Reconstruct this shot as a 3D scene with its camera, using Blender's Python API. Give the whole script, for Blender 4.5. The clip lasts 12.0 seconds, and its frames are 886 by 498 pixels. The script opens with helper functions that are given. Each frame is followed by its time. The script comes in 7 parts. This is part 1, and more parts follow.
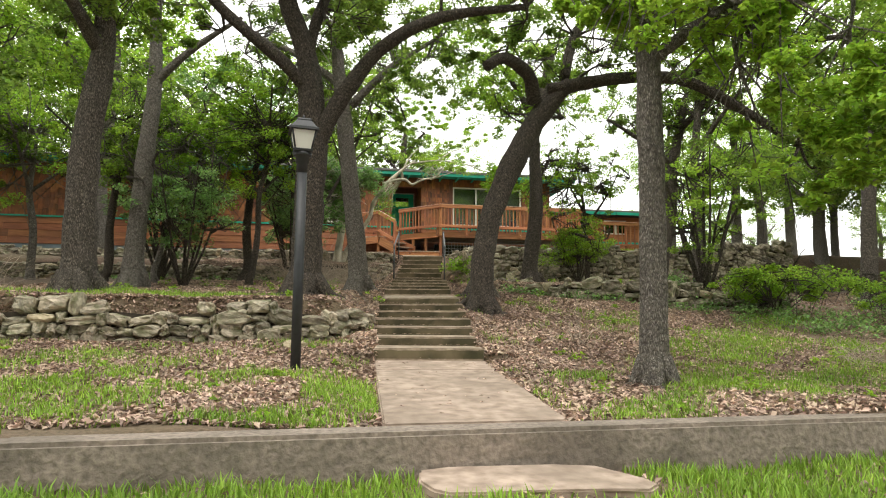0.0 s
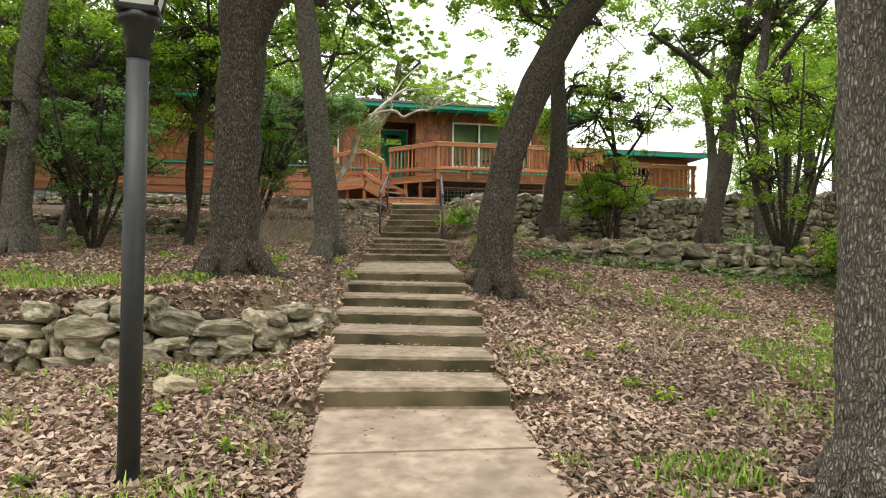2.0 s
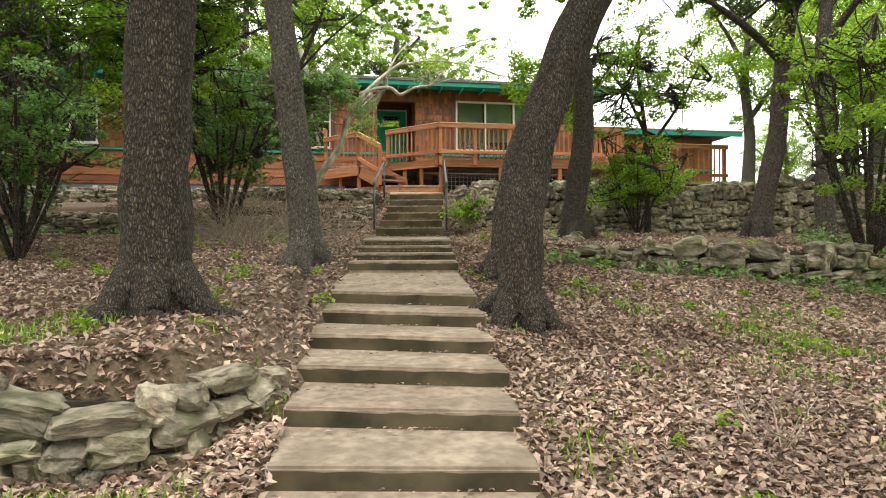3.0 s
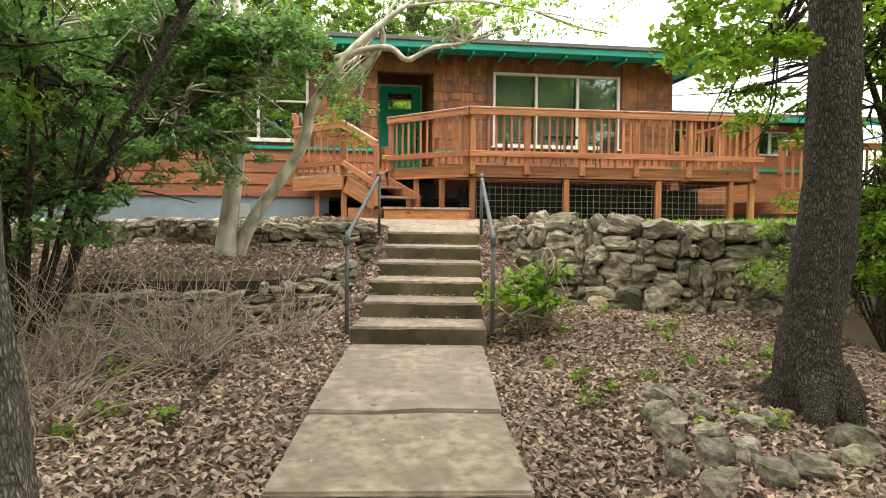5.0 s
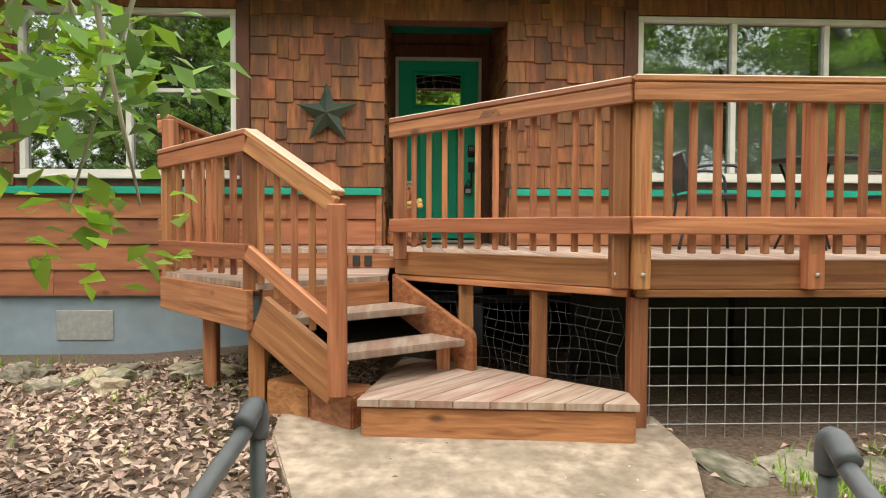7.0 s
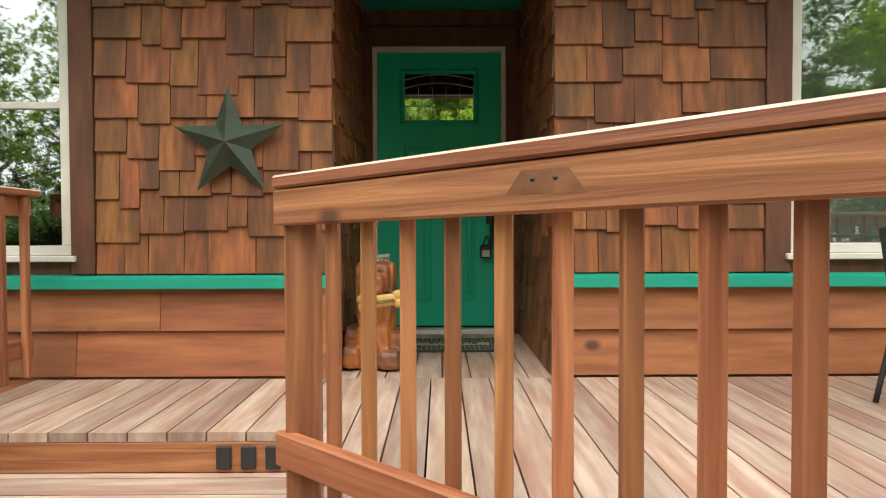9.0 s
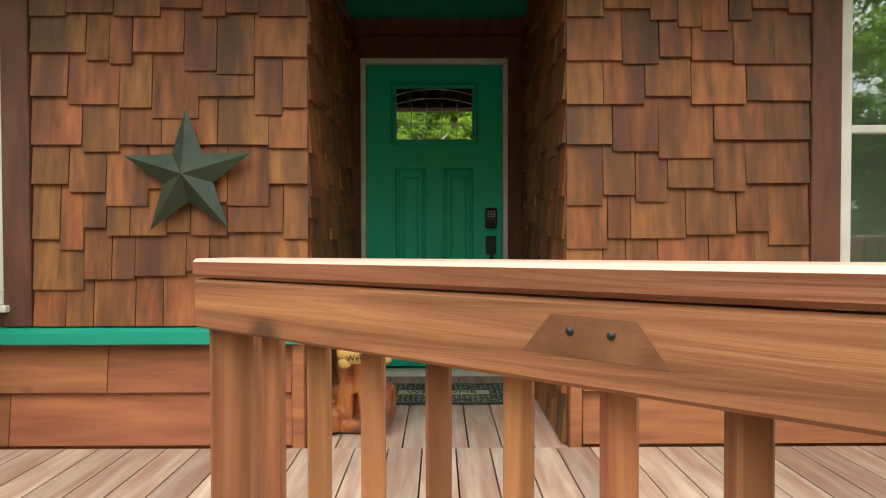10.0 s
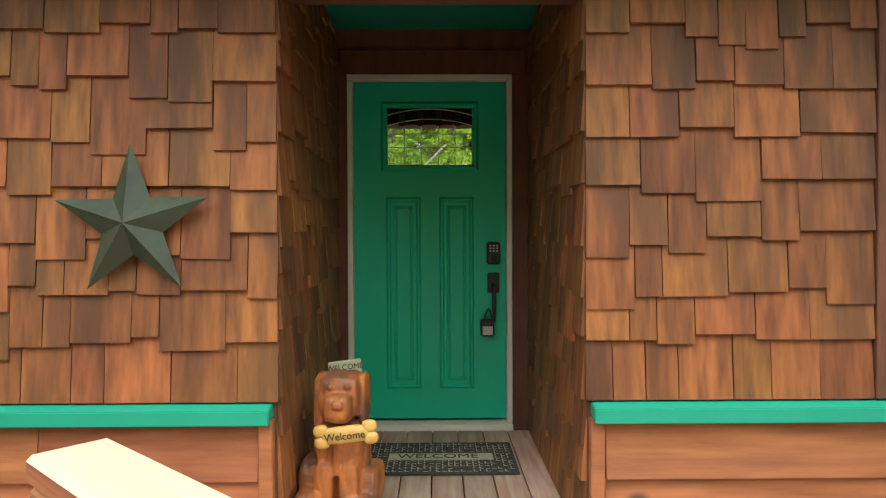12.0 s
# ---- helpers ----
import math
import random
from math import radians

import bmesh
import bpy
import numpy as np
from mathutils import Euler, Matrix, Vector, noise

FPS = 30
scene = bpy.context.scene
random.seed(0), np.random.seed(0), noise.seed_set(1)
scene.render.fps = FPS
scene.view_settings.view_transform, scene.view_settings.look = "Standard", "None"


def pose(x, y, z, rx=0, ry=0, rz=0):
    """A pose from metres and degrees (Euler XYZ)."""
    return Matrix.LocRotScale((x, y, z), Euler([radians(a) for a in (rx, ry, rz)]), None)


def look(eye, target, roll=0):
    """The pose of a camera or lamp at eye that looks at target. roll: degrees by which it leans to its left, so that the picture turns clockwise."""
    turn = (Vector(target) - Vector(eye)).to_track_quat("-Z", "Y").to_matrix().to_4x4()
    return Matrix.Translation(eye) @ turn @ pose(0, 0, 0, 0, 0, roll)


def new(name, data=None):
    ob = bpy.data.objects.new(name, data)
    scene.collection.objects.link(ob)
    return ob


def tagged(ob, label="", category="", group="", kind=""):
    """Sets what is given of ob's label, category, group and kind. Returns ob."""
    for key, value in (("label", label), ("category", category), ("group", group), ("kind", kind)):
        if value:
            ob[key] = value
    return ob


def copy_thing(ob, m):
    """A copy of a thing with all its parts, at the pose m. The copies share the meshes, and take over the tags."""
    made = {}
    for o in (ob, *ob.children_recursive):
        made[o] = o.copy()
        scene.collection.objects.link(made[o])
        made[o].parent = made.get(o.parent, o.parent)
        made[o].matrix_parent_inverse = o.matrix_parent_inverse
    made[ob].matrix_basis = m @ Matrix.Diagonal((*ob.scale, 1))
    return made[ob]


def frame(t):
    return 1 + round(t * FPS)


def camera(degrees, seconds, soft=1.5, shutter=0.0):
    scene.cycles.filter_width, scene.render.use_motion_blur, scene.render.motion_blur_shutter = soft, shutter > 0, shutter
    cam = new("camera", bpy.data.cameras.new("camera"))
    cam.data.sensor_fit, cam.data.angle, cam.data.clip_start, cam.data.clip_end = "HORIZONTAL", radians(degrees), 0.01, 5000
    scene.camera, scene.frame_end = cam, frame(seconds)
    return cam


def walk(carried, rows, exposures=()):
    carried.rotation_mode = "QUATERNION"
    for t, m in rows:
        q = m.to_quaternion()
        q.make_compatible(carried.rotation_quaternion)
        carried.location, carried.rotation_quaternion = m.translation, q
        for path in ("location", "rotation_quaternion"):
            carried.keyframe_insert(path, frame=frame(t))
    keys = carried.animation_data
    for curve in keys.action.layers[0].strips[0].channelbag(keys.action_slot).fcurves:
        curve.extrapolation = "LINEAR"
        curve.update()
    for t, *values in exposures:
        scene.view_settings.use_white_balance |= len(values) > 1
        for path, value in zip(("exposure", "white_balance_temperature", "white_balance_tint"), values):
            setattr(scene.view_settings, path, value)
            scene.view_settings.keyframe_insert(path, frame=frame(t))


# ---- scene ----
cam = camera(70.0, 12.0, 1.1)
PATH = [
    (0, (1.448, 8.894, 2.365), (1.777, 10.852, 2.604), 0.4),
    (0.5, (1.552, 9.585, 2.47), (1.884, 11.548, 2.665), 0.4),
    (1, (1.693, 10.287, 2.604), (2.024, 12.254, 2.752), 0.2),
    (1.5, (1.822, 11.055, 2.757), (2.158, 13.024, 2.854), 0.4),
    (2, (1.96, 11.915, 2.887), (2.3, 13.886, 2.94), 0.6),
    (2.5, (2.111, 12.765, 3.017), (2.444, 14.737, 3.032), 0.0),
    (2.7, (2.16, 13.118, 3.068), (2.494, 15.09, 3.08), -0.2),
    (4.3, (2.748, 17.041, 4.043), (3.033, 19.019, 3.959), 0.1),
    (4.5, (2.826, 17.701, 4.162), (3.106, 19.68, 4.083), 0.2),
    (5, (2.977, 19.464, 4.537), (3.25, 21.444, 4.453), 0.5),
    (5.5, (3.199, 21.341, 4.867), (3.441, 23.325, 4.791), 0.4),
    (6, (3.406, 23.162, 5.185), (3.606, 25.151, 5.117), 0.3),
    (6.5, (3.582, 24.846, 5.435), (3.721, 26.84, 5.367), 0.3),
    (7, (3.684, 26.241, 5.61), (3.765, 28.238, 5.546), 0.2),
    (7.5, (3.767, 27.266, 5.755), (3.792, 29.265, 5.7), 0.1),
    (9.5, (3.94, 29.034, 6.287), (3.949, 31.033, 6.242), -0.2),
    (10, (3.947, 29.241, 6.368), (3.96, 31.24, 6.328), -0.1),
    (10.5, (3.954, 29.411, 6.438), (3.967, 31.41, 6.399), -0.1),
    (11, (3.96, 29.534, 6.483), (3.974, 31.533, 6.451), -0.1),
    (11.5, (3.96, 29.621, 6.53), (3.976, 31.621, 6.499), -0.2),
    (12, (3.959, 29.69, 6.57), (3.978, 31.689, 6.539), -0.2),
]
walk(cam, [(t, look(eye, target, roll)) for t, eye, target, roll in PATH],
     [(0, 0.22), (2.5, 0.3), (4.5, 0.7), (5.5, 0.65), (6, 0.3), (6.5, 0.38), (7.5, 0.58), (9.5, 0.5), (10, 0.5), (10.5, 0.15), (11, 0.02), (11.4, 0.4), (12, 0.85)])

# ---- world and light ----
SUN_EL, SUN_ROT = radians(66), radians(205)
world = bpy.data.worlds.new("world")
scene.world = world
world.use_nodes = True
wn = world.node_tree.nodes
sky = wn.new("ShaderNodeTexSky")
sky.sky_type, sky.sun_disc, sky.sun_elevation, sky.sun_rotation = "NISHITA", False, SUN_EL, SUN_ROT
sky.dust_density, sky.ozone_density, sky.air_density = 4.0, 1.0, 1.0
veil = wn.new("ShaderNodeMix")
veil.data_type = "RGBA"
veil.inputs[0].default_value = 0.8
veil.inputs[7].default_value = (17.0, 16.9, 16.0, 1)
world.node_tree.links.new(sky.outputs[0], veil.inputs[6])
world.node_tree.links.new(veil.outputs[2], wn["Background"].inputs[0])
wn["Background"].inputs[1].default_value = 0.15
sun = new("sun", bpy.data.lights.new("sun", "SUN"))
sun.data.energy, sun.data.angle, sun.data.color = 1.4, radians(45), (1.0, 0.95, 0.87)
sun.matrix_world = look((0, 0, 30), (5.6, 12, 0))

# ---- materials ----
def material(name, base, dark=None, rough=0.75, scale=(1, 1, 1), freq=6.0, detail=6.0, bump=0.2, spread=0.5, per_object=0.0, per_island=0.0, stain=None, stain_freq=1.2, stain_amount=0.5, translucent=0.0, bump_freq=0.0, distort=0.0, metal=0.0, knots=None):
    """Two-scale procedural surface: grain between dark and base, broad stains, relief, piece-by-piece variation."""
    m = bpy.data.materials.new(name)
    m.use_nodes = True
    nt = m.node_tree
    n, ln = nt.nodes, nt.links.new
    bsdf = n["Principled BSDF"]
    bsdf.inputs["Roughness"].default_value = rough
    bsdf.inputs["Metallic"].default_value = metal
    dark = dark or tuple(c * 0.6 for c in base)
    tc = n.new("ShaderNodeTexCoord")
    mp = n.new("ShaderNodeMapping")
    mp.inputs["Scale"].default_value = scale
    ln(tc.outputs["Object"], mp.inputs[0])
    vec = mp.outputs[0]
    if per_object:
        info = n.new("ShaderNodeObjectInfo")
        add = n.new("ShaderNodeVectorMath")
        add.operation = "MULTIPLY_ADD"
        add.inputs[1].default_value = (37, 53, 71)
        ln(info.outputs["Random"], add.inputs[0])
        ln(vec, add.inputs[2])
        vec = add.outputs[0]
    nz = n.new("ShaderNodeTexNoise")
    nz.inputs["Scale"].default_value, nz.inputs["Detail"].default_value, nz.inputs["Distortion"].default_value = freq, detail, distort
    ln(vec, nz.inputs["Vector"])
    ramp = n.new("ShaderNodeValToRGB")
    ramp.color_ramp.elements[0].position, ramp.color_ramp.elements[1].position = 0.5 - spread / 2, 0.5 + spread / 2
    ramp.color_ramp.elements[0].color, ramp.color_ramp.elements[1].color = (*dark, 1), (*base, 1)
    ln(nz.outputs[0], ramp.inputs[0])
    colour = ramp.outputs[0]
    if stain:
        n2 = n.new("ShaderNodeTexNoise")
        n2.inputs["Scale"].default_value, n2.inputs["Detail"].default_value = stain_freq, 8
        ln(vec if per_object else tc.outputs["Object"], n2.inputs["Vector"])
        r2 = n.new("ShaderNodeValToRGB")
        r2.color_ramp.elements[0].position, r2.color_ramp.elements[1].position = 0.46, 0.62
        ln(n2.outputs[0], r2.inputs[0])
        mul = n.new("ShaderNodeMath")
        mul.operation = "MULTIPLY"
        mul.inputs[1].default_value = stain_amount
        ln(r2.outputs[0], mul.inputs[0])
        mx = n.new("ShaderNodeMix")
        mx.data_type = "RGBA"
        ln(mul.outputs[0], mx.inputs[0])
        ln(colour, mx.inputs[6])
        mx.inputs[7].default_value = (*stain, 1)
        colour = mx.outputs[2]
    if knots:
        vk = n.new("ShaderNodeTexVoronoi")
        vk.inputs["Scale"].default_value = knots[1]
        mk = n.new("ShaderNodeMapping")
        mk.inputs["Scale"].default_value = knots[2]
        ln(tc.outputs["Object"], mk.inputs[0])
        ak = n.new("ShaderNodeVectorMath")
        ak.operation = "MULTIPLY_ADD"
        ak.inputs[1].default_value = (31, 17, 23)
        ln(info.outputs["Random"], ak.inputs[0])
        ln(mk.outputs[0], ak.inputs[2])
        ln(ak.outputs[0], vk.inputs["Vector"])
        rk = n.new("ShaderNodeValToRGB")
        rk.color_ramp.elements[0].position, rk.color_ramp.elements[1].position = 0.045, 0.11
        rk.color_ramp.elements[0].color, rk.color_ramp.elements[1].color = (0.85, 0.85, 0.85, 1), (0, 0, 0, 1)
        ln(vk.outputs["Distance"], rk.inputs[0])
        mxk = n.new("ShaderNodeMix")
        mxk.data_type = "RGBA"
        ln(rk.outputs[0], mxk.inputs[0])
        ln(colour, mxk.inputs[6])
        mxk.inputs[7].default_value = (*knots[0], 1)
        colour = mxk.outputs[2]
    if per_object or per_island:
        if per_object:
            rnd = info.outputs["Random"]
        else:
            rnd = n.new("ShaderNodeNewGeometry").outputs["Random Per Island"]
        amount = per_object or per_island
        hsv = n.new("ShaderNodeHueSaturation")
        mr = n.new("ShaderNodeMapRange")
        mr.inputs[3].default_value, mr.inputs[4].default_value = 1 - amount, 1 + amount
        ln(rnd, mr.inputs[0])
        ln(mr.outputs[0], hsv.inputs["Value"])
        fr = n.new("ShaderNodeMath")
        fr.operation = "MULTIPLY"
        fr.inputs[1].default_value = 7.13
        ln(rnd, fr.inputs[0])
        fr2 = n.new("ShaderNodeMath")
        fr2.operation = "FRACT"
        ln(fr.outputs[0], fr2.inputs[0])
        mh = n.new("ShaderNodeMapRange")
        mh.inputs[3].default_value, mh.inputs[4].default_value = 0.5 - 0.03 * amount, 0.5 + 0.03 * amount
        ln(fr2.outputs[0], mh.inputs[0])
        ln(mh.outputs[0], hsv.inputs["Hue"])
        ln(colour, hsv.inputs["Color"])
        colour = hsv.outputs[0]
    ln(colour, bsdf.inputs["Base Color"])
    if bump:
        bp = n.new("ShaderNodeBump")
        bp.inputs["Strength"].default_value, bp.inputs["Distance"].default_value = min(bump, 1.0), 0.02 * max(1.0, bump)
        if bump_freq:
            n3 = n.new("ShaderNodeTexNoise")
            n3.inputs["Scale"].default_value, n3.inputs["Detail"].default_value = bump_freq, 5
            ln(vec, n3.inputs["Vector"])
            ln(n3.outputs[0], bp.inputs["Height"])
        else:
            ln(nz.outputs[0], bp.inputs["Height"])
        ln(bp.outputs[0], bsdf.inputs["Normal"])
    if translucent:
        tr = n.new("ShaderNodeBsdfTranslucent")
        ln(colour, tr.inputs[0])
        ms = n.new("ShaderNodeMixShader")
        ms.inputs[0].default_value = translucent
        ln(bsdf.outputs[0], ms.inputs[1])
        ln(tr.outputs[0], ms.inputs[2])
        ln(ms.outputs[0], n["Material Output"].inputs[0])
    return m


def bark_material(name, base, dark, freq=9.0):
    """Furrowed bark: long plates between dark cracks."""
    m = bpy.data.materials.new(name)
    m.use_nodes = True
    n, ln = m.node_tree.nodes, m.node_tree.links.new
    bsdf = n["Principled BSDF"]
    bsdf.inputs["Roughness"].default_value = 0.92
    tc = n.new("ShaderNodeTexCoord")
    wob = n.new("ShaderNodeTexNoise")
    wob.inputs["Scale"].default_value, wob.inputs["Detail"].default_value = 13.0, 5
    ln(tc.outputs["Object"], wob.inputs["Vector"])
    add = n.new("ShaderNodeVectorMath")
    add.operation = "MULTIPLY_ADD"
    add.inputs[1].default_value = (0.035, 0.035, 0.09)
    ln(wob.outputs["Color"], add.inputs[0])
    ln(tc.outputs["Object"], add.inputs[2])
    mp = n.new("ShaderNodeMapping")
    mp.inputs["Scale"].default_value = (5.0, 5.0, 1.35)
    ln(add.outputs[0], mp.inputs[0])
    vo = n.new("ShaderNodeTexVoronoi")
    vo.feature = "DISTANCE_TO_EDGE"
    vo.inputs["Scale"].default_value = freq
    ln(mp.outputs[0], vo.inputs["Vector"])
    nz = n.new("ShaderNodeTexNoise")
    nz.inputs["Scale"].default_value, nz.inputs["Detail"].default_value = 26.0, 8
    ln(tc.outputs["Object"], nz.inputs["Vector"])
    ramp = n.new("ShaderNodeValToRGB")
    ramp.color_ramp.elements[0].position, ramp.color_ramp.elements[1].position = 0.0, 0.36
    ramp.color_ramp.elements[0].color, ramp.color_ramp.elements[1].color = (*dark, 1), (*base, 1)
    ln(vo.outputs["Distance"], ramp.inputs[0])
    mul = n.new("ShaderNodeMix")
    mul.data_type, mul.blend_type = "RGBA", "MULTIPLY"
    mul.inputs[0].default_value = 0.75
    ln(ramp.outputs[0], mul.inputs[6])
    r2 = n.new("ShaderNodeValToRGB")
    r2.color_ramp.elements[0].position, r2.color_ramp.elements[1].position = 0.3, 0.65
    r2.color_ramp.elements[0].color = (0.22, 0.22, 0.22, 1)
    ln(nz.outputs[0], r2.inputs[0])
    ln(r2.outputs[0], mul.inputs[7])
    ln(mul.outputs[2], bsdf.inputs["Base Color"])
    hsum = n.new("ShaderNodeMath")
    hsum.operation = "MULTIPLY_ADD"
    hsum.inputs[1].default_value = 0.4
    ln(nz.outputs[0], hsum.inputs[0])
    cl = n.new("ShaderNodeMath")
    cl.operation = "MINIMUM"
    cl.inputs[1].default_value = 0.3
    ln(vo.outputs["Distance"], cl.inputs[0])
    ln(cl.outputs[0], hsum.inputs[2])
    bp = n.new("ShaderNodeBump")
    bp.inputs["Strength"].default_value, bp.inputs["Distance"].default_value = 1.0, 0.06
    ln(hsum.outputs[0], bp.inputs["Height"])
    ln(bp.outputs[0], bsdf.inputs["Normal"])
    return m


def glass_material(name, tint, alpha):
    m = bpy.data.materials.new(name)
    m.use_nodes = True
    n, ln = m.node_tree.nodes, m.node_tree.links.new
    gl = n.new("ShaderNodeBsdfGlossy")
    gl.inputs["Roughness"].default_value = 0.02
    gl.inputs[0].default_value = (0.9, 0.95, 0.95, 1)
    tr = n.new("ShaderNodeBsdfTransparent")
    tr.inputs[0].default_value = (*tint, 1)
    ms = n.new("ShaderNodeMixShader")
    fr = n.new("ShaderNodeFresnel")
    fr.inputs[0].default_value = 1.6
    ma = n.new("ShaderNodeMath")
    ma.operation, ma.use_clamp = "ADD", True
    ma.inputs[1].default_value = alpha
    ln(fr.outputs[0], ma.inputs[0])
    ln(ma.outputs[0], ms.inputs[0])
    ln(tr.outputs[0], ms.inputs[1])
    ln(gl.outputs[0], ms.inputs[2])
    ln(ms.outputs[0], n["Material Output"].inputs[0])
    return m


M = {}
M["concrete"] = material("concrete", (0.46, 0.365, 0.28), (0.24, 0.185, 0.14), 0.9, freq=14, detail=11, spread=0.35, bump=0.5, stain=(0.19, 0.15, 0.105), stain_freq=3.2, stain_amount=0.6, per_object=0.12)
M["path_concrete"] = material("path_concrete", (0.47, 0.365, 0.295), (0.26, 0.195, 0.15), 0.9, freq=9, detail=12, spread=0.32, bump=0.5, stain=(0.22, 0.17, 0.13), stain_freq=2.3, stain_amount=0.6, per_object=0.08)
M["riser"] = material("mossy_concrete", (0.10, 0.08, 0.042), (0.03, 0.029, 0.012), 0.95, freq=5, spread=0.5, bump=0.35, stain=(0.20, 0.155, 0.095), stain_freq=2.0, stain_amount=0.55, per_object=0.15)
M["kerb"] = material("kerb_concrete", (0.33, 0.27, 0.222), (0.16, 0.13, 0.106), 0.9, freq=26, detail=10, spread=0.4, bump=0.7, stain=(0.10, 0.085, 0.065), stain_freq=2.2, stain_amount=0.5)
M["stone"] = material("limestone", (0.46, 0.40, 0.30), (0.17, 0.15, 0.115), 0.93, freq=4, detail=9, spread=0.4, bump=0.8, per_object=0.4, stain=(0.10, 0.105, 0.045), stain_freq=1.8, stain_amount=0.75, bump_freq=7)
M["pale_stone"] = material("pale_limestone", (0.55, 0.47, 0.33), (0.33, 0.26, 0.17), 0.93, freq=7, bump=0.4, per_object=0.2)
M["soil"] = material("leaf_mould", (0.20, 0.135, 0.095), (0.065, 0.043, 0.03), 0.97, freq=38, detail=8, spread=0.4, bump=0.8, stain=(0.12, 0.10, 0.05), stain_freq=0.5, stain_amount=0.4)
M["bark"] = bark_material("oak_bark", (0.30, 0.25, 0.20), (0.05, 0.04, 0.031), 13.0)
M["grey_bark"] = bark_material("grey_oak_bark", (0.42, 0.38, 0.33), (0.14, 0.12, 0.098), 14.0)
M["dark_bark"] = bark_material("dark_oak_bark", (0.24, 0.19, 0.145), (0.032, 0.025, 0.019), 14.0)
M["pale_bark"] = material("smooth_pale_bark", (0.72, 0.66, 0.54), (0.36, 0.32, 0.25), 0.8, scale=(1, 1, 0.3), freq=9, detail=9, bump=0.9, spread=0.3, stain=(0.19, 0.18, 0.11), stain_freq=5, stain_amount=0.6)
M["twig"] = material("dry_twig", (0.52, 0.43, 0.34), (0.3, 0.23, 0.18), 0.9, freq=20, bump=0.1, per_island=0.3)
M["shingle"] = material("cedar_shingle", (0.35, 0.125, 0.034), (0.115, 0.040, 0.013), 0.62, scale=(1, 1, 0.14), freq=30, detail=8, spread=0.5, bump=0.4, per_object=0.3, stain=(0.085, 0.032, 0.013), stain_freq=5.5, stain_amount=0.85)
M["shingle_rest"] = material("cedar_shingle_field", (0.32, 0.117, 0.031), (0.115, 0.042, 0.013), 0.7, scale=(1, 1, 0.14), freq=26, detail=5, spread=0.6, bump=0.25, per_island=0.3, stain=(0.11, 0.045, 0.025), stain_freq=2.2, stain_amount=0.6)
M["siding"] = material("stained_siding", (0.42, 0.155, 0.06), (0.21, 0.07, 0.028), 0.65, scale=(0.12, 1, 1), freq=22, detail=5, spread=0.5, bump=0.2, per_object=0.2, stain=(0.14, 0.05, 0.025), stain_freq=1.8, stain_amount=0.5, knots=((0.05, 0.02, 0.012), 2.0, (1, 0, 1.5)))
M["deck_wood"] = material("stained_cedar", (0.52, 0.225, 0.095), (0.23, 0.078, 0.032), 0.5, scale=(0.07, 1.3, 1.3), freq=22, detail=6, spread=0.42, bump=0.25, per_object=0.28, stain=(0.24, 0.085, 0.03), stain_freq=1.6, stain_amount=0.55, distort=0.8, knots=((0.07, 0.03, 0.015), 2.4, (0.8, 0, 1.6)))
# worn cap-top cedar, paler because sky glare is put into its colour
M["cap_top"] = material("worn_sky_lit_cedar", (0.58, 0.40, 0.295), (0.42, 0.255, 0.175), 0.36, scale=(0.07, 1.3, 1.3), freq=20, detail=6, spread=0.5, bump=0.12, per_object=0.12, stain=(0.70, 0.55, 0.45), stain_freq=2.0, stain_amount=0.5, distort=0.8, knots=((0.10, 0.045, 0.02), 2.0, (1.0, 1.6, 1.6)))
M["deck_floor"] = material("worn_deck", (0.48, 0.375, 0.295), (0.28, 0.185, 0.14), 0.6, scale=(3.5, 0.35, 1), freq=9, detail=8, spread=0.45, bump=0.2, per_object=0.22, stain=(0.27, 0.115, 0.075), stain_freq=3.2, stain_amount=0.5)
M["trim_wood"] = material("dark_trim", (0.17, 0.062, 0.032), (0.08, 0.03, 0.018), 0.7, scale=(1, 1, 0.2), freq=18, bump=0.15, per_object=0.1)
M["plate"] = material("darker_cedar", (0.29, 0.12, 0.05), (0.15, 0.055, 0.025), 0.5, scale=(0.2, 1, 1), freq=24, bump=0.15, stain=(0.10, 0.035, 0.018), stain_freq=9, stain_amount=0.5)
M["teal"] = material("teal_paint", (0.008, 0.33, 0.225), (0.007, 0.29, 0.195), 0.5, freq=3, bump=0.03)
M["fascia"] = material("green_fascia_paint", (0.006, 0.30, 0.20), (0.005, 0.22, 0.15), 0.5, freq=2.5, bump=0.03)
M["door"] = material("teal_door_paint", (0.002, 0.48, 0.30), (0.002, 0.43, 0.265), 0.42, freq=3, bump=0.02)
M["white"] = material("white_paint", (0.72, 0.70, 0.64), (0.58, 0.56, 0.5), 0.5, freq=5, bump=0.03)
M["block"] = material("blue_grey_block", (0.27, 0.33, 0.37), (0.2, 0.25, 0.29), 0.85, freq=5, bump=0.15, stain=(0.2, 0.22, 0.22), stain_freq=1.5, stain_amount=0.4)
M["roof"] = material("grey_roofing", (0.16, 0.16, 0.15), (0.09, 0.09, 0.085), 0.9, freq=12, bump=0.2)
M["black_metal"] = material("black_metal", (0.03, 0.032, 0.036), (0.018, 0.019, 0.022), 0.5, freq=20, bump=0.05)
M["pipe"] = material("grey_pipe", (0.10, 0.105, 0.115), (0.06, 0.063, 0.07), 0.5, freq=15, bump=0.1, stain=(0.15, 0.15, 0.15), stain_freq=5, stain_amount=0.4)
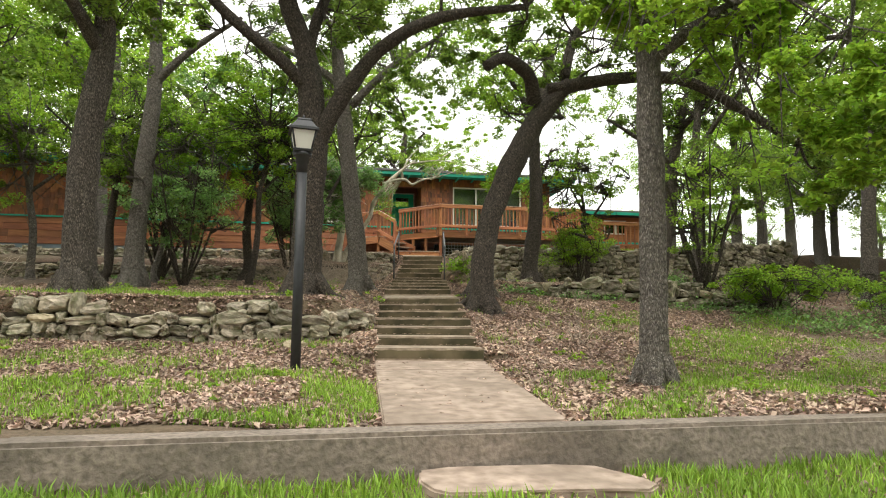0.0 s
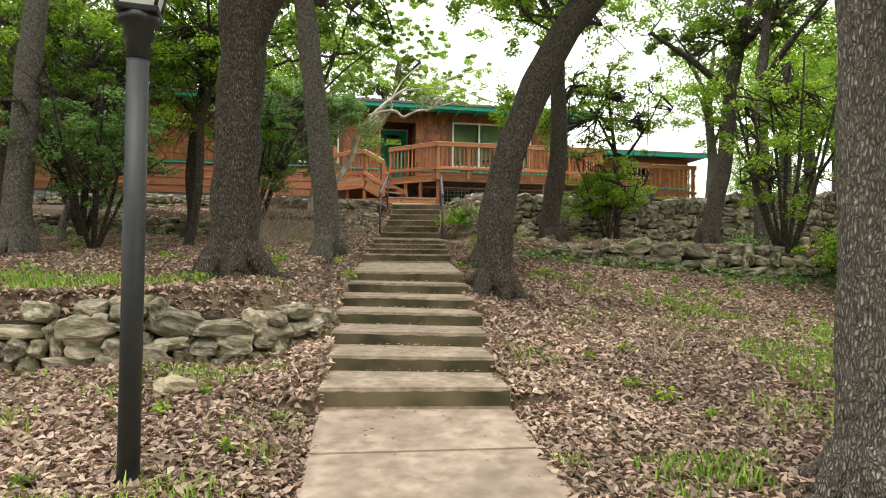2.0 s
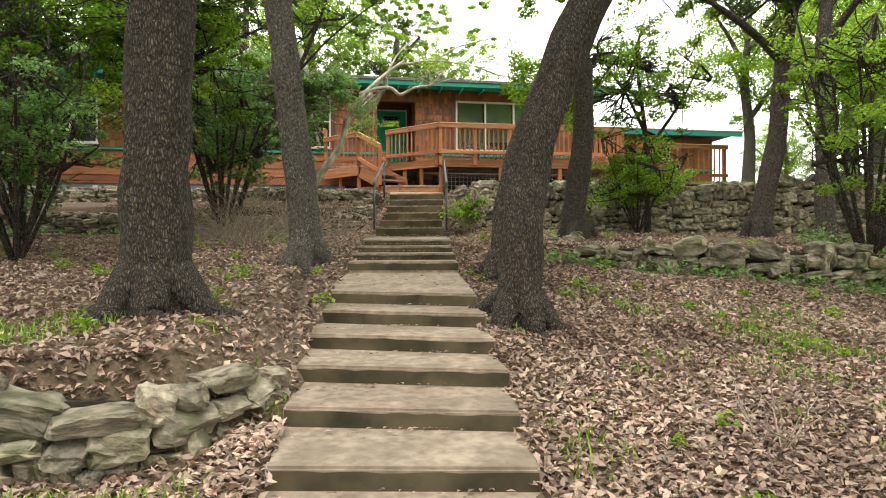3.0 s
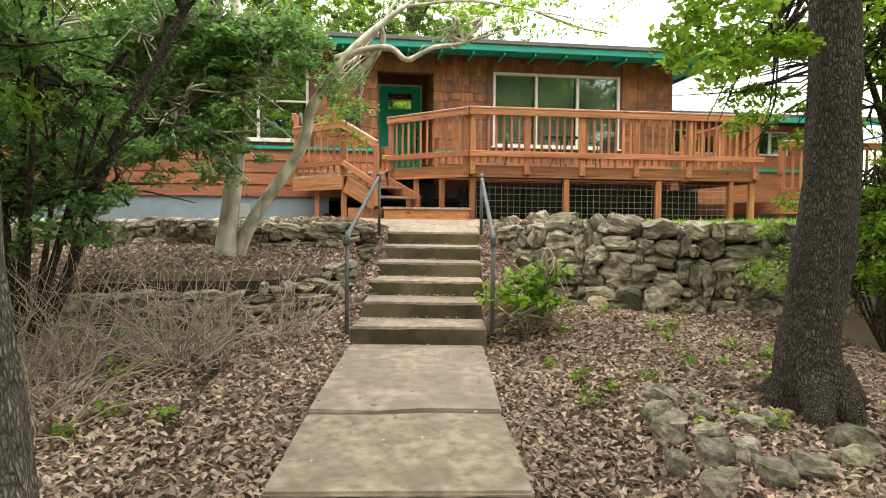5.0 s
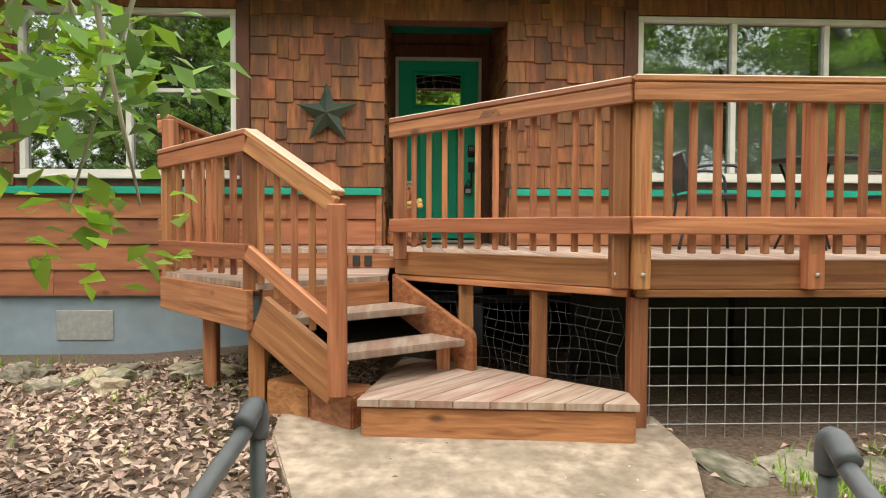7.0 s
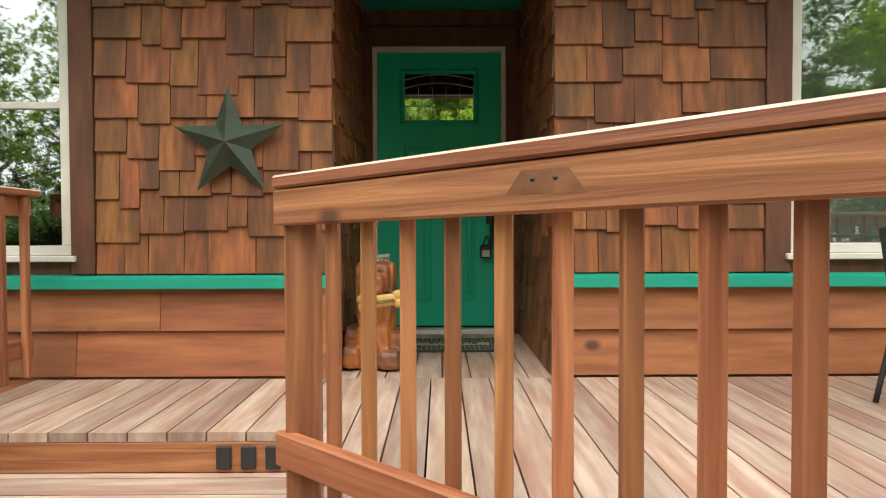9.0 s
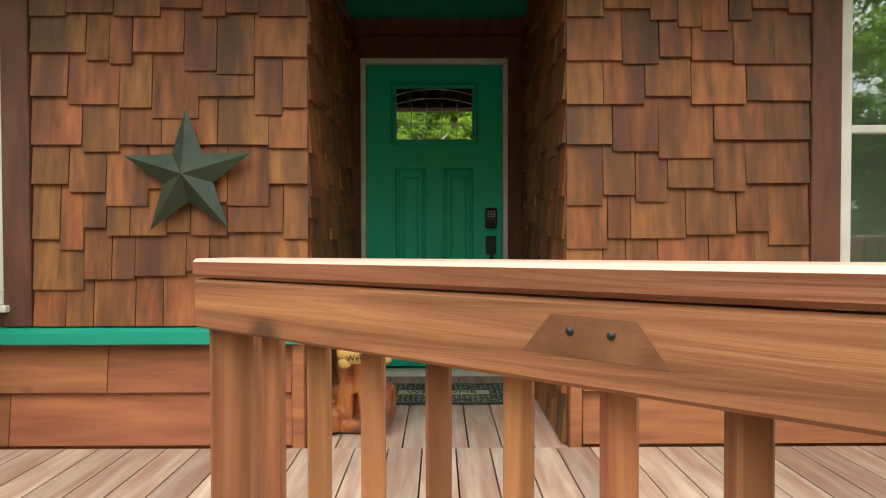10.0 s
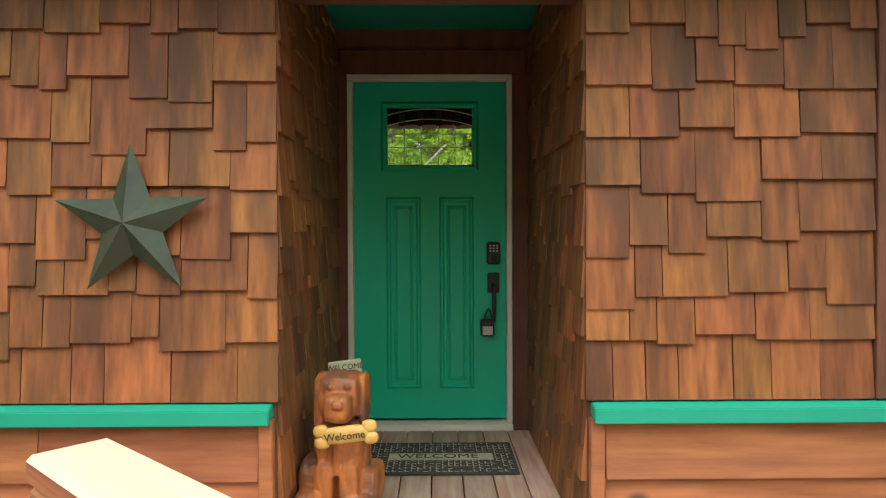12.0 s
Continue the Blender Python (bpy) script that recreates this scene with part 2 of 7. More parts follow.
M["wire"] = material("galvanised_wire", (0.5, 0.5, 0.48), (0.35, 0.35, 0.34), 0.45, freq=20, bump=0, metal=0.5)
M["star"] = material("weathered_green_metal", (0.05, 0.085, 0.05), (0.018, 0.03, 0.02), 0.5, freq=9, bump=0.08, stain=(0.03, 0.028, 0.02), stain_freq=5, stain_amount=0.5)
# near-black; on crawlspace and wing foundation parts it paints in the shade
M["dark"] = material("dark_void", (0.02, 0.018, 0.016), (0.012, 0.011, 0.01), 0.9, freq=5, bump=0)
# wall-core earth, darker than the soil to put gap shade into its colour
M["earth"] = material("packed_dark_earth", (0.06, 0.045, 0.03), (0.025, 0.02, 0.014), 0.97, freq=14, bump=0.5)
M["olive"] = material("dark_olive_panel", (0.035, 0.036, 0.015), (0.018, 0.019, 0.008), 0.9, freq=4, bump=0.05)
M["room"] = material("room_plaster", (0.45, 0.43, 0.39), (0.38, 0.36, 0.33), 0.9, freq=4, bump=0)
M["curtain"] = material("pale_blind", (0.52, 0.51, 0.46), (0.42, 0.41, 0.37), 0.9, freq=3, bump=0.05)
M["grey_glass"] = glass_material("window_glass", (0.75, 0.8, 0.78), 0.06)
M["dark_glass"] = glass_material("reflecting_window_glass", (0.3, 0.33, 0.33), 0.3)
M["bright_glass"] = glass_material("door_light_glass", (0.3, 0.33, 0.33), 0.6)
M["frosted"] = material("lamp_panel", (0.75, 0.74, 0.68), (0.62, 0.6, 0.55), 0.35, freq=4, bump=0)
M["carved"] = material("carved_wood", (0.55, 0.19, 0.045), (0.24, 0.07, 0.022), 0.5, scale=(1, 1, 0.4), freq=18, detail=8, bump=0.6, stain=(0.10, 0.055, 0.042), stain_freq=6, stain_amount=0.85)
M["yellow_wood"] = material("yellow_wood", (0.62, 0.40, 0.11), (0.45, 0.26, 0.06), 0.5, freq=14, bump=0.1)
M["mat"] = material("rubber_mat", (0.05, 0.05, 0.045), (0.03, 0.03, 0.027), 0.9, freq=40, bump=0.3)
M["mat_pale"] = material("mat_pattern", (0.46, 0.47, 0.34), (0.28, 0.29, 0.2), 0.9, freq=10, bump=0.2)
M["ink"] = material("dark_ink", (0.03, 0.028, 0.025), (0.02, 0.02, 0.02), 0.8, freq=10, bump=0)
M["leaf_oak"] = material("oak_leaf", (0.23, 0.34, 0.055), (0.125, 0.205, 0.034), 0.5, freq=0.7, spread=0.4, bump=0, per_island=0.55, translucent=0.6)
M["leaf_light"] = material("young_leaf", (0.35, 0.52, 0.055), (0.2, 0.345, 0.034), 0.5, freq=0.7, spread=0.4, bump=0, per_island=0.5, translucent=0.6)
M["leaf_dark"] = material("holly_leaf", (0.28, 0.45, 0.13), (0.16, 0.29, 0.08), 0.32, freq=0.8, spread=0.4, bump=0, per_island=0.5, translucent=0.45)
M["grass"] = material("grass_blade", (0.33, 0.50, 0.06), (0.18, 0.31, 0.035), 0.6, freq=0.6, spread=0.4, bump=0, per_island=0.4, translucent=0.35)
M["litter"] = material("fallen_leaf", (0.58, 0.435, 0.34), (0.25, 0.17, 0.13), 0.8, freq=0.9, spread=0.5, bump=0, per_island=0.6, translucent=0.1)


# ---- builders ----
def mesh_of(name, verts, faces, mat, smooth=False):
    me = bpy.data.meshes.new(name)
    me.from_pydata([tuple(map(float, v)) for v in verts], [], [tuple(map(int, f)) for f in faces])
    me.materials.append(mat)
    if smooth:
        me.polygons.foreach_set("use_smooth", [True] * len(me.polygons))
    me.update()
    return me


def bm_mesh(name, bm, mat, smooth=False):
    me = bpy.data.meshes.new(name)
    bm.normal_update()
    bm.to_mesh(me)
    bm.free()
    me.materials.append(mat)
    if smooth:
        me.polygons.foreach_set("use_smooth", [True] * len(me.polygons))
    return me


def thing(name, at, label, category, group="", kind=""):
    e = new(name)
    e.matrix_basis = pose(*at) if len(at) == 6 else pose(*at, 0, 0, 0)
    return tagged(e, label, category, group, kind)


def part(name, data, parent, m=None, label="", world_space=True):
    """A mesh object under a thing or part; m is its pose in the world (or in the parent's space)."""
    ob = new(name, data)
    ob.parent = parent
    chain = Matrix()
    p = parent
    if world_space:
        while p is not None:
            chain = p.matrix_basis @ chain
            p = p.parent
        ob.matrix_basis = chain.inverted() @ (m or Matrix())
    else:
        ob.matrix_basis = m or Matrix()
    if label:
        ob["label"] = label
    return ob


BOX_CACHE = {}


def box_mesh(name, size, mat, bevel=0.004):
    """A board or block centred on its middle with eased edges."""
    key = (round(size[0], 3), round(size[1], 3), round(size[2], 3), mat.name, bevel)
    if key not in BOX_CACHE:
        bm = bmesh.new()
        bmesh.ops.create_cube(bm, size=1)
        bmesh.ops.scale(bm, vec=size, verts=bm.verts)
        if bevel:
            bmesh.ops.bevel(bm, geom=bm.edges[:], offset=min(bevel, min(size) * 0.3), segments=1, affect="EDGES")
        BOX_CACHE[key] = bm_mesh(name, bm, mat)
    return BOX_CACHE[key]


def box(name, lo, hi, mat, parent, label="", bevel=0.004):
    size = [b - a for a, b in zip(lo, hi)]
    mid = [(a + b) / 2 for a, b in zip(lo, hi)]
    return part(name, box_mesh(name, size, mat, bevel), parent, pose(*mid), label)


def beam(name, a, b, width, height, mat, parent, label="", bevel=0.004):
    """A board from a to b (centre line); width across, height upright."""
    a, b = Vector(a), Vector(b)
    d = b - a
    length = d.length
    x = d.normalized()
    side = Vector((0, 0, 1)).cross(x)
    side = side.normalized() if side.length > 1e-4 else Vector((0, 1, 0))
    up = x.cross(side)
    m = Matrix((x, side, up)).transposed().to_4x4()
    m.translation = (a + b) / 2
    return part(name, box_mesh(name, (length, width, height), mat, bevel), parent, m, label)


def upright(name, lo, hi, mat, parent, label="", bevel=0.004):
    x, y = (lo[0] + hi[0]) / 2, (lo[1] + hi[1]) / 2
    return beam(name, (x, y, lo[2]), (x, y, hi[2]), hi[1] - lo[1], hi[0] - lo[0], mat, parent, label, bevel)


def tube_arrays(points, radii, segs=12, rough=0.0, seed=0, cap=True):
    pts = [Vector(p) for p in points]
    V, F = [], []
    ref = Vector((0.31, 0.95, 0.1)).normalized()
    for i, p in enumerate(pts):
        t = (pts[min(i + 1, len(pts) - 1)] - pts[max(i - 1, 0)]).normalized()
        a = t.cross(ref)
        a = a.normalized() if a.length > 0.05 else t.cross(Vector((1, 0, 0))).normalized()
        b = t.cross(a)
        for k in range(segs):
            ang = 2 * math.pi * k / segs
            r = radii[i]
            if rough:
                q = p * 2.5 + Vector((math.cos(ang), math.sin(ang), seed)) * 1.5
                r *= 1 + rough * noise.noise(q)
            V.append(p + (a * math.cos(ang) + b * math.sin(ang)) * r)
    for i in range(len(pts) - 1):
        for k in range(segs):
            k2 = (k + 1) % segs
            F.append((i * segs + k, i * segs + k2, (i + 1) * segs + k2, (i + 1) * segs + k))
    if cap:
        F.append(tuple(reversed(range(segs))))
        F.append(tuple(range((len(pts) - 1) * segs, len(pts) * segs)))
    return V, F


def tube(name, points, radius, mat, parent, label="", segs=12):
    radii = radius if isinstance(radius, (list, tuple)) else [radius] * len(points)
    V, F = tube_arrays(points, radii, segs)
    return part(name, mesh_of(name, V, F, mat, True), parent, None, label)


def smooth_line(points, radii, steps=4):
    """Catmull-Rom points and radii through a few control points."""
    P = [Vector(p) for p in points]
    P = [2 * P[0] - P[1]] + P + [2 * P[-1] - P[-2]]
    out, rr = [], []
    for i in range(1, len(P) - 2):
        for s in range(steps):
            t = s / steps
            a, b, c, d = P[i - 1], P[i], P[i + 1], P[i + 2]
            out.append(0.5 * ((2 * b) + (c - a) * t + (2 * a - 5 * b + 4 * c - d) * t * t + (3 * b - a - 3 * c + d) * t ** 3))
            rr.append(radii[i - 1] * (1 - t) + radii[i] * t)
    return out + [P[-2]], rr + [radii[-1]]


def leaf_arrays(rng, centres, sizes, counts, leaf, flat=0.75):
    """Folded four-point leaves scattered through ellipsoid clumps."""
    V, total = [], 0
    for c, s, n in zip(centres, sizes, counts):
        d = rng.normal(size=(n, 3))
        d /= np.linalg.norm(d, axis=1)[:, None] + 1e-9
        rad = rng.random(n)[:, None] ** 0.45
        p = np.array(c) + d * rad * np.array(s)
        ax = rng.normal(size=(n, 3))
        ax[:, 2] = ax[:, 2] * 0.6 - 0.25
        ax /= np.linalg.norm(ax, axis=1)[:, None]
        nor = rng.normal(size=(n, 3)) * (1 - flat) + np.array((0, 0, 1)) * flat
        side = np.cross(nor, ax)
        side /= np.linalg.norm(side, axis=1)[:, None] + 1e-9
        ln = leaf * (0.6 + 0.8 * rng.random(n))[:, None]
        w = ln * 0.3
        fold = np.cross(ax, side) * ln * 0.12
        V.append(np.stack([p - ax * ln * 0.5, p + side * w + fold, p + ax * ln * 0.5, p - side * w + fold], 1).reshape(-1, 3))
        total += n
    V = np.concatenate(V)
    return V, total


def quick_mesh(name, V, total, per, faces_per, mat):
    """Many alike small pieces in one mesh, written with foreach_set. faces_per: quads or triangles of one piece."""
    me = bpy.data.meshes.new(name)
    me.vertices.add(len(V))
    me.vertices.foreach_set("co", np.asarray(V, dtype=np.float32).ravel())
    nf, k = len(faces_per), len(faces_per[0])
    idx = (np.arange(total)[:, None, None] * per + np.array(faces_per)[None]).reshape(-1)
    me.loops.add(total * nf * k)
    me.loops.foreach_set("vertex_index", idx.astype(np.int32))
    me.polygons.add(total * nf)
    me.polygons.foreach_set("loop_start", (np.arange(total * nf) * k).astype(np.int32))
    me.polygons.foreach_set("loop_total", np.full(total * nf, k, dtype=np.int32))
    me.materials.append(mat)
    me.update(calc_edges=True)
    return me


LEAF_FACES = [(0, 1, 2), (0, 2, 3)]


def tree(name, label, base, trunk, limbs, clumps, bark, leaf_mat, leaf=0.085, seed=1, category="tree", group=""):
    """trunk: control points and radii; limbs: lists of the same; clumps: (centre, size, count)."""
    root = thing(name, base, label, category, group)
    rng = np.random.default_rng(seed)
    for k, (pts, rad) in enumerate([trunk] + limbs):
        p, r = smooth_line(pts, rad, 6)
        v, f = tube_arrays(p, r, 18 if k == 0 else 10, 0.2, seed + k)
        part("limb" if k else "trunk", mesh_of("limb" if k else "trunk", v, f, bark, True), root)
    if trunk[1][2] > 0.12:
        r0 = trunk[1][2]
        for k in range(6):
            a = seed * 0.9 + k * 1.05 + rng.uniform(-0.25, 0.25)
            L = r0 * rng.uniform(1.0, 2.4)
            bx, by = base[0], base[1]
            q = [(bx + math.cos(a) * r0 * 0.6, by + math.sin(a) * r0 * 0.6, base[2] + 0.27)]
            for f in (0.35, 0.7, 1.0):
                x, y = bx + math.cos(a + 0.3 * f) * (r0 + L * f), by + math.sin(a + 0.3 * f) * (r0 + L * f)
                q.append((x, y, float(height(x, y)) + 0.03 - 0.05 * f))
            p, r = smooth_line(q, [r0 * 0.66, r0 * 0.45, r0 * 0.26, r0 * 0.08], 4)
            v, f = tube_arrays(p, r, 8, 0.2, seed + k)
            part("root", mesh_of("root", v, f, bark, True), root)
    # thin twigs from the limbs' ends into each clump
    V, F = [], []
    ends = [Vector(p) for pts, rad in [trunk] + limbs for p in pts[-2:]]
    for c, s, n in clumps:
        c = Vector(c)
        e = min(ends, key=lambda q: (q - c).length)
        if (e - c).length < 1.25:
            mid = (e + c) / 2 + Vector(rng.normal(size=3) * 0.15)
            p, r = smooth_line([e, mid, c], [0.028, 0.018, 0.007], 4)
            v, f = tube_arrays(p, r, 5, 0, 0, False)
            F += [tuple(i + len(V) for i in q) for q in f]
            V += v
            for j in range(5):
                tip = c + Vector(rng.normal(size=3)) * Vector(s).length * 0.35
                v, f = tube_arrays([mid, (mid + tip) / 2 + Vector(rng.normal(size=3) * 0.08), tip], [0.012, 0.009, 0.004], 4, 0, 0, False)
                F += [tuple(i + len(V) for i in q) for q in f]
                V += v
    if V:
        tagged(part("twig", mesh_of("twig", V, F, bark, True), root), kind="stuff")
    if clumps:
        cs, ss, ns = [], [], []
        for c, s, n in clumps:
            sub = max(3, n // 90)
            for j in range(sub):
                d = rng.normal(size=3)
                d /= np.linalg.norm(d)
                cs.append(np.array(c) + d * np.array(s) * rng.random() ** 0.5)
                ss.append(np.array((0.30, 0.30, 0.17)) * (0.6 + 0.8 * rng.random()) * max(0.6, min(s) / 0.8))
                ns.append(max(8, int(1.3 * n / sub)))
        V, total = leaf_arrays(rng, cs, ss, ns, leaf * 0.84)
        tagged(part("crown", quick_mesh("crown", V, total, 4, LEAF_FACES, leaf_mat), root), kind="stuff")
    return root


def crown_over(rng, centre, spread, count, n_each, size=(0.9, 0.9, 0.5)):
    out = []
    for i in range(count):
        d = rng.normal(size=3)
        d /= np.linalg.norm(d)
        c = np.array(centre) + d * np.array(spread) * (0.35 + 0.65 * rng.random())
        k = 0.7 + 0.6 * rng.random()
        out.append((tuple(c), tuple(np.array(size) * k), int(n_each * k)))
    return out


# ---- ground ----
# stations of the garden path: y, left x, right x, z
STATIONS = np.array([
    (12.8, 1.75, 2.96, 1.766), (15.92, 1.87, 3.08, 1.99), (15.94, 1.87, 3.08, 2.10), (19.25, 2.10, 3.40, 2.80),
    (20.86, 2.36, 3.58, 2.95), (22.28, 2.57, 3.78, 3.31), (25.14, 2.93, 4.14, 3.43), (27.54, 3.36, 4.53, 4.41), (27.95, 3.43, 4.62, 4.50), (29.25, 2.98, 4.97, 4.59), (30.2, 2.9, 4.98, 4.60)])


def along(y, k):
    return np.interp(y, STATIONS[:, 0], STATIONS[:, k])


URW = [(4.78, 27.5), (5.15, 26.75), (5.9, 26.15), (7.2, 25.75), (9.5, 25.4), (12, 25.25), (14.5, 25.3)]
LRW = [(5.35, 21.6), (5.9, 20.9), (6.7, 20.45), (7.8, 20.25), (9.3, 20.25), (10.6, 20.5)]
SW1 = [(-10.5, 17.2), (-6, 16.9), (-2.5, 16.75), (0.3, 16.7), (1.15, 16.75), (1.55, 16.95), (1.92, 17.45)]
LLW = [(-10, 26.2), (-5, 26.0), (-2, 25.9), (0.5, 25.9), (1.9, 26.0), (2.6, 26.3), (2.95, 26.75)]
ULW = [(-10, 28.4), (-3, 28.2), (0.3, 27.95), (1.8, 27.85), (2.6, 27.9), (3.1, 28.05)]


def line_y(pts, x):
    a = np.array(pts)
    return np.interp(x, a[:, 0], a[:, 1])


def height(x, y):
    x, y = np.asarray(x, float), np.asarray(y, float)
    low = np.interp(y, [12.5, 13, 14.9, 16.7, 19, 22], [1.74, 1.76, 1.96, 2.13, 2.5, 2.9])
    high = np.interp(y, [16.5, 18, 21.4, 24, 26], [2.62, 2.74, 3.0, 3.3, 3.45])
    s = np.clip((y - line_y(SW1, x) - 0.05) / 0.2, 0, 1) * np.clip((1.95 - x) / 0.15, 0, 1)
    left = low * (1 - s) + high * s
    left = np.where(x < 1.95, left, np.interp(y, [12.5, 13, 15.9, 19.3, 21, 22.3, 25, 26], [1.74, 1.76, 2.0, 2.74, 2.95, 3.22, 3.4, 3.45]))
    s2 = np.clip((y - line_y(LLW, x) - 0.05) / 0.25, 0, 1) * np.clip((3.1 - x) / 0.15, 0, 1)
    up = np.interp(y, [26, 27.9], [3.95, 4.2])
    left = left * (1 - s2) + up * s2
    s3 = np.clip((y - line_y(ULW, x) - 0.05) / 0.2, 0, 1)
    left = left * (1 - s3) + (4.47 + 0.1 * np.clip((x - 1.2) / 1.2, 0, 1)) * s3
    right = np.interp(y, [12.5, 13, 14.4, 16, 18.7, 20.4, 21.6, 22.5, 25, 26.2, 27.5, 28.2], [1.74, 1.76, 1.81, 1.98, 2.52, 2.88, 3.0, 3.16, 3.42, 3.65, 4.3, 4.5])
    far = np.interp(y, [12.5, 13, 14.4, 16, 18.7, 20.4, 21.6], [1.74, 1.76, 1.81, 1.95, 2.4, 2.75, 2.92])
    k = np.clip((x - 5) / 3, 0, 1)
    right = np.where(y < 21.6, right * (1 - k) + far * k, right)
    s4 = np.clip((y - line_y(LRW, x) - 0.05) / 0.2, 0, 1) * np.clip((x - 4.5) / 0.3, 0, 1) * np.clip((11 - x) / 0.6, 0, 1)
    terrace = np.interp(y, [20.4, 25.5], [3.16, 3.5])
    right = np.where(y < 27, np.maximum(right * (1 - s4) + terrace * s4, right), right)
    s5 = np.clip((y - line_y(URW, x) - 0.08) / 0.25, 0, 1) * np.clip((x - 4.75) / 0.2, 0, 1)
    base5 = np.minimum(right, 3.56)
    right = np.where(x > 4.9, base5 * (1 - s5) + 4.52 * s5, right)
    lx, rx = along(y, 1), along(y, 2)
    mid = (lx + rx) / 2
    z = np.where(x < mid, left, right)
    pz = along(y, 3)
    gap = np.maximum(np.maximum(lx - x, x - rx), 0)
    w = np.clip(1 - gap / 0.55, 0, 1)
    on = (y > 12.7) & (y < 30.1)
    z = np.where(on, z * (1 - w) + (pz - 0.05) * w, z)
    inside = on & (x > lx + 0.04) & (x < rx - 0.04)
    z = np.where(inside, pz - 0.28, z)
    front = 1.5 + 0.0 * x
    z = np.where(y < 12.72 + 0.055 * (x - 2.3), front, z)
    bumps = 0.025 * np.sin(1.7 * x + 0.6 * y) * np.sin(1.1 * y - 0.7 * x) + 0.012 * np.sin(5.1 * x + 3.3 * y)
    rim = np.clip((y - 29.3) / 0.5, 0, 1)
    return z + bumps * (1 - rim) * np.where(inside, 0, 1) + np.clip((y - 60) / 60, 0, 1) * 6


def build_ground():
    xs = np.concatenate([[-260, -120, -60, -35, -24, -17], np.arange(-12, -4, 0.5), np.arange(-4, 9.5, 0.12), np.arange(9.5, 18, 0.5), [20, 24, 32, 45, 70, 130, 260]])
    ys = np.concatenate([[-160, -70, -30, -12, -3, 2, 5, 8], np.arange(9, 12.4, 0.3), np.arange(12.4, 30, 0.1), np.arange(30, 34, 0.5), [36, 40, 50, 60, 80, 120, 260]])
    X, Y = np.meshgrid(xs, ys)
    Z = height(X, Y)
    V = np.stack([X, Y, Z], -1).reshape(-1, 3)
    nx, ny = len(xs), len(ys)
    i, j = np.meshgrid(np.arange(nx - 1), np.arange(ny - 1))
    a = (j * nx + i).ravel()
    F = np.stack([a, a + 1, a + nx + 1, a + nx], 1)
    me = bpy.data.meshes.new("ground")
    me.from_pydata(V.tolist(), [], F.tolist())
    me.materials.append(M["soil"])
    me.polygons.foreach_set("use_smooth", [True] * len(me.polygons))
    g = new("ground", me)
    tagged(g, "sloping ground of brown leaf mould and bare soil", "ground", kind="structure")
    return g


build_ground()

# ---- kerb, path and steps ----
def slab(name, quad, thick, mat, parent, label="", bevel=0.012, uneven=0.0):
    """A slab with the given top corners (counter-clockwise seen from above)."""
    bm = bmesh.new()
    top = [bm.verts.new(p) for p in quad]
    bot = [bm.verts.new((p[0], p[1], p[2] - thick)) for p in quad]
    bm.faces.new(top)
    bm.faces.new(list(reversed(bot)))
    for i in range(len(quad)):
        j = (i + 1) % len(quad)
        bm.faces.new((top[i], bot[i], bot[j], top[j]))
    bmesh.ops.bevel(bm, geom=bm.edges[:], offset=bevel, segments=2, affect="EDGES")
    bmesh.ops.recalc_face_normals(bm, faces=bm.faces)
    return part(name, bm_mesh(name, bm, mat), parent, None, label)


def kerb_y(x):
    return 12.80 + 0.055 * (x - 2.3)


kerb = thing("kerb", (2.3, 12.6, 1.5), "weathered grey concrete kerb along the lawn", "kerb", kind="structure")
for a, b in ((-14, -8), (-8, -3.3), (-3.3, 6.9), (6.9, 12), (12, 20)):
    y0, y1 = kerb_y(a), kerb_y(b)
    slab("kerb_length", [(a, y0 - 0.24, 1.765), (b - 0.006, y1 - 0.24, 1.765), (b - 0.006, y1, 1.768), (a, y0, 1.768)], 0.5, M["kerb"], kerb, bevel=0.025)
front_step = thing("front_step", (2.5, 12.35, 1.5), "low worn concrete step in front of the kerb", "step")
slab("slab", [(1.95, 12.14, 1.548), (2.02, 12.06, 1.55), (2.22, 12.03, 1.555), (2.46, 12.07, 1.55), (2.66, 12.04, 1.548), (2.9, 12.06, 1.545), (3.06, 12.02, 1.54), (3.16, 12.12, 1.54), (3.13, 12.24, 1.548), (3.02, 12.36, 1.556), (2.96, 12.5, 1.562), (2.72, 12.55, 1.566), (2.4, 12.52, 1.57), (2.1, 12.55, 1.57), (1.93, 12.5, 1.566), (1.9, 12.3, 1.558)], 0.3, M["path_concrete"], front_step, bevel=0.012)

garden_path = thing("garden_path", (2.4, 14, 1.8), "pinkish-brown stained concrete garden path slabs", "path", kind="structure")
slab("slab", [(1.75, 12.84, 1.764), (2.96, 12.9, 1.764), (3.06, 15.15, 1.93), (1.84, 15.2, 1.93)], 0.3, M["path_concrete"], garden_path)
slab("slab", [(1.84, 15.205, 1.93), (3.06, 15.155, 1.93), (3.14, 16.3, 2.0), (1.9, 16.4, 2.0)], 0.3, M["path_concrete"], garden_path)


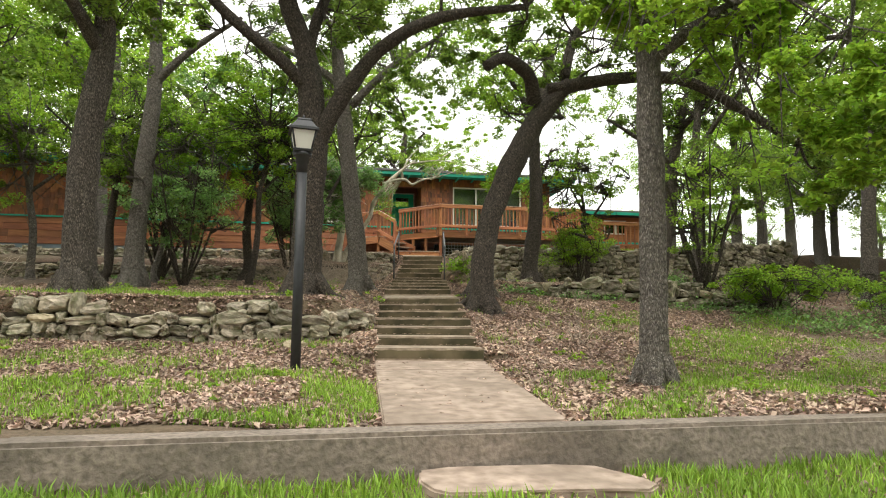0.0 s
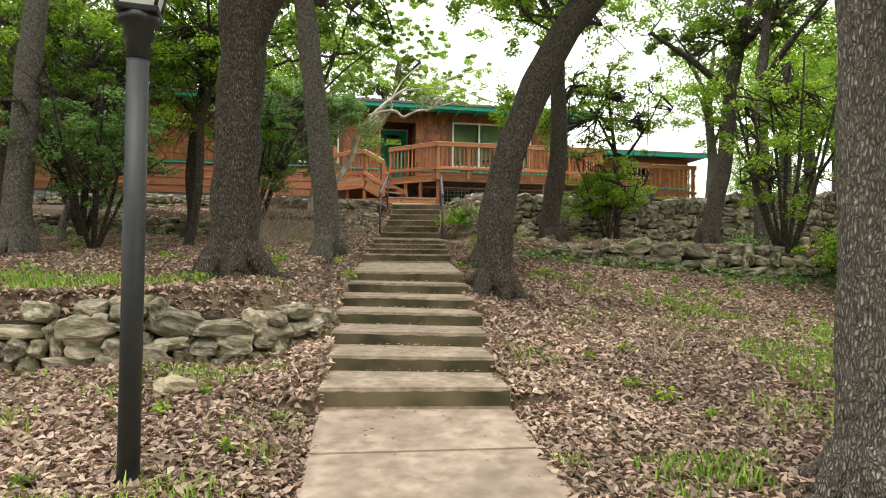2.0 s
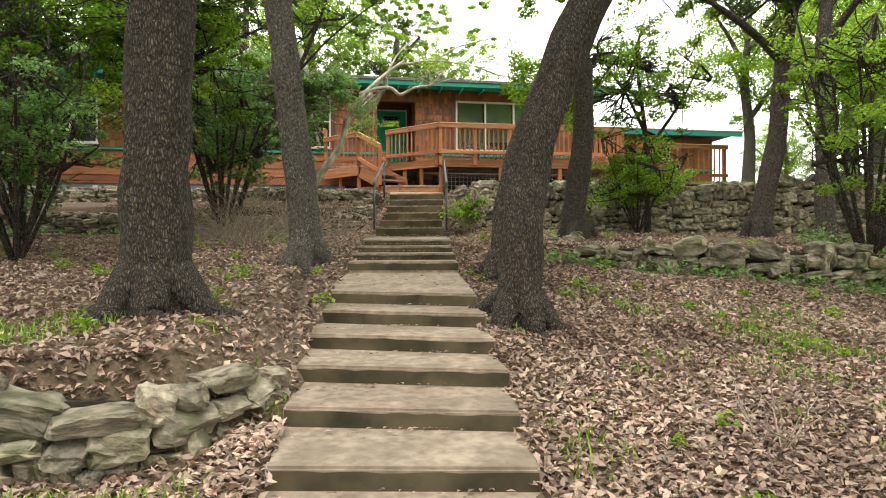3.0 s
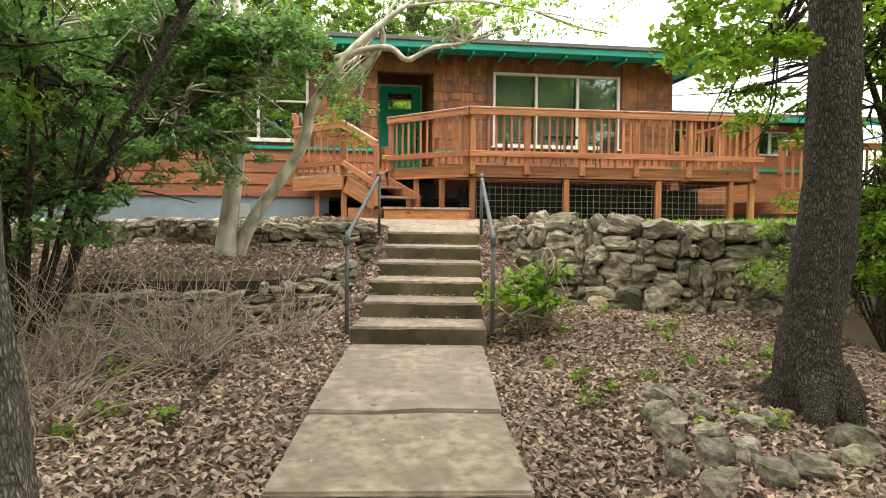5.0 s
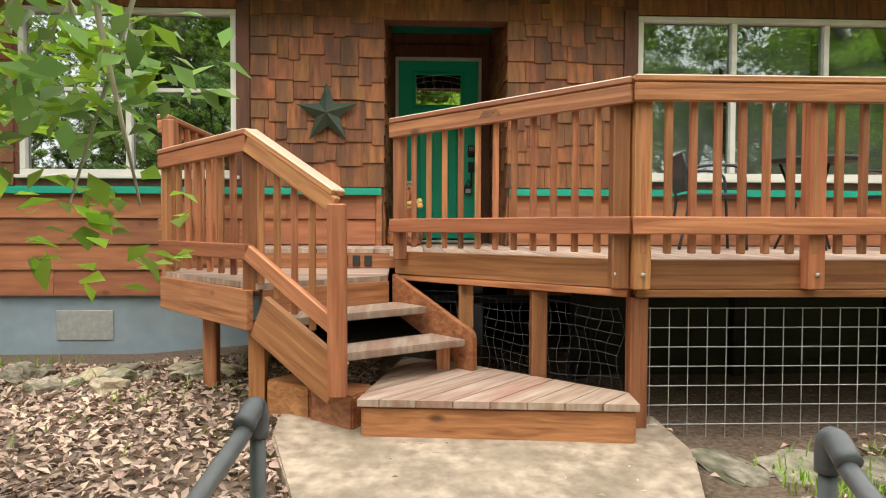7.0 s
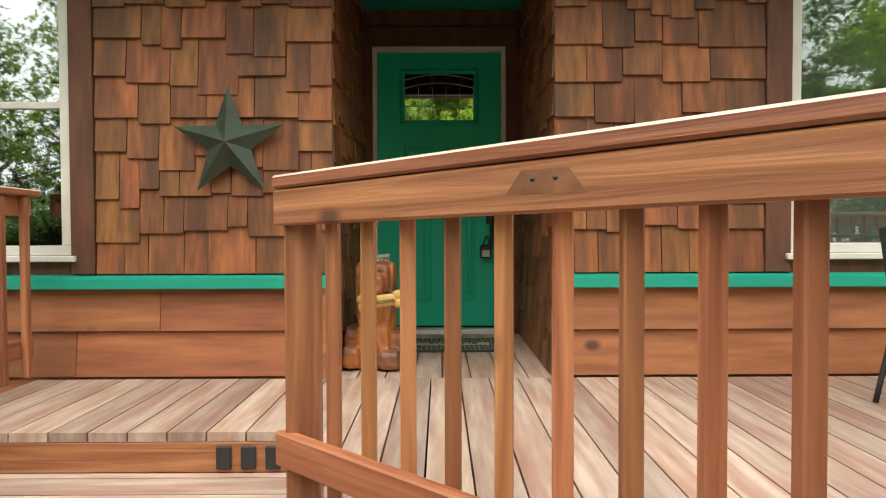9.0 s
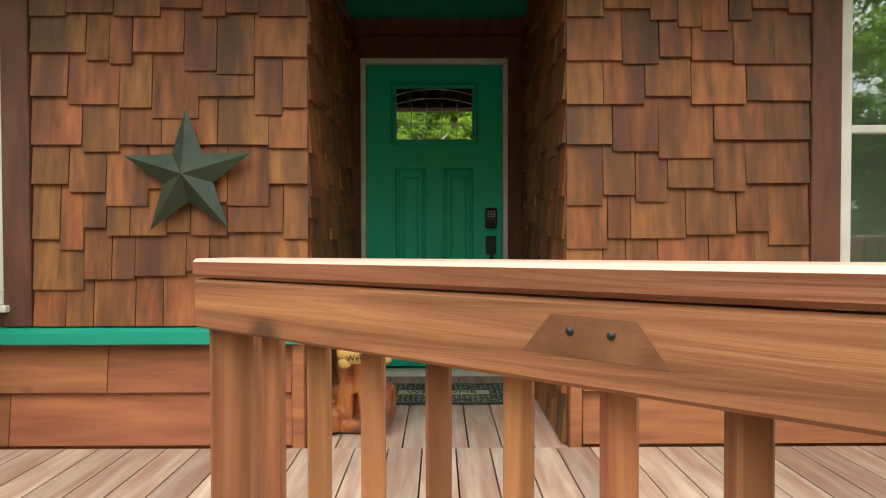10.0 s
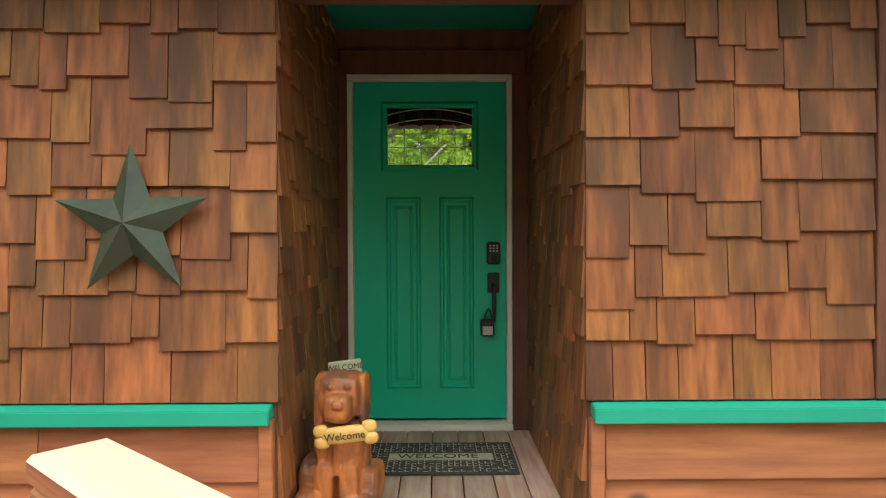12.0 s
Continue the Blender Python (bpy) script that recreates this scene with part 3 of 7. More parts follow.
def flight(name, label, count, first, last, riser, back, tail=None):
    """Steps between two nosing lines; first, last: (left point, right point); each step is a solid block with a worn tread and a mossy front."""
    root = thing(name, first[0], label, "steps", kind="structure")
    rng = random.Random(count * 7 + int(first[0][1]))
    f = [Vector(first[0]), Vector(first[1])]
    l = [Vector(last[0]), Vector(last[1])]
    for i in range(count):
        t = i / (count - 1)
        L, R = f[0].lerp(l[0], t), f[1].lerp(l[1], t)
        L.x += rng.uniform(-0.02, 0.02)
        R.x += rng.uniform(-0.02, 0.02)
        if i < count - 1:
            t2 = (i + 1) / (count - 1)
            L2, R2 = f[0].lerp(l[0], t2), f[1].lerp(l[1], t2)
            gap = 0.04
        else:
            L2, R2 = Vector(tail[-1]), Vector(tail[0])
            gap = 0.0
        L2, R2 = L2 + Vector((0, gap, 0)), R2 + Vector((0, gap, 0))
        zt = L2.z if i == count - 1 else L.z + 0.012
        zr = R2.z if i == count - 1 else R.z + 0.012
        rear = list(tail) if i == count - 1 else [(R2.x, R2.y, zr), (L2.x, L2.y, zt)]
        body = slab("step", [L, R] + rear, 0.32, M["concrete"], root, bevel=0.014)
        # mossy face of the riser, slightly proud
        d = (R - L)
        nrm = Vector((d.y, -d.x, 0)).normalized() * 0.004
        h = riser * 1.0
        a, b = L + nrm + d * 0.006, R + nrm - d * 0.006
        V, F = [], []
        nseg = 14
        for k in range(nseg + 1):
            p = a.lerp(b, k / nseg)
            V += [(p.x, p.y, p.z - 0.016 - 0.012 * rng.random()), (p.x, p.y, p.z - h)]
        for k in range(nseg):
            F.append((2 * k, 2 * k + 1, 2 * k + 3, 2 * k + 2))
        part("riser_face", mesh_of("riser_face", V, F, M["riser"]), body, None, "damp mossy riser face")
    return root


flight("lower_steps", "lower flight of seven shallow concrete steps stained with moss", 7, ((1.87, 15.99, 2.11), (3.09, 15.86, 2.11)), ((2.11, 19.62, 2.81), (3.41, 18.9, 2.81)), 0.115, 0.3, ((3.6, 20.8, 2.93), (2.37, 21.1, 2.93)))
flight("middle_steps", "middle flight of four low concrete steps with green moss", 4, ((2.37, 21.03, 3.05), (3.6, 20.72, 3.05)), ((2.57, 22.33, 3.32), (3.78, 22.2, 3.32)), 0.1, 0.3, ((3.87, 23.2, 3.375), (3.4, 23.27, 3.372), (3.1, 23.27, 3.37), (2.68, 23.33, 3.37)))
slab("slab", [(2.685, 23.37, 3.385), (3.1, 23.305, 3.385), (3.4, 23.31, 3.39), (3.875, 23.24, 3.385), (4.16, 25.3, 3.43), (2.94, 25.4, 3.43)], 0.3, M["path_concrete"], garden_path)
flight("upper_steps", "upper flight of six concrete steps between pipe handrails", 6, ((2.94, 25.24, 3.585), (4.145, 25.06, 3.585)), ((3.36, 27.66, 4.41), (4.52, 27.3, 4.41)), 0.165, 0.3, ((4.62, 27.9, 4.47), (4.74, 28.4, 4.52), (4.97, 29.1, 4.59), (4.97, 29.6, 4.6), (2.93, 29.7, 4.6), (2.97, 29.35, 4.595), (3.2, 28.7, 4.55), (3.43, 28.0, 4.48)))


# ---- handrails of grey pipe ----
def handrail(label, low, high):
    root = thing("handrail", low, label, "handrail", "pipe handrails")
    lx, ly, lz, hx, hy, hz, foot_l, foot_h = *low, *high, low[2] - 0.86, high[2] - 0.8
    d = (Vector((hx, hy, hz)) - Vector((lx, ly, lz)))
    out = Vector((d.x, d.y, 0)).normalized()
    tube("post", [(lx, ly, foot_l), (lx, ly, lz - 0.03)], 0.020, M["pipe"], root)
    tube("post", [(hx, hy, foot_h), (hx, hy, hz - 0.03)], 0.020, M["pipe"], root)
    a, b = Vector((lx, ly, lz)), Vector((hx, hy, hz))
    side = out * 0.09
    tube("rail", [a + side * 0.4, a + side + Vector((0, 0, 0.03)), b - side * 0.9 - Vector((0, 0, 0.03)), b - side * 0.3], 0.021, M["pipe"], root, "grey handrail pipe")
    for p, s in ((a, 1), (b, -1)):
        e = [p + Vector((0, 0, -0.07)), p + Vector((0, 0, -0.01)), p + out * s * 0.03 + Vector((0, 0, 0.012)), p + out * s * 0.09 + Vector((0, 0, 0.012 + 0.03 * s))]
        pp, rr = smooth_line(e, [0.028] * 4, 4)
        tube("elbow", pp, rr, M["pipe"], root, "threaded pipe elbow")


handrail("dark grey pipe handrail beside the upper concrete steps", (2.90, 25.15, 4.40), (3.28, 27.85, 5.15))
handrail("grey pipe handrail on posts beside the upper steps", (4.21, 25.08, 4.40), (4.60, 27.6, 5.14))

# ---- dry stone walls ----
def stone_variants(mat, count=12, seed=3):
    rng = random.Random(seed)
    out = []
    for k in range(count):
        bm = bmesh.new()
        bmesh.ops.create_cube(bm, size=1)
        bmesh.ops.subdivide_edges(bm, edges=bm.edges[:], cuts=4, use_grid_fill=True)
        off = Vector((rng.uniform(-50, 50), rng.uniform(-50, 50), rng.uniform(-50, 50)))
        for v in bm.verts:
            p = v.co * 2
            l4 = (abs(p.x) ** 5 + abs(p.y) ** 5 + abs(p.z) ** 5) ** 0.2
            q = p / max(l4, 1e-6) * 0.5
            q += Vector([noise.noise(q * 2.2 + off + Vector((j * 9.0, 0, 0))) for j in range(3)]) * 0.2
            q += Vector([noise.noise(q * 5.5 + off + Vector((0, j * 7.0, 0))) for j in range(3)]) * 0.06
            v.co = q
        out.append(bm_mesh("stone", bm, mat, False))
    return out


STONES = stone_variants(M["stone"], 14)
PALE = stone_variants(M["pale_stone"], 4, 9)


def stone_wall(name, label, pts, top, foot, seed, size=0.3, cap=300, tall=(0.42, 0.72)):
    """Courses of separate stones along a line, from the ground up to top(x)."""
    rng = random.Random(seed)
    root = thing(name, (*pts[-1], foot(pts[-1][0], pts[-1][1])), label, "stone wall", "dry stone walls", "structure")
    P = [Vector((*p, 0)) for p in pts]
    cum = [0.0]
    for a, b in zip(P, P[1:]):
        cum.append(cum[-1] + (b - a).length)

    def at(s):
        for i in range(len(P) - 1):
            if s <= cum[i + 1] or i == len(P) - 2:
                d = (P[i + 1] - P[i]).normalized()
                return P[i] + d * (s - cum[i]), d
    s_end = cum[-1]
    made = 0
    # packed core so that no light shows between the stones; its dark colour paints the gaps' shade
    V, F = [], []
    n = int(s_end / 0.3) + 1
    for k in range(n + 1):
        p, d = at(s_end * k / n)
        nrm = Vector((-d.y, d.x, 0))
        f, t = foot(p.x, p.y) - 0.2, top(p.x) - 0.06
        for o, z in ((0.10, f), (0.12, t), (0.32, t), (0.32, f)):
            q = p + nrm * o
            V.append((q.x, q.y, z))
    for k in range(n):
        for e in range(3):
            F.append((4 * k + e, 4 * k + e + 1, 4 * k + e + 5, 4 * k + e + 4))
    part("core", mesh_of("core", V, F, M["earth"]), root, None, "packed earth between the stones")
    row = 0
    lift = 0.0
    while lift < 1.4 and made < cap * 1.25:
        hrow = size * rng.uniform(*tall) * (1.15 if row == 0 else 1.0)
        s = -rng.random() * size * 0.5
        any_placed = False
        while s < s_end:
            w = size * rng.choice((0.4, 0.55, 0.7, 0.9, 1.1, 1.4))
            p, d = at(min(max(s + w / 2, 0), s_end))
            f = foot(p.x, p.y)
            z = f - 0.05 + lift
            h = hrow * rng.uniform(0.65, 1.4)
            t = top(p.x)
            if z + h * 0.45 < t and rng.random() > 0.003:
                dep = size * rng.uniform(0.75, 1.1)
                nrm = Vector((-d.y, d.x, 0))
                ang = math.atan2(d.y, d.x)
                m = Matrix.Translation(p + nrm * (dep * 0.35 + rng.uniform(-0.035, 0.04)) + Vector((0, 0, z + h / 2)))
                m = m @ Euler((rng.uniform(-0.2, 0.2), rng.uniform(-0.22, 0.22), ang + rng.uniform(-0.15, 0.15) + (math.pi if rng.random() < 0.5 else 0))).to_matrix().to_4x4()
                m = m @ Matrix.Diagonal((w * 0.99, dep, h * 1.04, 1))
                part("stone", rng.choice(PALE) if rng.random() < 0.035 else rng.choice(STONES), root, m)
                made += 1
                any_placed = True
            s += w
        lift += hrow * 0.97
        row += 1
        if not any_placed:
            break
    return root


def below(pts, drop=0.25):
    def f(x, y):
        return float(height(x, line_y(pts, x) - drop))
    return f


stone_wall("stone_wall", "low dry-laid fieldstone wall edged with moss below the lawn", SW1, lambda x: 2.55 + 0.03 * math.sin(x * 3), below(SW1), 11, 0.25)
stone_wall("stone_wall", "dry-laid grey fieldstone retaining wall among bare shrubs", LLW, lambda x: 3.9 + 0.055 * max(x, 0) + 0.04 * math.sin(x * 2), below(LLW), 12, 0.2, 300, (0.4, 0.75))
stone_wall("stone_wall", "thin ledge of flat stacked stones below the house", ULW, lambda x: 4.50, below(ULW), 13, 0.22, 300, (0.3, 0.5))
stone_wall("stone_wall", "tall dry stacked limestone retaining wall below the deck", URW, lambda x: 4.53 + 0.04 * math.sin(x * 2.3) + (0.25 if 12 < x < 15 else 0), lambda x, y: float(height(x + 0.02, max(line_y(URW, x) - 0.3, 0))) if x > 5 else 4.1, 14, 0.25, 560, (0.48, 0.8))
stone_wall("stone_wall", "low curved wall of flat stacked stones on the slope", LRW, lambda x: 3.26 - 0.03 * (x - 5.2), below(LRW), 15, 0.25)

# ---- house ----
WALL_Y, DECK, LEDGE, EAVE = 32.0, 5.455, 5.975, 7.80
NX0, NX1, NTOP, DOOR_Y = 3.37, 4.51, 7.48, 33.42
house = thing("house", (3, 33, 4.5), "long low house with cedar shingles, red-stained siding and green fascia", "house")
WINDOWS = [(-5.5, -4.1, 6.06, 7.65), (0.18, 2.07, 6.06, 7.55), (5.69, 8.35, 6.06, 7.55)]
# solid shell: pieces butt round the openings
def shell(x0, x1, z0, z1, y0=WALL_Y, y1=WALL_Y + 0.16):
    box("wall", (x0, y0, z0), (x1, y1, z1), M["trim_wood"], house, bevel=0)


def wall_run(x0, x1, wins):
    x = x0
    for a, b, z0, z1 in wins:
        shell(x, a, 5.0, 7.86)
        shell(a, b, 5.0, z0)
        shell(a, b, z1, 7.86)
        x = b
    shell(x, x1, 5.0, 7.86)


wall_run(-16.0, NX0, WINDOWS[:2])
wall_run(NX1, 9.5, WINDOWS[2:])
shell(NX0, NX1, NTOP, 7.86)
box("foundation", (-16.0, WALL_Y + 0.02, 4.0), (2.45, WALL_Y + 0.2, 5.0), M["block"], house, "blue-grey painted block foundation", 0)
box("side_wall", (9.34, WALL_Y + 0.16, 4.3), (9.5, 39, 7.86), M["shingle_rest"], house, bevel=0)
box("side_wall", (-16.0, WALL_Y + 0.2, 4.3), (-15.84, 39, 7.86), M["shingle_rest"], house, bevel=0)
box("rear_wall", (-16, 39, 4.3), (9.5, 39.16, 8.4), M["trim_wood"], house, bevel=0)
box("floor", (-15.84, WALL_Y + 0.2, 5.1), (NX0 - 0.2, 38.99, 5.38), M["room"], house, bevel=0)
box("floor", (NX1 + 0.2, WALL_Y + 0.2, 5.1), (9.33, 38.99, 5.38), M["room"], house, bevel=0)
# foundation return, coloured near-black as crawlspace shade
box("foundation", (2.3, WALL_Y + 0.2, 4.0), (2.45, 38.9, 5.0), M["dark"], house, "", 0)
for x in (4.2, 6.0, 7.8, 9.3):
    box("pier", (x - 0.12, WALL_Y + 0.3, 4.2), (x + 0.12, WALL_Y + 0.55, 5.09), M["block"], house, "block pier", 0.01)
# joist band in the same near-black, shade put into its colour
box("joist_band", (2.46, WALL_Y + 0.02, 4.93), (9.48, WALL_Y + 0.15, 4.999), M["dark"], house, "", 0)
# entrance recess
box("recess_wall", (NX0 - 0.16, WALL_Y + 0.161, 5.3), (NX0, DOOR_Y, 7.8), M["trim_wood"], house, bevel=0)
box("recess_wall", (NX1, WALL_Y + 0.161, 5.3), (NX1 + 0.16, DOOR_Y, 7.8), M["trim_wood"], house, bevel=0)
DX0, DX1, DTOP = 3.435, 4.402, 7.535
box("recess_back", (NX0 - 0.16, DOOR_Y, 5.3), (DX0, DOOR_Y + 0.15, 7.8), M["trim_wood"], house, bevel=0)
box("recess_back", (DX1, DOOR_Y, 5.3), (NX1 + 0.16, DOOR_Y + 0.15, 7.8), M["trim_wood"], house, bevel=0)
box("recess_back", (DX0, DOOR_Y, DTOP), (DX1, DOOR_Y + 0.15, 7.8), M["trim_wood"], house, bevel=0)
box("recess_ceiling", (NX0 - 0.16, WALL_Y + 0.161, 7.801), (NX1 + 0.16, DOOR_Y + 0.15, 7.86), M["fascia"], house, "green painted porch ceiling", bevel=0)
box("door_casing", (NX0 + 0.03, DOOR_Y - 0.025, DTOP + 0.002), (NX1 - 0.03, DOOR_Y - 0.001, DTOP + 0.14), M["trim_wood"], house, "dark stained casing board")
# roof: slab with rafters and green fascia
roof = part("roof", box_mesh("roof", (26.8, 8.8, 0.1), M["roof"], 0.01), house, pose(-3.0, 35.75, 8.08, 1.6, 0, 0), "low grey roof")
box("fascia", (-16.5, 31.36, 7.80), (10.32, 31.40, 7.925), M["fascia"], house, "bright green fascia board")
box("drip_edge", (-16.5, 31.325, 7.926), (10.34, 31.40, 7.955), M["roof"], house, "", 0)
slab("soffit", [(-16.5, 31.4, 7.815), (10.32, 31.4, 7.815), (10.32, 32.0, 7.875), (-16.5, 32.0, 7.875)], 0.02, M["fascia"], house, "green painted soffit", 0.001)
for i in range(44):
    x = -16.2 + i * 0.61
    box("rafter", (x, 31.4, 7.735), (x + 0.045, 31.995, 7.79), M["fascia"], house, "", 0.003)
box("barge_board", (9.6, 32.0, 7.79), (10.32, 32.03, 7.92), M["fascia"], house, "", 0)
box("gable_fascia", (10.285, 32.031, 7.80), (10.32, 39.5, 7.93), M["fascia"], house)
slab("soffit", [(9.5, 32.0, 7.88), (10.28, 32.04, 7.86), (10.28, 39.5, 7.99), (9.5, 39.5, 7.99)], 0.02, M["fascia"], house, "", 0.001)

# sill ledge in bright teal
ledges = [(-15.9, NX0 - 0.01), (NX1 + 0.01, 9.5)]
for a, b in ledges:
    slab("ledge", [(a, WALL_Y - 0.075, LEDGE - 0.012), (b, WALL_Y - 0.075, LEDGE - 0.012), (b, WALL_Y, LEDGE + 0.004), (a, WALL_Y, LEDGE + 0.004)], 0.055, M["teal"], house, "bright teal ledge board", 0.004)


# siding boards under the ledge
def siding(x0, x1, z0, z1, rows):
    h = (z1 - z0) / rows
    rng = random.Random(int(x0 * 10))
    for r in range(rows):
        x = x0
        while x < x1 - 0.01:
            e = min(x1, x + rng.uniform(2.4, 4.0))
            if x1 - e < 0.5:
                e = x1
            bm = bmesh.new()
            a, b, t, o = x + 0.002, e - 0.002, z0 + h * (r + 1), z0 + h * r
            vs = [bm.verts.new(p) for p in ((a, -0.012, t), (b, -0.012, t), (b, -0.034, o + 0.006), (a, -0.034, o + 0.006), (a, 0, t), (b, 0, t), (b, 0, o + 0.006), (a, 0, o + 0.006))]
            for f in ((3, 2, 1, 0), (0, 1, 5, 4), (7, 6, 2, 3), (0, 4, 7, 3), (1, 2, 6, 5)):
                bm.faces.new([vs[i] for i in f])
            part("siding_board", bm_mesh("siding_board", bm, M["siding"]), house, pose(0, WALL_Y, 0))
            x = e


siding(-15.98, NX0 - 0.06, 5.0, LEDGE - 0.055, 4)
siding(NX1 + 0.06, 9.48, 5.0, LEDGE - 0.055, 4)
for x0 in (NX0 - 0.058, NX1 + 0.004):
    box("corner_post", (x0, WALL_Y - 0.04, 5.3), (x0 + 0.052, WALL_Y, LEDGE - 0.056), M["siding"], house)


# windows
def window(x0, x1, z0, z1, panes, label, glass="grey_glass"):
    root = part("window", box_mesh("window_sill", (x1 - x0 + 0.06, 0.09, 0.03), M["white"]), house, pose((x0 + x1) / 2, WALL_Y - 0.012, z0 + 0.0), label)
    fw = 0.05
    box("window_frame", (x0, WALL_Y - 0.02, z1 - fw), (x1, WALL_Y + 0.06, z1), M["white"], root)
    box("window_frame", (x0, WALL_Y - 0.02, z0 + 0.016), (x1, WALL_Y + 0.06, z0 + fw + 0.016), M["white"], root)
    for x in (x0, x1 - fw):
        box("window_frame", (x, WALL_Y - 0.018, z0 + fw + 0.017), (x + fw, WALL_Y + 0.06, z1 - fw - 0.001), M["white"], root)
    pw = (x1 - x0 - fw) / panes
    zm = z0 + (z1 - z0) * 0.52
    for i in range(panes):
        a = x0 + i * pw
        if i:
            box("mullion", (a, WALL_Y - 0.015, z0 + fw + 0.018), (a + fw, WALL_Y + 0.06, z1 - fw - 0.002), M["white"], root)
        box("meeting_rail", (a + fw + 0.001, WALL_Y + 0.012, zm - 0.018), (a + pw - 0.001, WALL_Y + 0.05, zm + 0.018), M["white"], root)
        for lo, hi in ((z0 + fw + 0.02, zm - 0.019), (zm + 0.019, z1 - fw - 0.003)):
            g = box("pane", (a + fw + 0.002, WALL_Y + 0.03, lo), (a + pw - 0.002, WALL_Y + 0.034, hi), M[glass], root, bevel=0)
            g.visible_shadow = False
    return root


window(*WINDOWS[0], 2, "white-framed sash window reflecting trees", "dark_glass")
window(*WINDOWS[1], 2, "white-framed double sash window reflecting trees", "dark_glass")
window(*WINDOWS[2], 3, "white-framed triple window with pale blinds inside")
box("trim_board", (2.072, WALL_Y - 0.03, LEDGE + 0.006), (2.19, WALL_Y - 0.002, 7.6), M["trim_wood"], house)
box("trim_board", (5.56, WALL_Y - 0.03, LEDGE + 0.006), (5.688, WALL_Y - 0.002, 7.6), M["trim_wood"], house)
# blinds inside the wide window
for i in range(3):
    x = 5.75 + i * 0.885
    box("blind", (x, WALL_Y + 0.2, 6.1), (x + 0.8, WALL_Y + 0.215, 7.55), M["curtain"], house, "pale blind behind the glass")


# door
door = part("door", box_mesh("door", (0.9, 0.045, 2.0), M["door"], 0.003), house, pose((DX0 + DX1) / 2, DOOR_Y + 0.055, 6.5), "teal panelled front door with a leaded glass light")
dc = (DX0 + DX1) / 2
FY = DOOR_Y + 0.032
for x0, x1 in ((DX0, DX0 + 0.033), (DX1 - 0.033, DX1)):
    box("door_frame", (x0, DOOR_Y - 0.02, 5.484), (x1, DOOR_Y + 0.1, DTOP - 0.034), M["white"], door)
box("door_frame", (DX0, DOOR_Y - 0.02, DTOP - 0.033), (DX1, DOOR_Y + 0.1, DTOP), M["white"], door)
box("threshold", (DX0, DOOR_Y - 0.05, 5.44), (DX1, DOOR_Y + 0.1, 5.482), M["white"], door)


def ring(name, x0, x1, z0, z1, w, y0, y1, mat, parent):
    V = []
    for a, b, c, d, y in ((x0, x1, z0, z1, y1), (x0 + w * 0.35, x1 - w * 0.35, z0 + w * 0.35, z1 - w * 0.35, y0), (x0 + w * 0.65, x1 - w * 0.65, z0 + w * 0.65, z1 - w * 0.65, y0), (x0 + w, x1 - w, z0 + w, z1 - w, y1)):
        V += [(a, y, c), (b, y, c), (b, y, d), (a, y, d)]
    F = []
    for k in range(3):
        for i in range(4):
            j = (i + 1) % 4
            F.append((4 * k + i, 4 * k + j, 4 * k + 4 + j, 4 * k + 4 + i))
    return part(name, mesh_of(name, V, F, mat), parent)


for a in (dc - 0.26, dc + 0.055):
    ring("panel_moulding", a, a + 0.205, 5.68, 6.82, 0.03, FY - 0.012, FY + 0.001, M["door"], door)
    ring("panel_moulding", a + 0.045, a + 0.16, 5.73, 6.77, 0.02, FY - 0.009, FY + 0.001, M["door"], door)
ring("light_frame", dc - 0.29, dc + 0.29, 6.97, 7.385, 0.045, FY - 0.02, FY + 0.001, M["door"], door)
pane = box("leaded_pane", (dc - 0.25, FY - 0.006, 7.01), (dc + 0.25, FY - 0.001, 7.345), M["bright_glass"], door, "leaded glass pane", 0)
box("dark_behind_pane", (dc - 0.25, FY - 0.0009, 7.01), (dc + 0.25, FY + 0.0015, 7.345), M["dark"], door, "", 0)
for i in range(6):
    x = dc - 0.25 + i * 0.1
    box("came", (x - 0.002, FY - 0.009, 7.01), (x + 0.002, FY - 0.006, 7.24), M["wire"], pane, "", 0)
for z in (7.11, 7.19):
    box("came", (dc - 0.25, FY - 0.0095, z), (dc + 0.25, FY - 0.0062, z + 0.004), M["wire"], pane, "", 0)
for k in range(10):
    a0, a1 = -0.25 + 0.05 * k, -0.2 + 0.05 * k
    for base, w in ((7.24, 0.008), (7.30, 0.008)):
        beam("came", (dc + a0, FY - 0.008, base + 0.04 - 0.6 * a0 * a0), (dc + a1, FY - 0.008, base + 0.04 - 0.6 * a1 * a1), 0.004, w * 0.5, M["wire"], pane, "", 0)
for x in (-0.165, -0.055, 0.055, 0.165):
    box("dark_light", (dc + x - 0.018, FY - 0.0085, 7.24), (dc + x + 0.018, FY - 0.0061, 7.33), M["dark"], pane, "", 0)
# keypad deadbolt, handle and key box
bolt = box("deadbolt", (dc + 0.335, FY - 0.035, 6.42), (dc + 0.415, FY, 6.555), M["black_metal"], door, "black keypad deadbolt", 0.015)
for i in range(9):
    box("key", (dc + 0.350 + 0.02 * (i % 3), FY - 0.04, 6.495 + 0.016 * (i // 3)), (dc + 0.360 + 0.02 * (i % 3), FY - 0.0351, 6.503 + 0.016 * (i // 3)), M["white"], bolt, "", 0)
tube("turn", [(dc + 0.375, FY - 0.035, 6.455), (dc + 0.375, FY - 0.05, 6.455)], 0.02, M["black_metal"], bolt)
handle = box("handle_plate", (dc + 0.34, FY - 0.012, 6.25), (dc + 0.41, FY, 6.37), M["black_metal"], door, "black handle plate", 0.02)
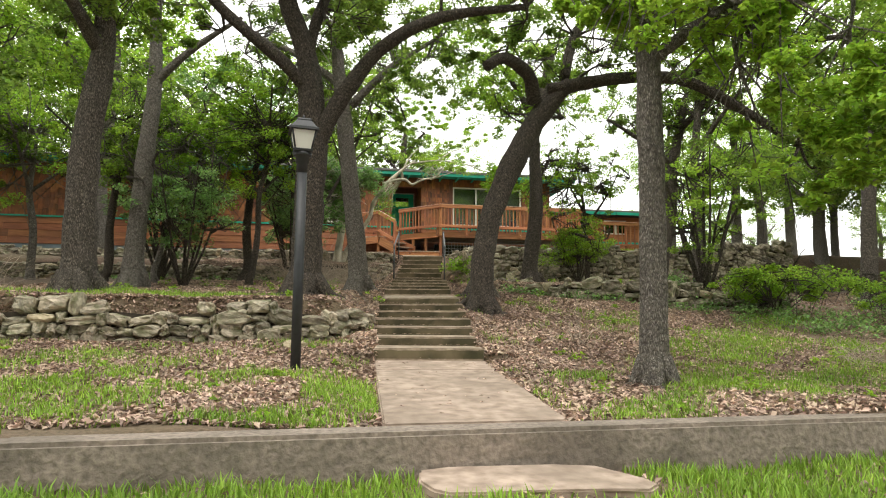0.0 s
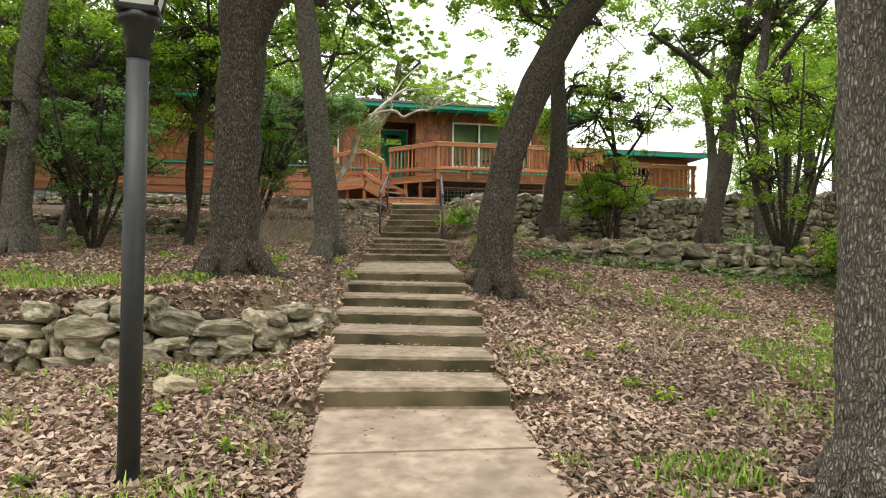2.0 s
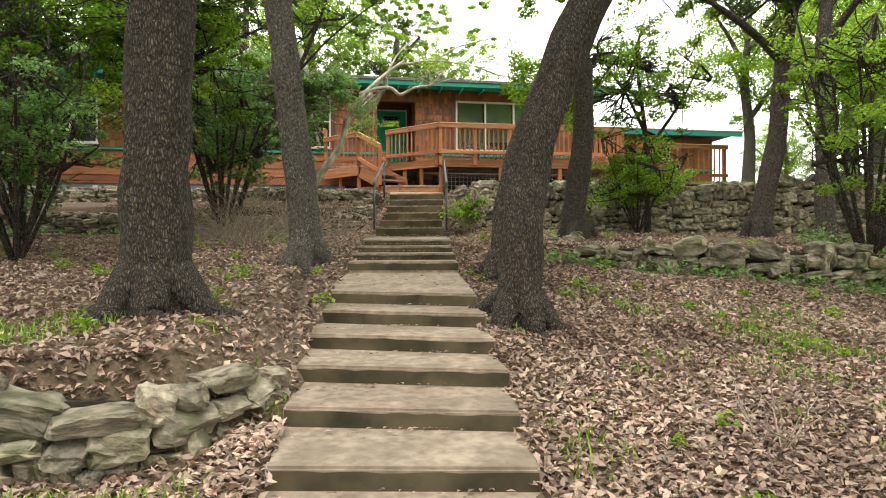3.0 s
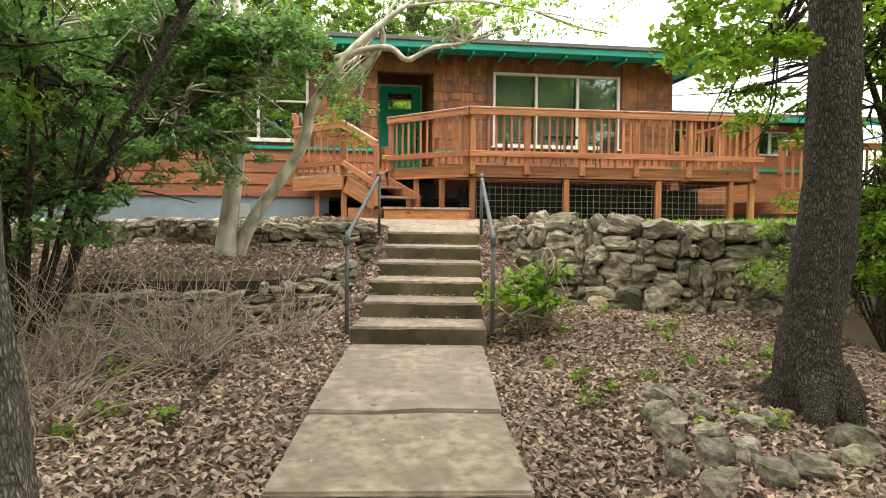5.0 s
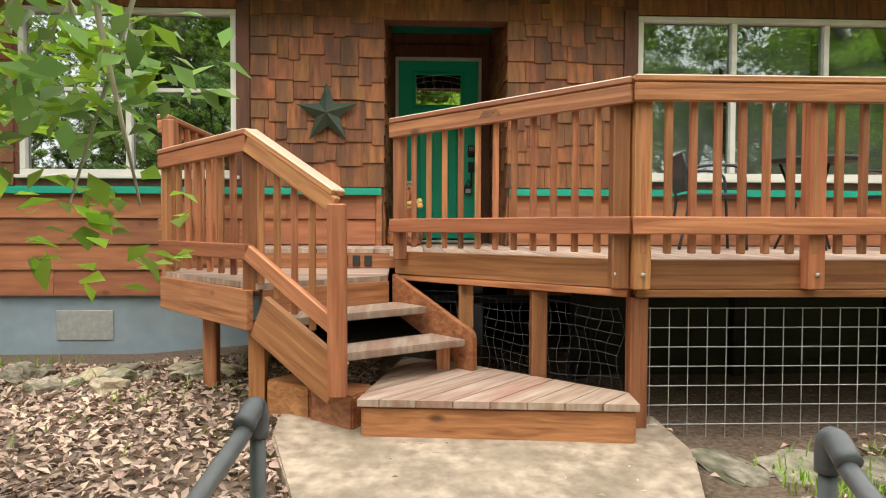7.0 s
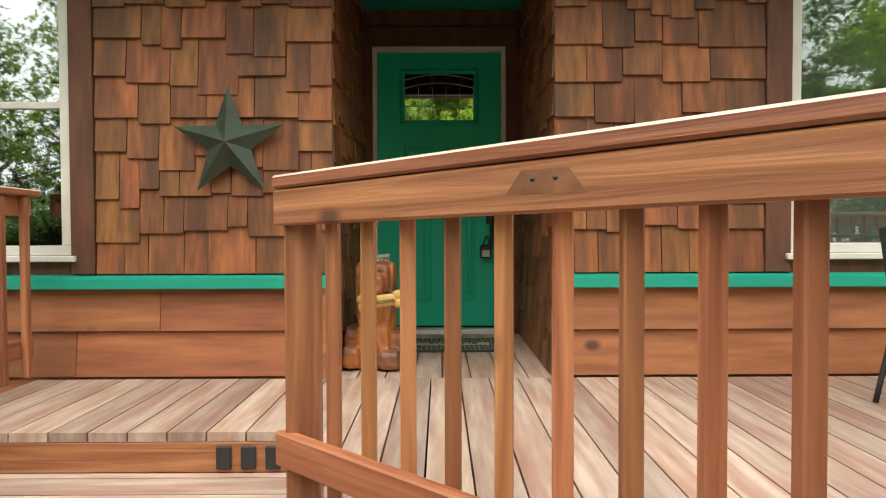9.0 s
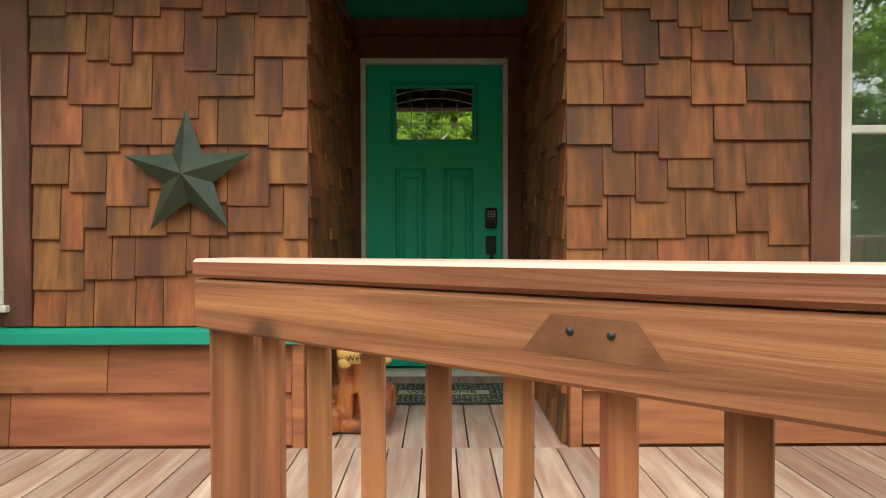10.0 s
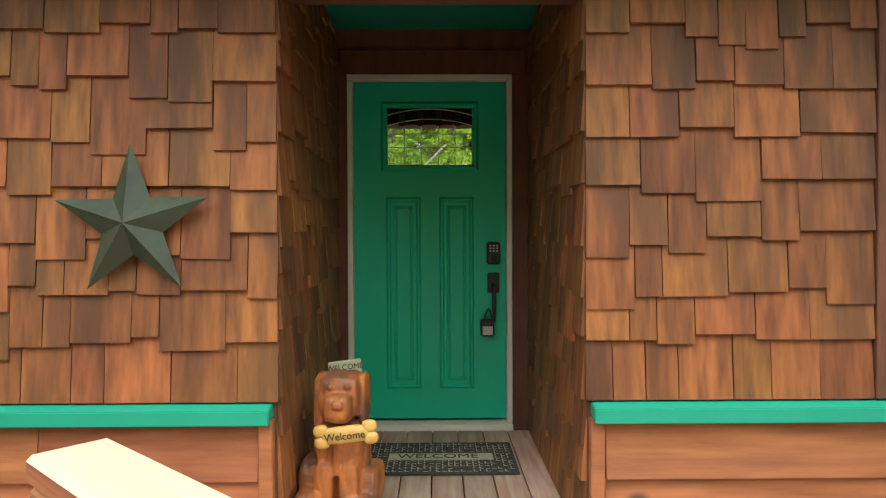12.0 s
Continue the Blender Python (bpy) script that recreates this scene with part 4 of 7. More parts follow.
pp, rr = smooth_line([(dc + 0.375, FY - 0.01, 6.30), (dc + 0.375, FY - 0.06, 6.28), (dc + 0.375, FY - 0.055, 6.16), (dc + 0.375, FY - 0.01, 6.08)], [0.012] * 4, 5)
tube("grip", pp, rr, M["black_metal"], handle)
key_box = box("key_box", (dc + 0.295, FY - 0.08, 6.0), (dc + 0.375, FY - 0.035, 6.10), M["black_metal"], door, "small grey key box on a shackle", 0.012)
box("face", (dc + 0.305, FY - 0.084, 6.01), (dc + 0.365, FY - 0.0801, 6.06), M["wire"], key_box, "", 0.002)
pp, rr = smooth_line([(dc + 0.315, FY - 0.06, 6.10), (dc + 0.34, FY - 0.065, 6.16), (dc + 0.365, FY - 0.06, 6.10)], [0.006] * 3, 6)
tube("shackle", pp, rr, M["black_metal"], key_box)

# right wing
wing = thing("wing", (12, 35, 4.5), "rear wing of the house with red siding and green fascia", "house")
box("wall", (9.6, 34.0, 5.05), (15.2, 34.2, 7.0), M["siding"], wing, bevel=0)
# near-black colour stands in for the shade below the wing
box("foundation", (9.6, 34.03, 4.2), (15.2, 34.2, 5.049), M["dark"], wing, "wing foundation coloured near-black for the shade there", bevel=0)
box("wall", (15.04, 34.2, 4.2), (15.2, 39, 7.0), M["siding"], wing, bevel=0)
box("roof", (9.6, 33.3, 7.09), (15.9, 39.3, 7.17), M["roof"], wing)
box("fascia", (9.6, 33.3, 6.97), (15.9, 33.34, 7.088), M["fascia"], wing, "green fascia board")
box("ledge", (9.7, 33.93, 5.85), (15.2, 33.999, 5.92), M["teal"], wing)
for x0, x1 in ((10.5, 11.7), (12.6, 13.6)):
    w = box("window", (x0, 33.96, 6.25), (x1, 33.995, 6.85), M["white"], wing, "white-framed window")
    for k in range(2):
        box("pane", (x0 + 0.05 + k * (x1 - x0) / 2, 33.945, 6.3), (x0 - 0.05 + (k + 1) * (x1 - x0) / 2, 33.955, 6.8), M["grey_glass"], w, bevel=0)
        box("dark_behind_pane", (x0 + 0.05 + k * (x1 - x0) / 2, 33.956, 6.3), (x0 - 0.05 + (k + 1) * (x1 - x0) / 2, 33.9595, 6.8), M["dark"], w, bevel=0)
# ---- deck ----
deck = thing("deck", (5, 30, 4.5), "raised deck of orange-stained cedar with baluster railings", "deck")
A, B, C = (3.515, 30.43), (4.74, 29.32), (9.72, 29.32)
RIM = M["deck_wood"]


def railing(root, a, b, za, zb, floor_a, floor_b, n, posts=(), cap_over=(0.0, 0.0), inner=(), ticks=None):
    """Cap on edge board, lower board, square balusters and heavier posts between two points."""
    a3, b3 = Vector((*a, 0)), Vector((*b, 0))
    d = (b3 - a3).normalized()
    out = Vector((d.y, -d.x, 0))
    rail = thing("railing", (a[0], a[1], floor_a), "orange-stained cedar railing with square balusters", "railing", "deck railings")
    z = lambda t: za + (zb - za) * t
    f = lambda t: floor_a + (floor_b - floor_a) * t
    p = lambda t, h, o=0.0: tuple(a3.lerp(b3, t) + out * o + Vector((0, 0, h)))
    L = (b3 - a3).length
    t0, t1 = -cap_over[0] / L, 1 + cap_over[1] / L
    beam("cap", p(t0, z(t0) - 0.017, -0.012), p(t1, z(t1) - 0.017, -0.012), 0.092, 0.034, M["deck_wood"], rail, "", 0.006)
    # up-facing cap faces take the paler wood: painted sky glare plus wear
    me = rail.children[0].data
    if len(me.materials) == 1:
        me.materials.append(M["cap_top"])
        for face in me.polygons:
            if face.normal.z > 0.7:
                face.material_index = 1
    beam("top_board", p(t0, z(t0) - 0.082, 0.012), p(t1, z(t1) - 0.082, 0.012), 0.036, 0.09, M["deck_wood"], rail, "", 0.005)
    beam("lower_board", p(t0, f(t0) + 0.175, 0.012), p(t1, f(t1) + 0.175, 0.012), 0.036, 0.088, M["deck_wood"], rail, "", 0.005)
    for t in ticks or [(i + 0.5) / n for i in range(n)]:
        beam("baluster", p(t, f(t) + 0.035, -0.024), p(t, z(t) - 0.036, -0.024), 0.034, 0.034, M["deck_wood"], rail, "", 0.004)
    for t in inner:
        beam("post", p(t, f(t) - 0.05, -0.03), p(t, z(t) - 0.036, -0.03), 0.05, 0.088, M["deck_wood"], rail, "", 0.006)
    for t in posts:
        beam("post", p(t, f(t) - 0.145, -0.052), p(t, z(t) - 0.036, -0.052), 0.086, 0.086, M["deck_wood"], rail, "", 0.006)
        tube("bolt", [p(t, f(t) - 0.07, -0.012), p(t, f(t) - 0.07, 0.004)], 0.011, M["wire"], rail, "galvanised bolt head", 8)
    return rail


angled = railing(deck, A, B, 6.328, 6.356, DECK, DECK, 11, (0.945,), (0.0, 0.0), (0.028,), [0.107 + 0.0773 * i for i in range(11)])


def patch_plate(root, a, b, s0, s1, z0, z1, off):
    """Trapezoid repair plate with two screws let into the face of a board."""
    a3, b3 = Vector((*a, 0)), Vector((*b, 0))
    d = (b3 - a3).normalized()
    out = Vector((d.y, -d.x, 0))
    w = (s1 - s0) * 0.2
    pts = [(s0, z0), (s1, z0), (s1 - w, z1), (s0 + w * 1.1, z1)]
    V = [a3.lerp(b3, q) + out * o + Vector((0, 0, z)) for o in (off, off - 0.004) for q, z in pts]
    F = [(0, 1, 2, 3)] + [(i, i + 4, (i + 1) % 4 + 4, (i + 1) % 4) for i in range(4)]
    plate = part("repair_plate", mesh_of("repair_plate", V, F, M["plate"]), root, None, "dark wooden repair plate")
    for q in (0.36, 0.64):
        p = a3.lerp(b3, s0 + (s1 - s0) * q) + out * off + Vector((0, 0, z0 + (z1 - z0) * 0.62))
        tube("screw", [p - out * 0.002, p + out * 0.0015], 0.0045, M["black_metal"], plate, "", 8)


patch_plate(angled, A, B, 0.442, 0.54, 6.246, 6.288, 0.0305)
railing(deck, B, C, 6.364, 6.37, DECK, DECK, 40, (0.012, 0.19, 0.375, 0.56, 0.745, 0.985), (0.0, 0.04))
railing(deck, C, (9.72, 31.9), 6.37, 6.37, DECK, DECK, 14, (0.98,), (0, 0))


def rim_board(a, b, z0, z1, thick=0.04, name="rim_joist"):
    zm = (z0 + z1) / 2
    beam(name, (*a, zm), (*b, zm), thick, z1 - z0, M["deck_wood"], deck, "", 0.004)


A2, B2, C2 = (3.575, 30.497), (4.777, 29.42), (9.70, 29.42)
rim_board((A2[0] - 0.03, A2[1] + 0.02), (B2[0], B2[1]), DECK - 0.15, DECK + 0.003)
rim_board((B2[0], B2[1]), (C2[0], C2[1]), DECK - 0.15, DECK + 0.003)
rim_board((C2[0], C2[1] + 0.02), (C2[0], 31.95), DECK - 0.215, DECK - 0.04)
rim_board((A2[0] - 0.01, A2[1] + 0.05), (A2[0] - 0.01, 31.1), DECK - 0.215, DECK - 0.04)
rim_board((1.9, 31.12), (A[0], 31.12), DECK - 0.15, DECK - 0.036)
rim_board((B2[0] + 0.02, B2[1] + 0.02), (C2[0], C2[1] + 0.02), DECK - 0.19, DECK - 0.152, 0.09, "ledger_strip")
rim_board((A2[0] + 0.02, A2[1] + 0.02), (B2[0], B2[1] + 0.02), DECK - 0.19, DECK - 0.152, 0.09, "ledger_strip")

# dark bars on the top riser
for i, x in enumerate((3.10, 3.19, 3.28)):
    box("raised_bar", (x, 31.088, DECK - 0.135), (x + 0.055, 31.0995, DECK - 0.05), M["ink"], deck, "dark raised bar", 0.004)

# deck boards, running askew to the wall
def inside_poly(pt, poly):
    x, y = pt
    c = False
    for i in range(len(poly)):
        (x0, y0), (x1, y1) = poly[i - 1], poly[i]
        if (y0 > y) != (y1 > y) and x < (x1 - x0) * (y - y0) / (y1 - y0) + x0:
            c = not c
    return c


def board_floor(poly, angle, z, pitch=0.145, gap=0.007, mat="deck_floor", parent=deck, name="deck_board"):
    """Clip long boards at an angle to a convex-ish outline."""
    d = Vector((math.cos(angle), math.sin(angle)))
    n = Vector((-d.y, d.x))
    k0 = min(n.dot(Vector(p)) for p in poly)
    k1 = max(n.dot(Vector(p)) for p in poly)
    k = k0
    while k < k1:
        bm = bmesh.new()
        vs = [bm.verts.new((*p, 0)) for p in poly]
        bm.faces.new(vs)
        for side, off in ((1, k + pitch - gap), (-1, k)):
            geom = bm.verts[:] + bm.edges[:] + bm.faces[:]
            co = n * off
            bmesh.ops.bisect_plane(bm, geom=geom, plane_co=(co.x, co.y, 0), plane_no=(n.x * side, n.y * side, 0), clear_outer=True)
        if bm.faces:
            r = bmesh.ops.extrude_face_region(bm, geom=bm.faces[:])
            bmesh.ops.translate(bm, vec=(0, 0, -0.034), verts=[v for v in r["geom"] if isinstance(v, bmesh.types.BMVert)])
            bmesh.ops.recalc_face_normals(bm, faces=bm.faces)
            mid = sum((v.co for v in bm.verts), Vector()) / len(bm.verts)
            bmesh.ops.translate(bm, vec=-mid, verts=bm.verts)
            rot = Matrix.Rotation(-(angle - math.pi / 2), 4, "Z")
            bmesh.ops.transform(bm, matrix=rot, verts=bm.verts)
            part(name, bm_mesh(name, bm, M[mat]), parent, Matrix.Translation((mid.x, mid.y, z + mid.z)) @ rot.inverted())
        else:
            bm.free()
        k += pitch


board_floor([(1.9, 31.1), (A[0] - 0.021, 31.1), (A[0] - 0.021, 31.955), (1.9, 31.955)], radians(90), DECK)
board_floor([(A[0] - 0.02, 31.955), (A[0] - 0.02, A2[1] + 0.08), (B2[0] + 0.01, B2[1] + 0.024), (9.67, B2[1] + 0.024), (9.67, 31.955)], radians(90), DECK)
board_floor([(NX0 + 0.003, 31.96), (NX1 - 0.003, 31.96), (NX1 - 0.003, DOOR_Y - 0.052), (NX0 + 0.003, DOOR_Y - 0.052)], radians(90), DECK - 0.004)

# posts and hog-wire under the deck
for x, y, z1 in ((4.82, 29.46, 0), (6.37, 29.46, 0), (7.96, 29.46, 0), (9.26, 29.46, 0), (9.64, 29.46, 0)):
    upright("support_post", (x - 0.045, y - 0.045, 4.35), (x + 0.045, y + 0.045, DECK - 0.192), M["deck_wood"], deck, "", 0.006)
for x, y, z in ((3.99, 30.2, 4.5), (4.38, 29.84, 4.5), (2.33, 30.45, 4.35)):
    upright("support_post", (x - 0.045, y - 0.045, z), (x + 0.045, y + 0.045, DECK - 0.193), M["deck_wood"], deck, "", 0.006)
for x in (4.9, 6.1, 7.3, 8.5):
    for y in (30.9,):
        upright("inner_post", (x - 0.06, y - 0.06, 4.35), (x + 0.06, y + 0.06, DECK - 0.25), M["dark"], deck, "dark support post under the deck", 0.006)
for x0, x1 in ((4.866, 6.324), (6.416, 7.914), (8.006, 9.214)):
    panel = thing("hog_wire_fence", (x0, 29.42, 4.45), "galvanised square wire mesh panel under the deck", "wire mesh", "mesh panels")
    V, F = [], []
    z0, z1 = 4.46, DECK - 0.25
    xs = np.arange(x0 + 0.03, x1, 0.1016)
    zs = np.arange(z0 + 0.03, z1, 0.1016)
    for x in xs:
        v, f = tube_arrays([(x, 29.475, z0), (x, 29.475, z1)], [0.0028] * 2, 5)
        F += [tuple(i + len(V) for i in q) for q in f]
        V += v
    for z in zs:
        v, f = tube_arrays([(x0, 29.469, z), (x1, 29.469, z)], [0.0028] * 2, 5)
        F += [tuple(i + len(V) for i in q) for q in f]
        V += v
    tagged(part("mesh", mesh_of("mesh", V, F, M["wire"]), panel), kind="stuff")
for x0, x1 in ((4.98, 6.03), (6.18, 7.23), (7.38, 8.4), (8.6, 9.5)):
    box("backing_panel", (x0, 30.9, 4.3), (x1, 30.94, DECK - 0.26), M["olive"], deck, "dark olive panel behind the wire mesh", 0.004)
net = thing("wire_net", (4.1, 30.0, 4.5), "loose sagging wire netting under the angled deck edge", "wire mesh", "mesh panels")
V, F = [], []
na, nb = Vector((A[0] + 0.1, A[1] + 0.06, 0)), Vector((B[0], B[1] + 0.16, 0))
rn = random.Random(2)
for i in range(26):
    t = i / 25
    pts = [na.lerp(nb, t + 0.012 * math.sin(k * 1.3 + i)) + Vector((0, 0.02 * math.sin(k + i * 0.7), 4.675 + 0.066 * k)) for k in range(9)]
    v_, f_ = tube_arrays(pts, [0.0007] * 9, 4, 0, 0, False)
    F += [tuple(q + len(V) for q in g) for g in f_]
    V += v_
for k in range(9):
    pts = [na.lerp(nb, i / 12) + Vector((0, 0.02 * math.sin(k + i), 4.69 + 0.064 * k + 0.014 * math.sin(i * 1.1 + k * 0.6))) for i in range(13)]
    v_, f_ = tube_arrays(pts, [0.0007] * 13, 4, 0, 0, False)
    F += [tuple(q + len(V) for q in g) for g in f_]
    V += v_
tagged(part("mesh", mesh_of("mesh", V, F, M["pipe"]), net), kind="stuff")
# lower deck beyond the end
lower = thing("lower_deck", (11, 30, 4.5), "lower deck of orange-stained cedar beyond the main deck", "deck")
LZ = 4.95
beam("rim_joist", (10.0, 29.2, LZ - 0.12), (12.7, 29.2, LZ - 0.12), 0.04, 0.2, M["deck_wood"], lower)
beam("rim_joist", (10.0, 29.22, LZ - 0.12), (10.0, 31.9, LZ - 0.12), 0.04, 0.2, M["deck_wood"], lower)
board_floor([(9.98, 29.2), (12.7, 29.2), (12.7, 33.9), (9.98, 33.9)], radians(90), LZ, parent=lower)
railing(lower, (10.0, 29.2), (12.6, 29.2), 5.95, 5.95, LZ, LZ, 17, (0.02, 0.5, 0.97))
for x in (10.1, 12.5):
    upright("support_post", (x - 0.05, 29.26, 4.35), (x + 0.05, 29.36, LZ - 0.036), M["deck_wood"], lower)

# landing, stairs and their railing
P0, P1 = (1.9, 30.75), (2.77, 29.73)
stairs = thing("stairs", (3.2, 30, 4.46), "orange-stained wooden stairs with open risers up to the deck", "stairs")
LAND = 5.305
E0, E1 = (2.80, 29.75), (3.49, 30.36)
board_floor([(1.9, 31.1), P0, E0, E1, (3.47, 31.1)], radians(0), LAND, parent=stairs)
beam("rim_joist", (*P0, LAND - 0.145), (*P1, LAND - 0.145), 0.04, 0.22, M["deck_wood"], stairs)
beam("riser_board", (E0[0] + 0.02, E0[1] + 0.035, LAND - 0.115), (E1[0], E1[1] + 0.02, LAND - 0.115), 0.036, 0.16, M["deck_wood"], stairs)
for quad in ([(3.0, 29.60, 5.13), (3.75, 30.12, 5.132), (3.545, 30.385, 5.132), (2.82, 29.775, 5.13)], [(3.22, 29.49, 4.955), (3.97, 29.94, 4.96), (3.77, 30.17, 4.96), (3.02, 29.66, 4.955)]):
    slab("tread", quad, 0.042, M["deck_floor"], stairs, "worn stair tread", 0.006)
beam("stringer", (2.82, 29.735, 5.13), (3.29, 29.41, 4.83), 0.04, 0.25, M["deck_wood"], stairs)
V, F = [], []
s0, s1 = Vector((3.52, 30.40, 0)), Vector((4.01, 29.93, 0))
back = Vector((0.69, 0.72, 0)) * 0.04
for o in (Vector(), back):
    for q, zz in ((0, 5.31), (0.98, 5.0), (1, 4.97), (1, 4.762), (0.8, 4.762), (0.78, 4.83), (0, 5.07)):
        V.append(s0.lerp(s1, q) + o + Vector((0, 0, zz)))
F = [tuple(range(7)), tuple(reversed(range(7, 14)))] + [(i, i + 7, (i + 1) % 7 + 7, (i + 1) % 7) for i in range(7)]
part("stringer", mesh_of("stringer", V, F, M["deck_wood"]), stairs, None, "red-stained closed stringer")
upright("cleat", (3.80, 29.98, 4.762), (3.88, 30.06, 4.917), M["deck_wood"], stairs)
upright("support_post", (2.74, 29.80, 4.5), (2.83, 29.89, LAND - 0.22), M["deck_wood"], stairs)
railing(stairs, P0, P1, 6.15, 6.15, LAND, LAND, 8, (), (0, 0), (0.03, 0.97))
P2 = (3.29, 29.37)
railing(stairs, P1, P2, 6.15, 5.80, LAND, LAND - 0.36, 5, ())
upright("newel_post", (P2[0] - 0.045, P2[1] - 0.045, 4.78), (P2[0] + 0.045, P2[1] + 0.045, 5.73), M["deck_wood"], stairs, "", 0.006)
railing(stairs, (1.9, 31.93), P0, 6.40, 6.40, DECK, DECK, 7, (0.98,))
# broad wooden box step on the path
BOX = 4.772
box_step = thing("box_step", (4.0, 30.2, 4.6), "broad low wooden box step at the foot of the stairs", "step")
slab("frame", [(3.405, 29.35, BOX - 0.036), (4.74, 29.22, BOX - 0.036), (4.76, 29.42, BOX - 0.036), (3.96, 30.14, BOX - 0.036), (3.6, 30.35, BOX - 0.036)], 0.2, M["deck_wood"], box_step, "", 0.012)
board_floor([(3.39, 29.33), (4.75, 29.2), (4.77, 29.43), (3.97, 30.15), (3.6, 30.37)], radians(48), BOX, parent=box_step, name="step_board")
for a, b in (((2.84, 29.79), (3.11, 29.61)), ((3.115, 29.60), (3.355, 29.43))):
    slab("block", [(*a, BOX - 0.01), (*b, BOX - 0.012), (b[0] + 0.13, b[1] + 0.2, BOX - 0.012), (a[0] + 0.13, a[1] + 0.2, BOX - 0.01)], 0.27, M["deck_wood"], box_step, "weathered timber block", 0.01)

# ---- metal star ----
star = thing("star", (2.88, WALL_Y - 0.05, 6.63), "dark green weathered metal barn star on the shingle wall", "wall star")
V, F = [(0, -0.075, 0)], []
for k in range(10):
    a = math.pi / 2 + k * math.pi / 5 + 0.02
    r = 0.285 if k % 2 == 0 else 0.112
    V.append((r * math.cos(a), -0.002, r * math.sin(a)))
V.append((0, 0.012, 0))
for k in range(10):
    i, j = 1 + k, 1 + (k + 1) % 10
    F += [(0, i, j), (11, j, i)]
part("star_face", mesh_of("star_face", V, F, M["star"]), star, pose(2.88, WALL_Y - 0.055, 6.63, 0, 0, 0))

# ---- lamp post ----
lamp = thing("lamp_post", (1.1, 14.86, 1.95), "black metal lamp post with a four-sided lantern", "lamp post")
tube("post", [(1.1, 14.86, 1.8), (1.1, 14.86, 3.86)], 0.046, M["black_metal"], lamp, "", 20)
tube("collar", [(1.1, 14.86, 3.78), (1.1, 14.86, 3.86), (1.1, 14.86, 3.87), (1.1, 14.86, 3.93), (1.1, 14.86, 3.935), (1.1, 14.86, 3.97)], [0.05, 0.05, 0.062, 0.062, 0.085, 0.085], M["black_metal"], lamp, "", 20)


def frustum(name, z0, z1, h0, h1, mat, parent, label=""):
    bm = bmesh.new()
    lo = [bm.verts.new((sx * h0, sy * h0, z0)) for sx, sy in ((-1, -1), (1, -1), (1, 1), (-1, 1))]
    hi = [bm.verts.new((sx * h1, sy * h1, z1)) for sx, sy in ((-1, -1), (1, -1), (1, 1), (-1, 1))]
    bm.faces.new(list(reversed(lo)))
    bm.faces.new(hi)
    for i in range(4):
        j = (i + 1) % 4
        bm.faces.new((lo[i], lo[j], hi[j], hi[i]))
    bmesh.ops.bevel(bm, geom=bm.edges[:], offset=0.004, segments=1, affect="EDGES")
    return part(name, bm_mesh(name, bm, mat), parent, pose(1.1, 14.86, 0, 0, 0, 8), label)


frustum("lantern_base", 3.97, 3.995, 0.085, 0.09, M["black_metal"], lamp)
frustum("lantern_panes", 3.995, 4.17, 0.072, 0.106, M["frosted"], lamp, "frosted lamp panes")
frustum("lantern_rim", 4.17, 4.20, 0.135, 0.13, M["black_metal"], lamp)
frustum("lantern_roof", 4.20, 4.275, 0.12, 0.065, M["black_metal"], lamp)
frustum("lantern_crown", 4.275, 4.295, 0.07, 0.062, M["black_metal"], lamp)
tube("finial", [(1.1, 14.86, 4.295), (1.1, 14.86, 4.315), (1.1, 14.86, 4.33), (1.1, 14.86, 4.345)], [0.008, 0.014, 0.010, 0.003], M["black_metal"], lamp)
for sx, sy in ((-1, -1), (1, -1), (1, 1), (-1, 1)):
    r = pose(1.1, 14.86, 0, 0, 0, 8)
    tube("lantern_bar", [r @ Vector((sx * 0.074, sy * 0.074, 3.99)), r @ Vector((sx * 0.109, sy * 0.109, 4.175))], 0.009, M["black_metal"], lamp, "", 6)


# ---- trees ----
def rise(x, y, z):
    return float(height(x, y)) if z is None else z


def flare(x, y, z, r, pts, rad):
    """Root flare below the first control point."""
    return [(x, y, z - 0.15), (x, y, z + 0.12)] + pts, [r * 1.6, r * 1.22] + rad


R = np.random.default_rng(5)
# slim straight oak by the kerb
tp, tr = flare(4.42, 14.5, 1.80, 0.128, [(4.42, 14.5, 2.3), (4.45, 14.52, 3.6), (4.47, 14.55, 4.8), (4.5, 14.6, 6.2), (4.6, 14.7, 8.0)], [0.132, 0.125, 0.118, 0.10, 0.07])
tree("oak_tree", "slim grey-barked oak standing straight in leaf litter", (4.42, 14.5, 1.8), (tp, tr),
     [([(4.47, 14.55, 5.0), (5.2, 14.2, 5.5), (6.3, 13.9, 5.9)], [0.07, 0.05, 0.03]), ([(4.5, 14.6, 5.6), (3.6, 14.8, 6.3), (2.9, 15.2, 6.9)], [0.06, 0.05, 0.03])],
     crown_over(R, (5.2, 14.3, 5.7), (1.8, 1.2, 1.2), 24, 440, (0.7, 0.7, 0.4)) + crown_over(np.random.default_rng(51), (6.2, 13.6, 4.2), (1.1, 0.9, 0.8), 26, 260, (0.5, 0.5, 0.3)), M["grey_bark"], M["leaf_light"], 0.09, 1, group="oak trees")
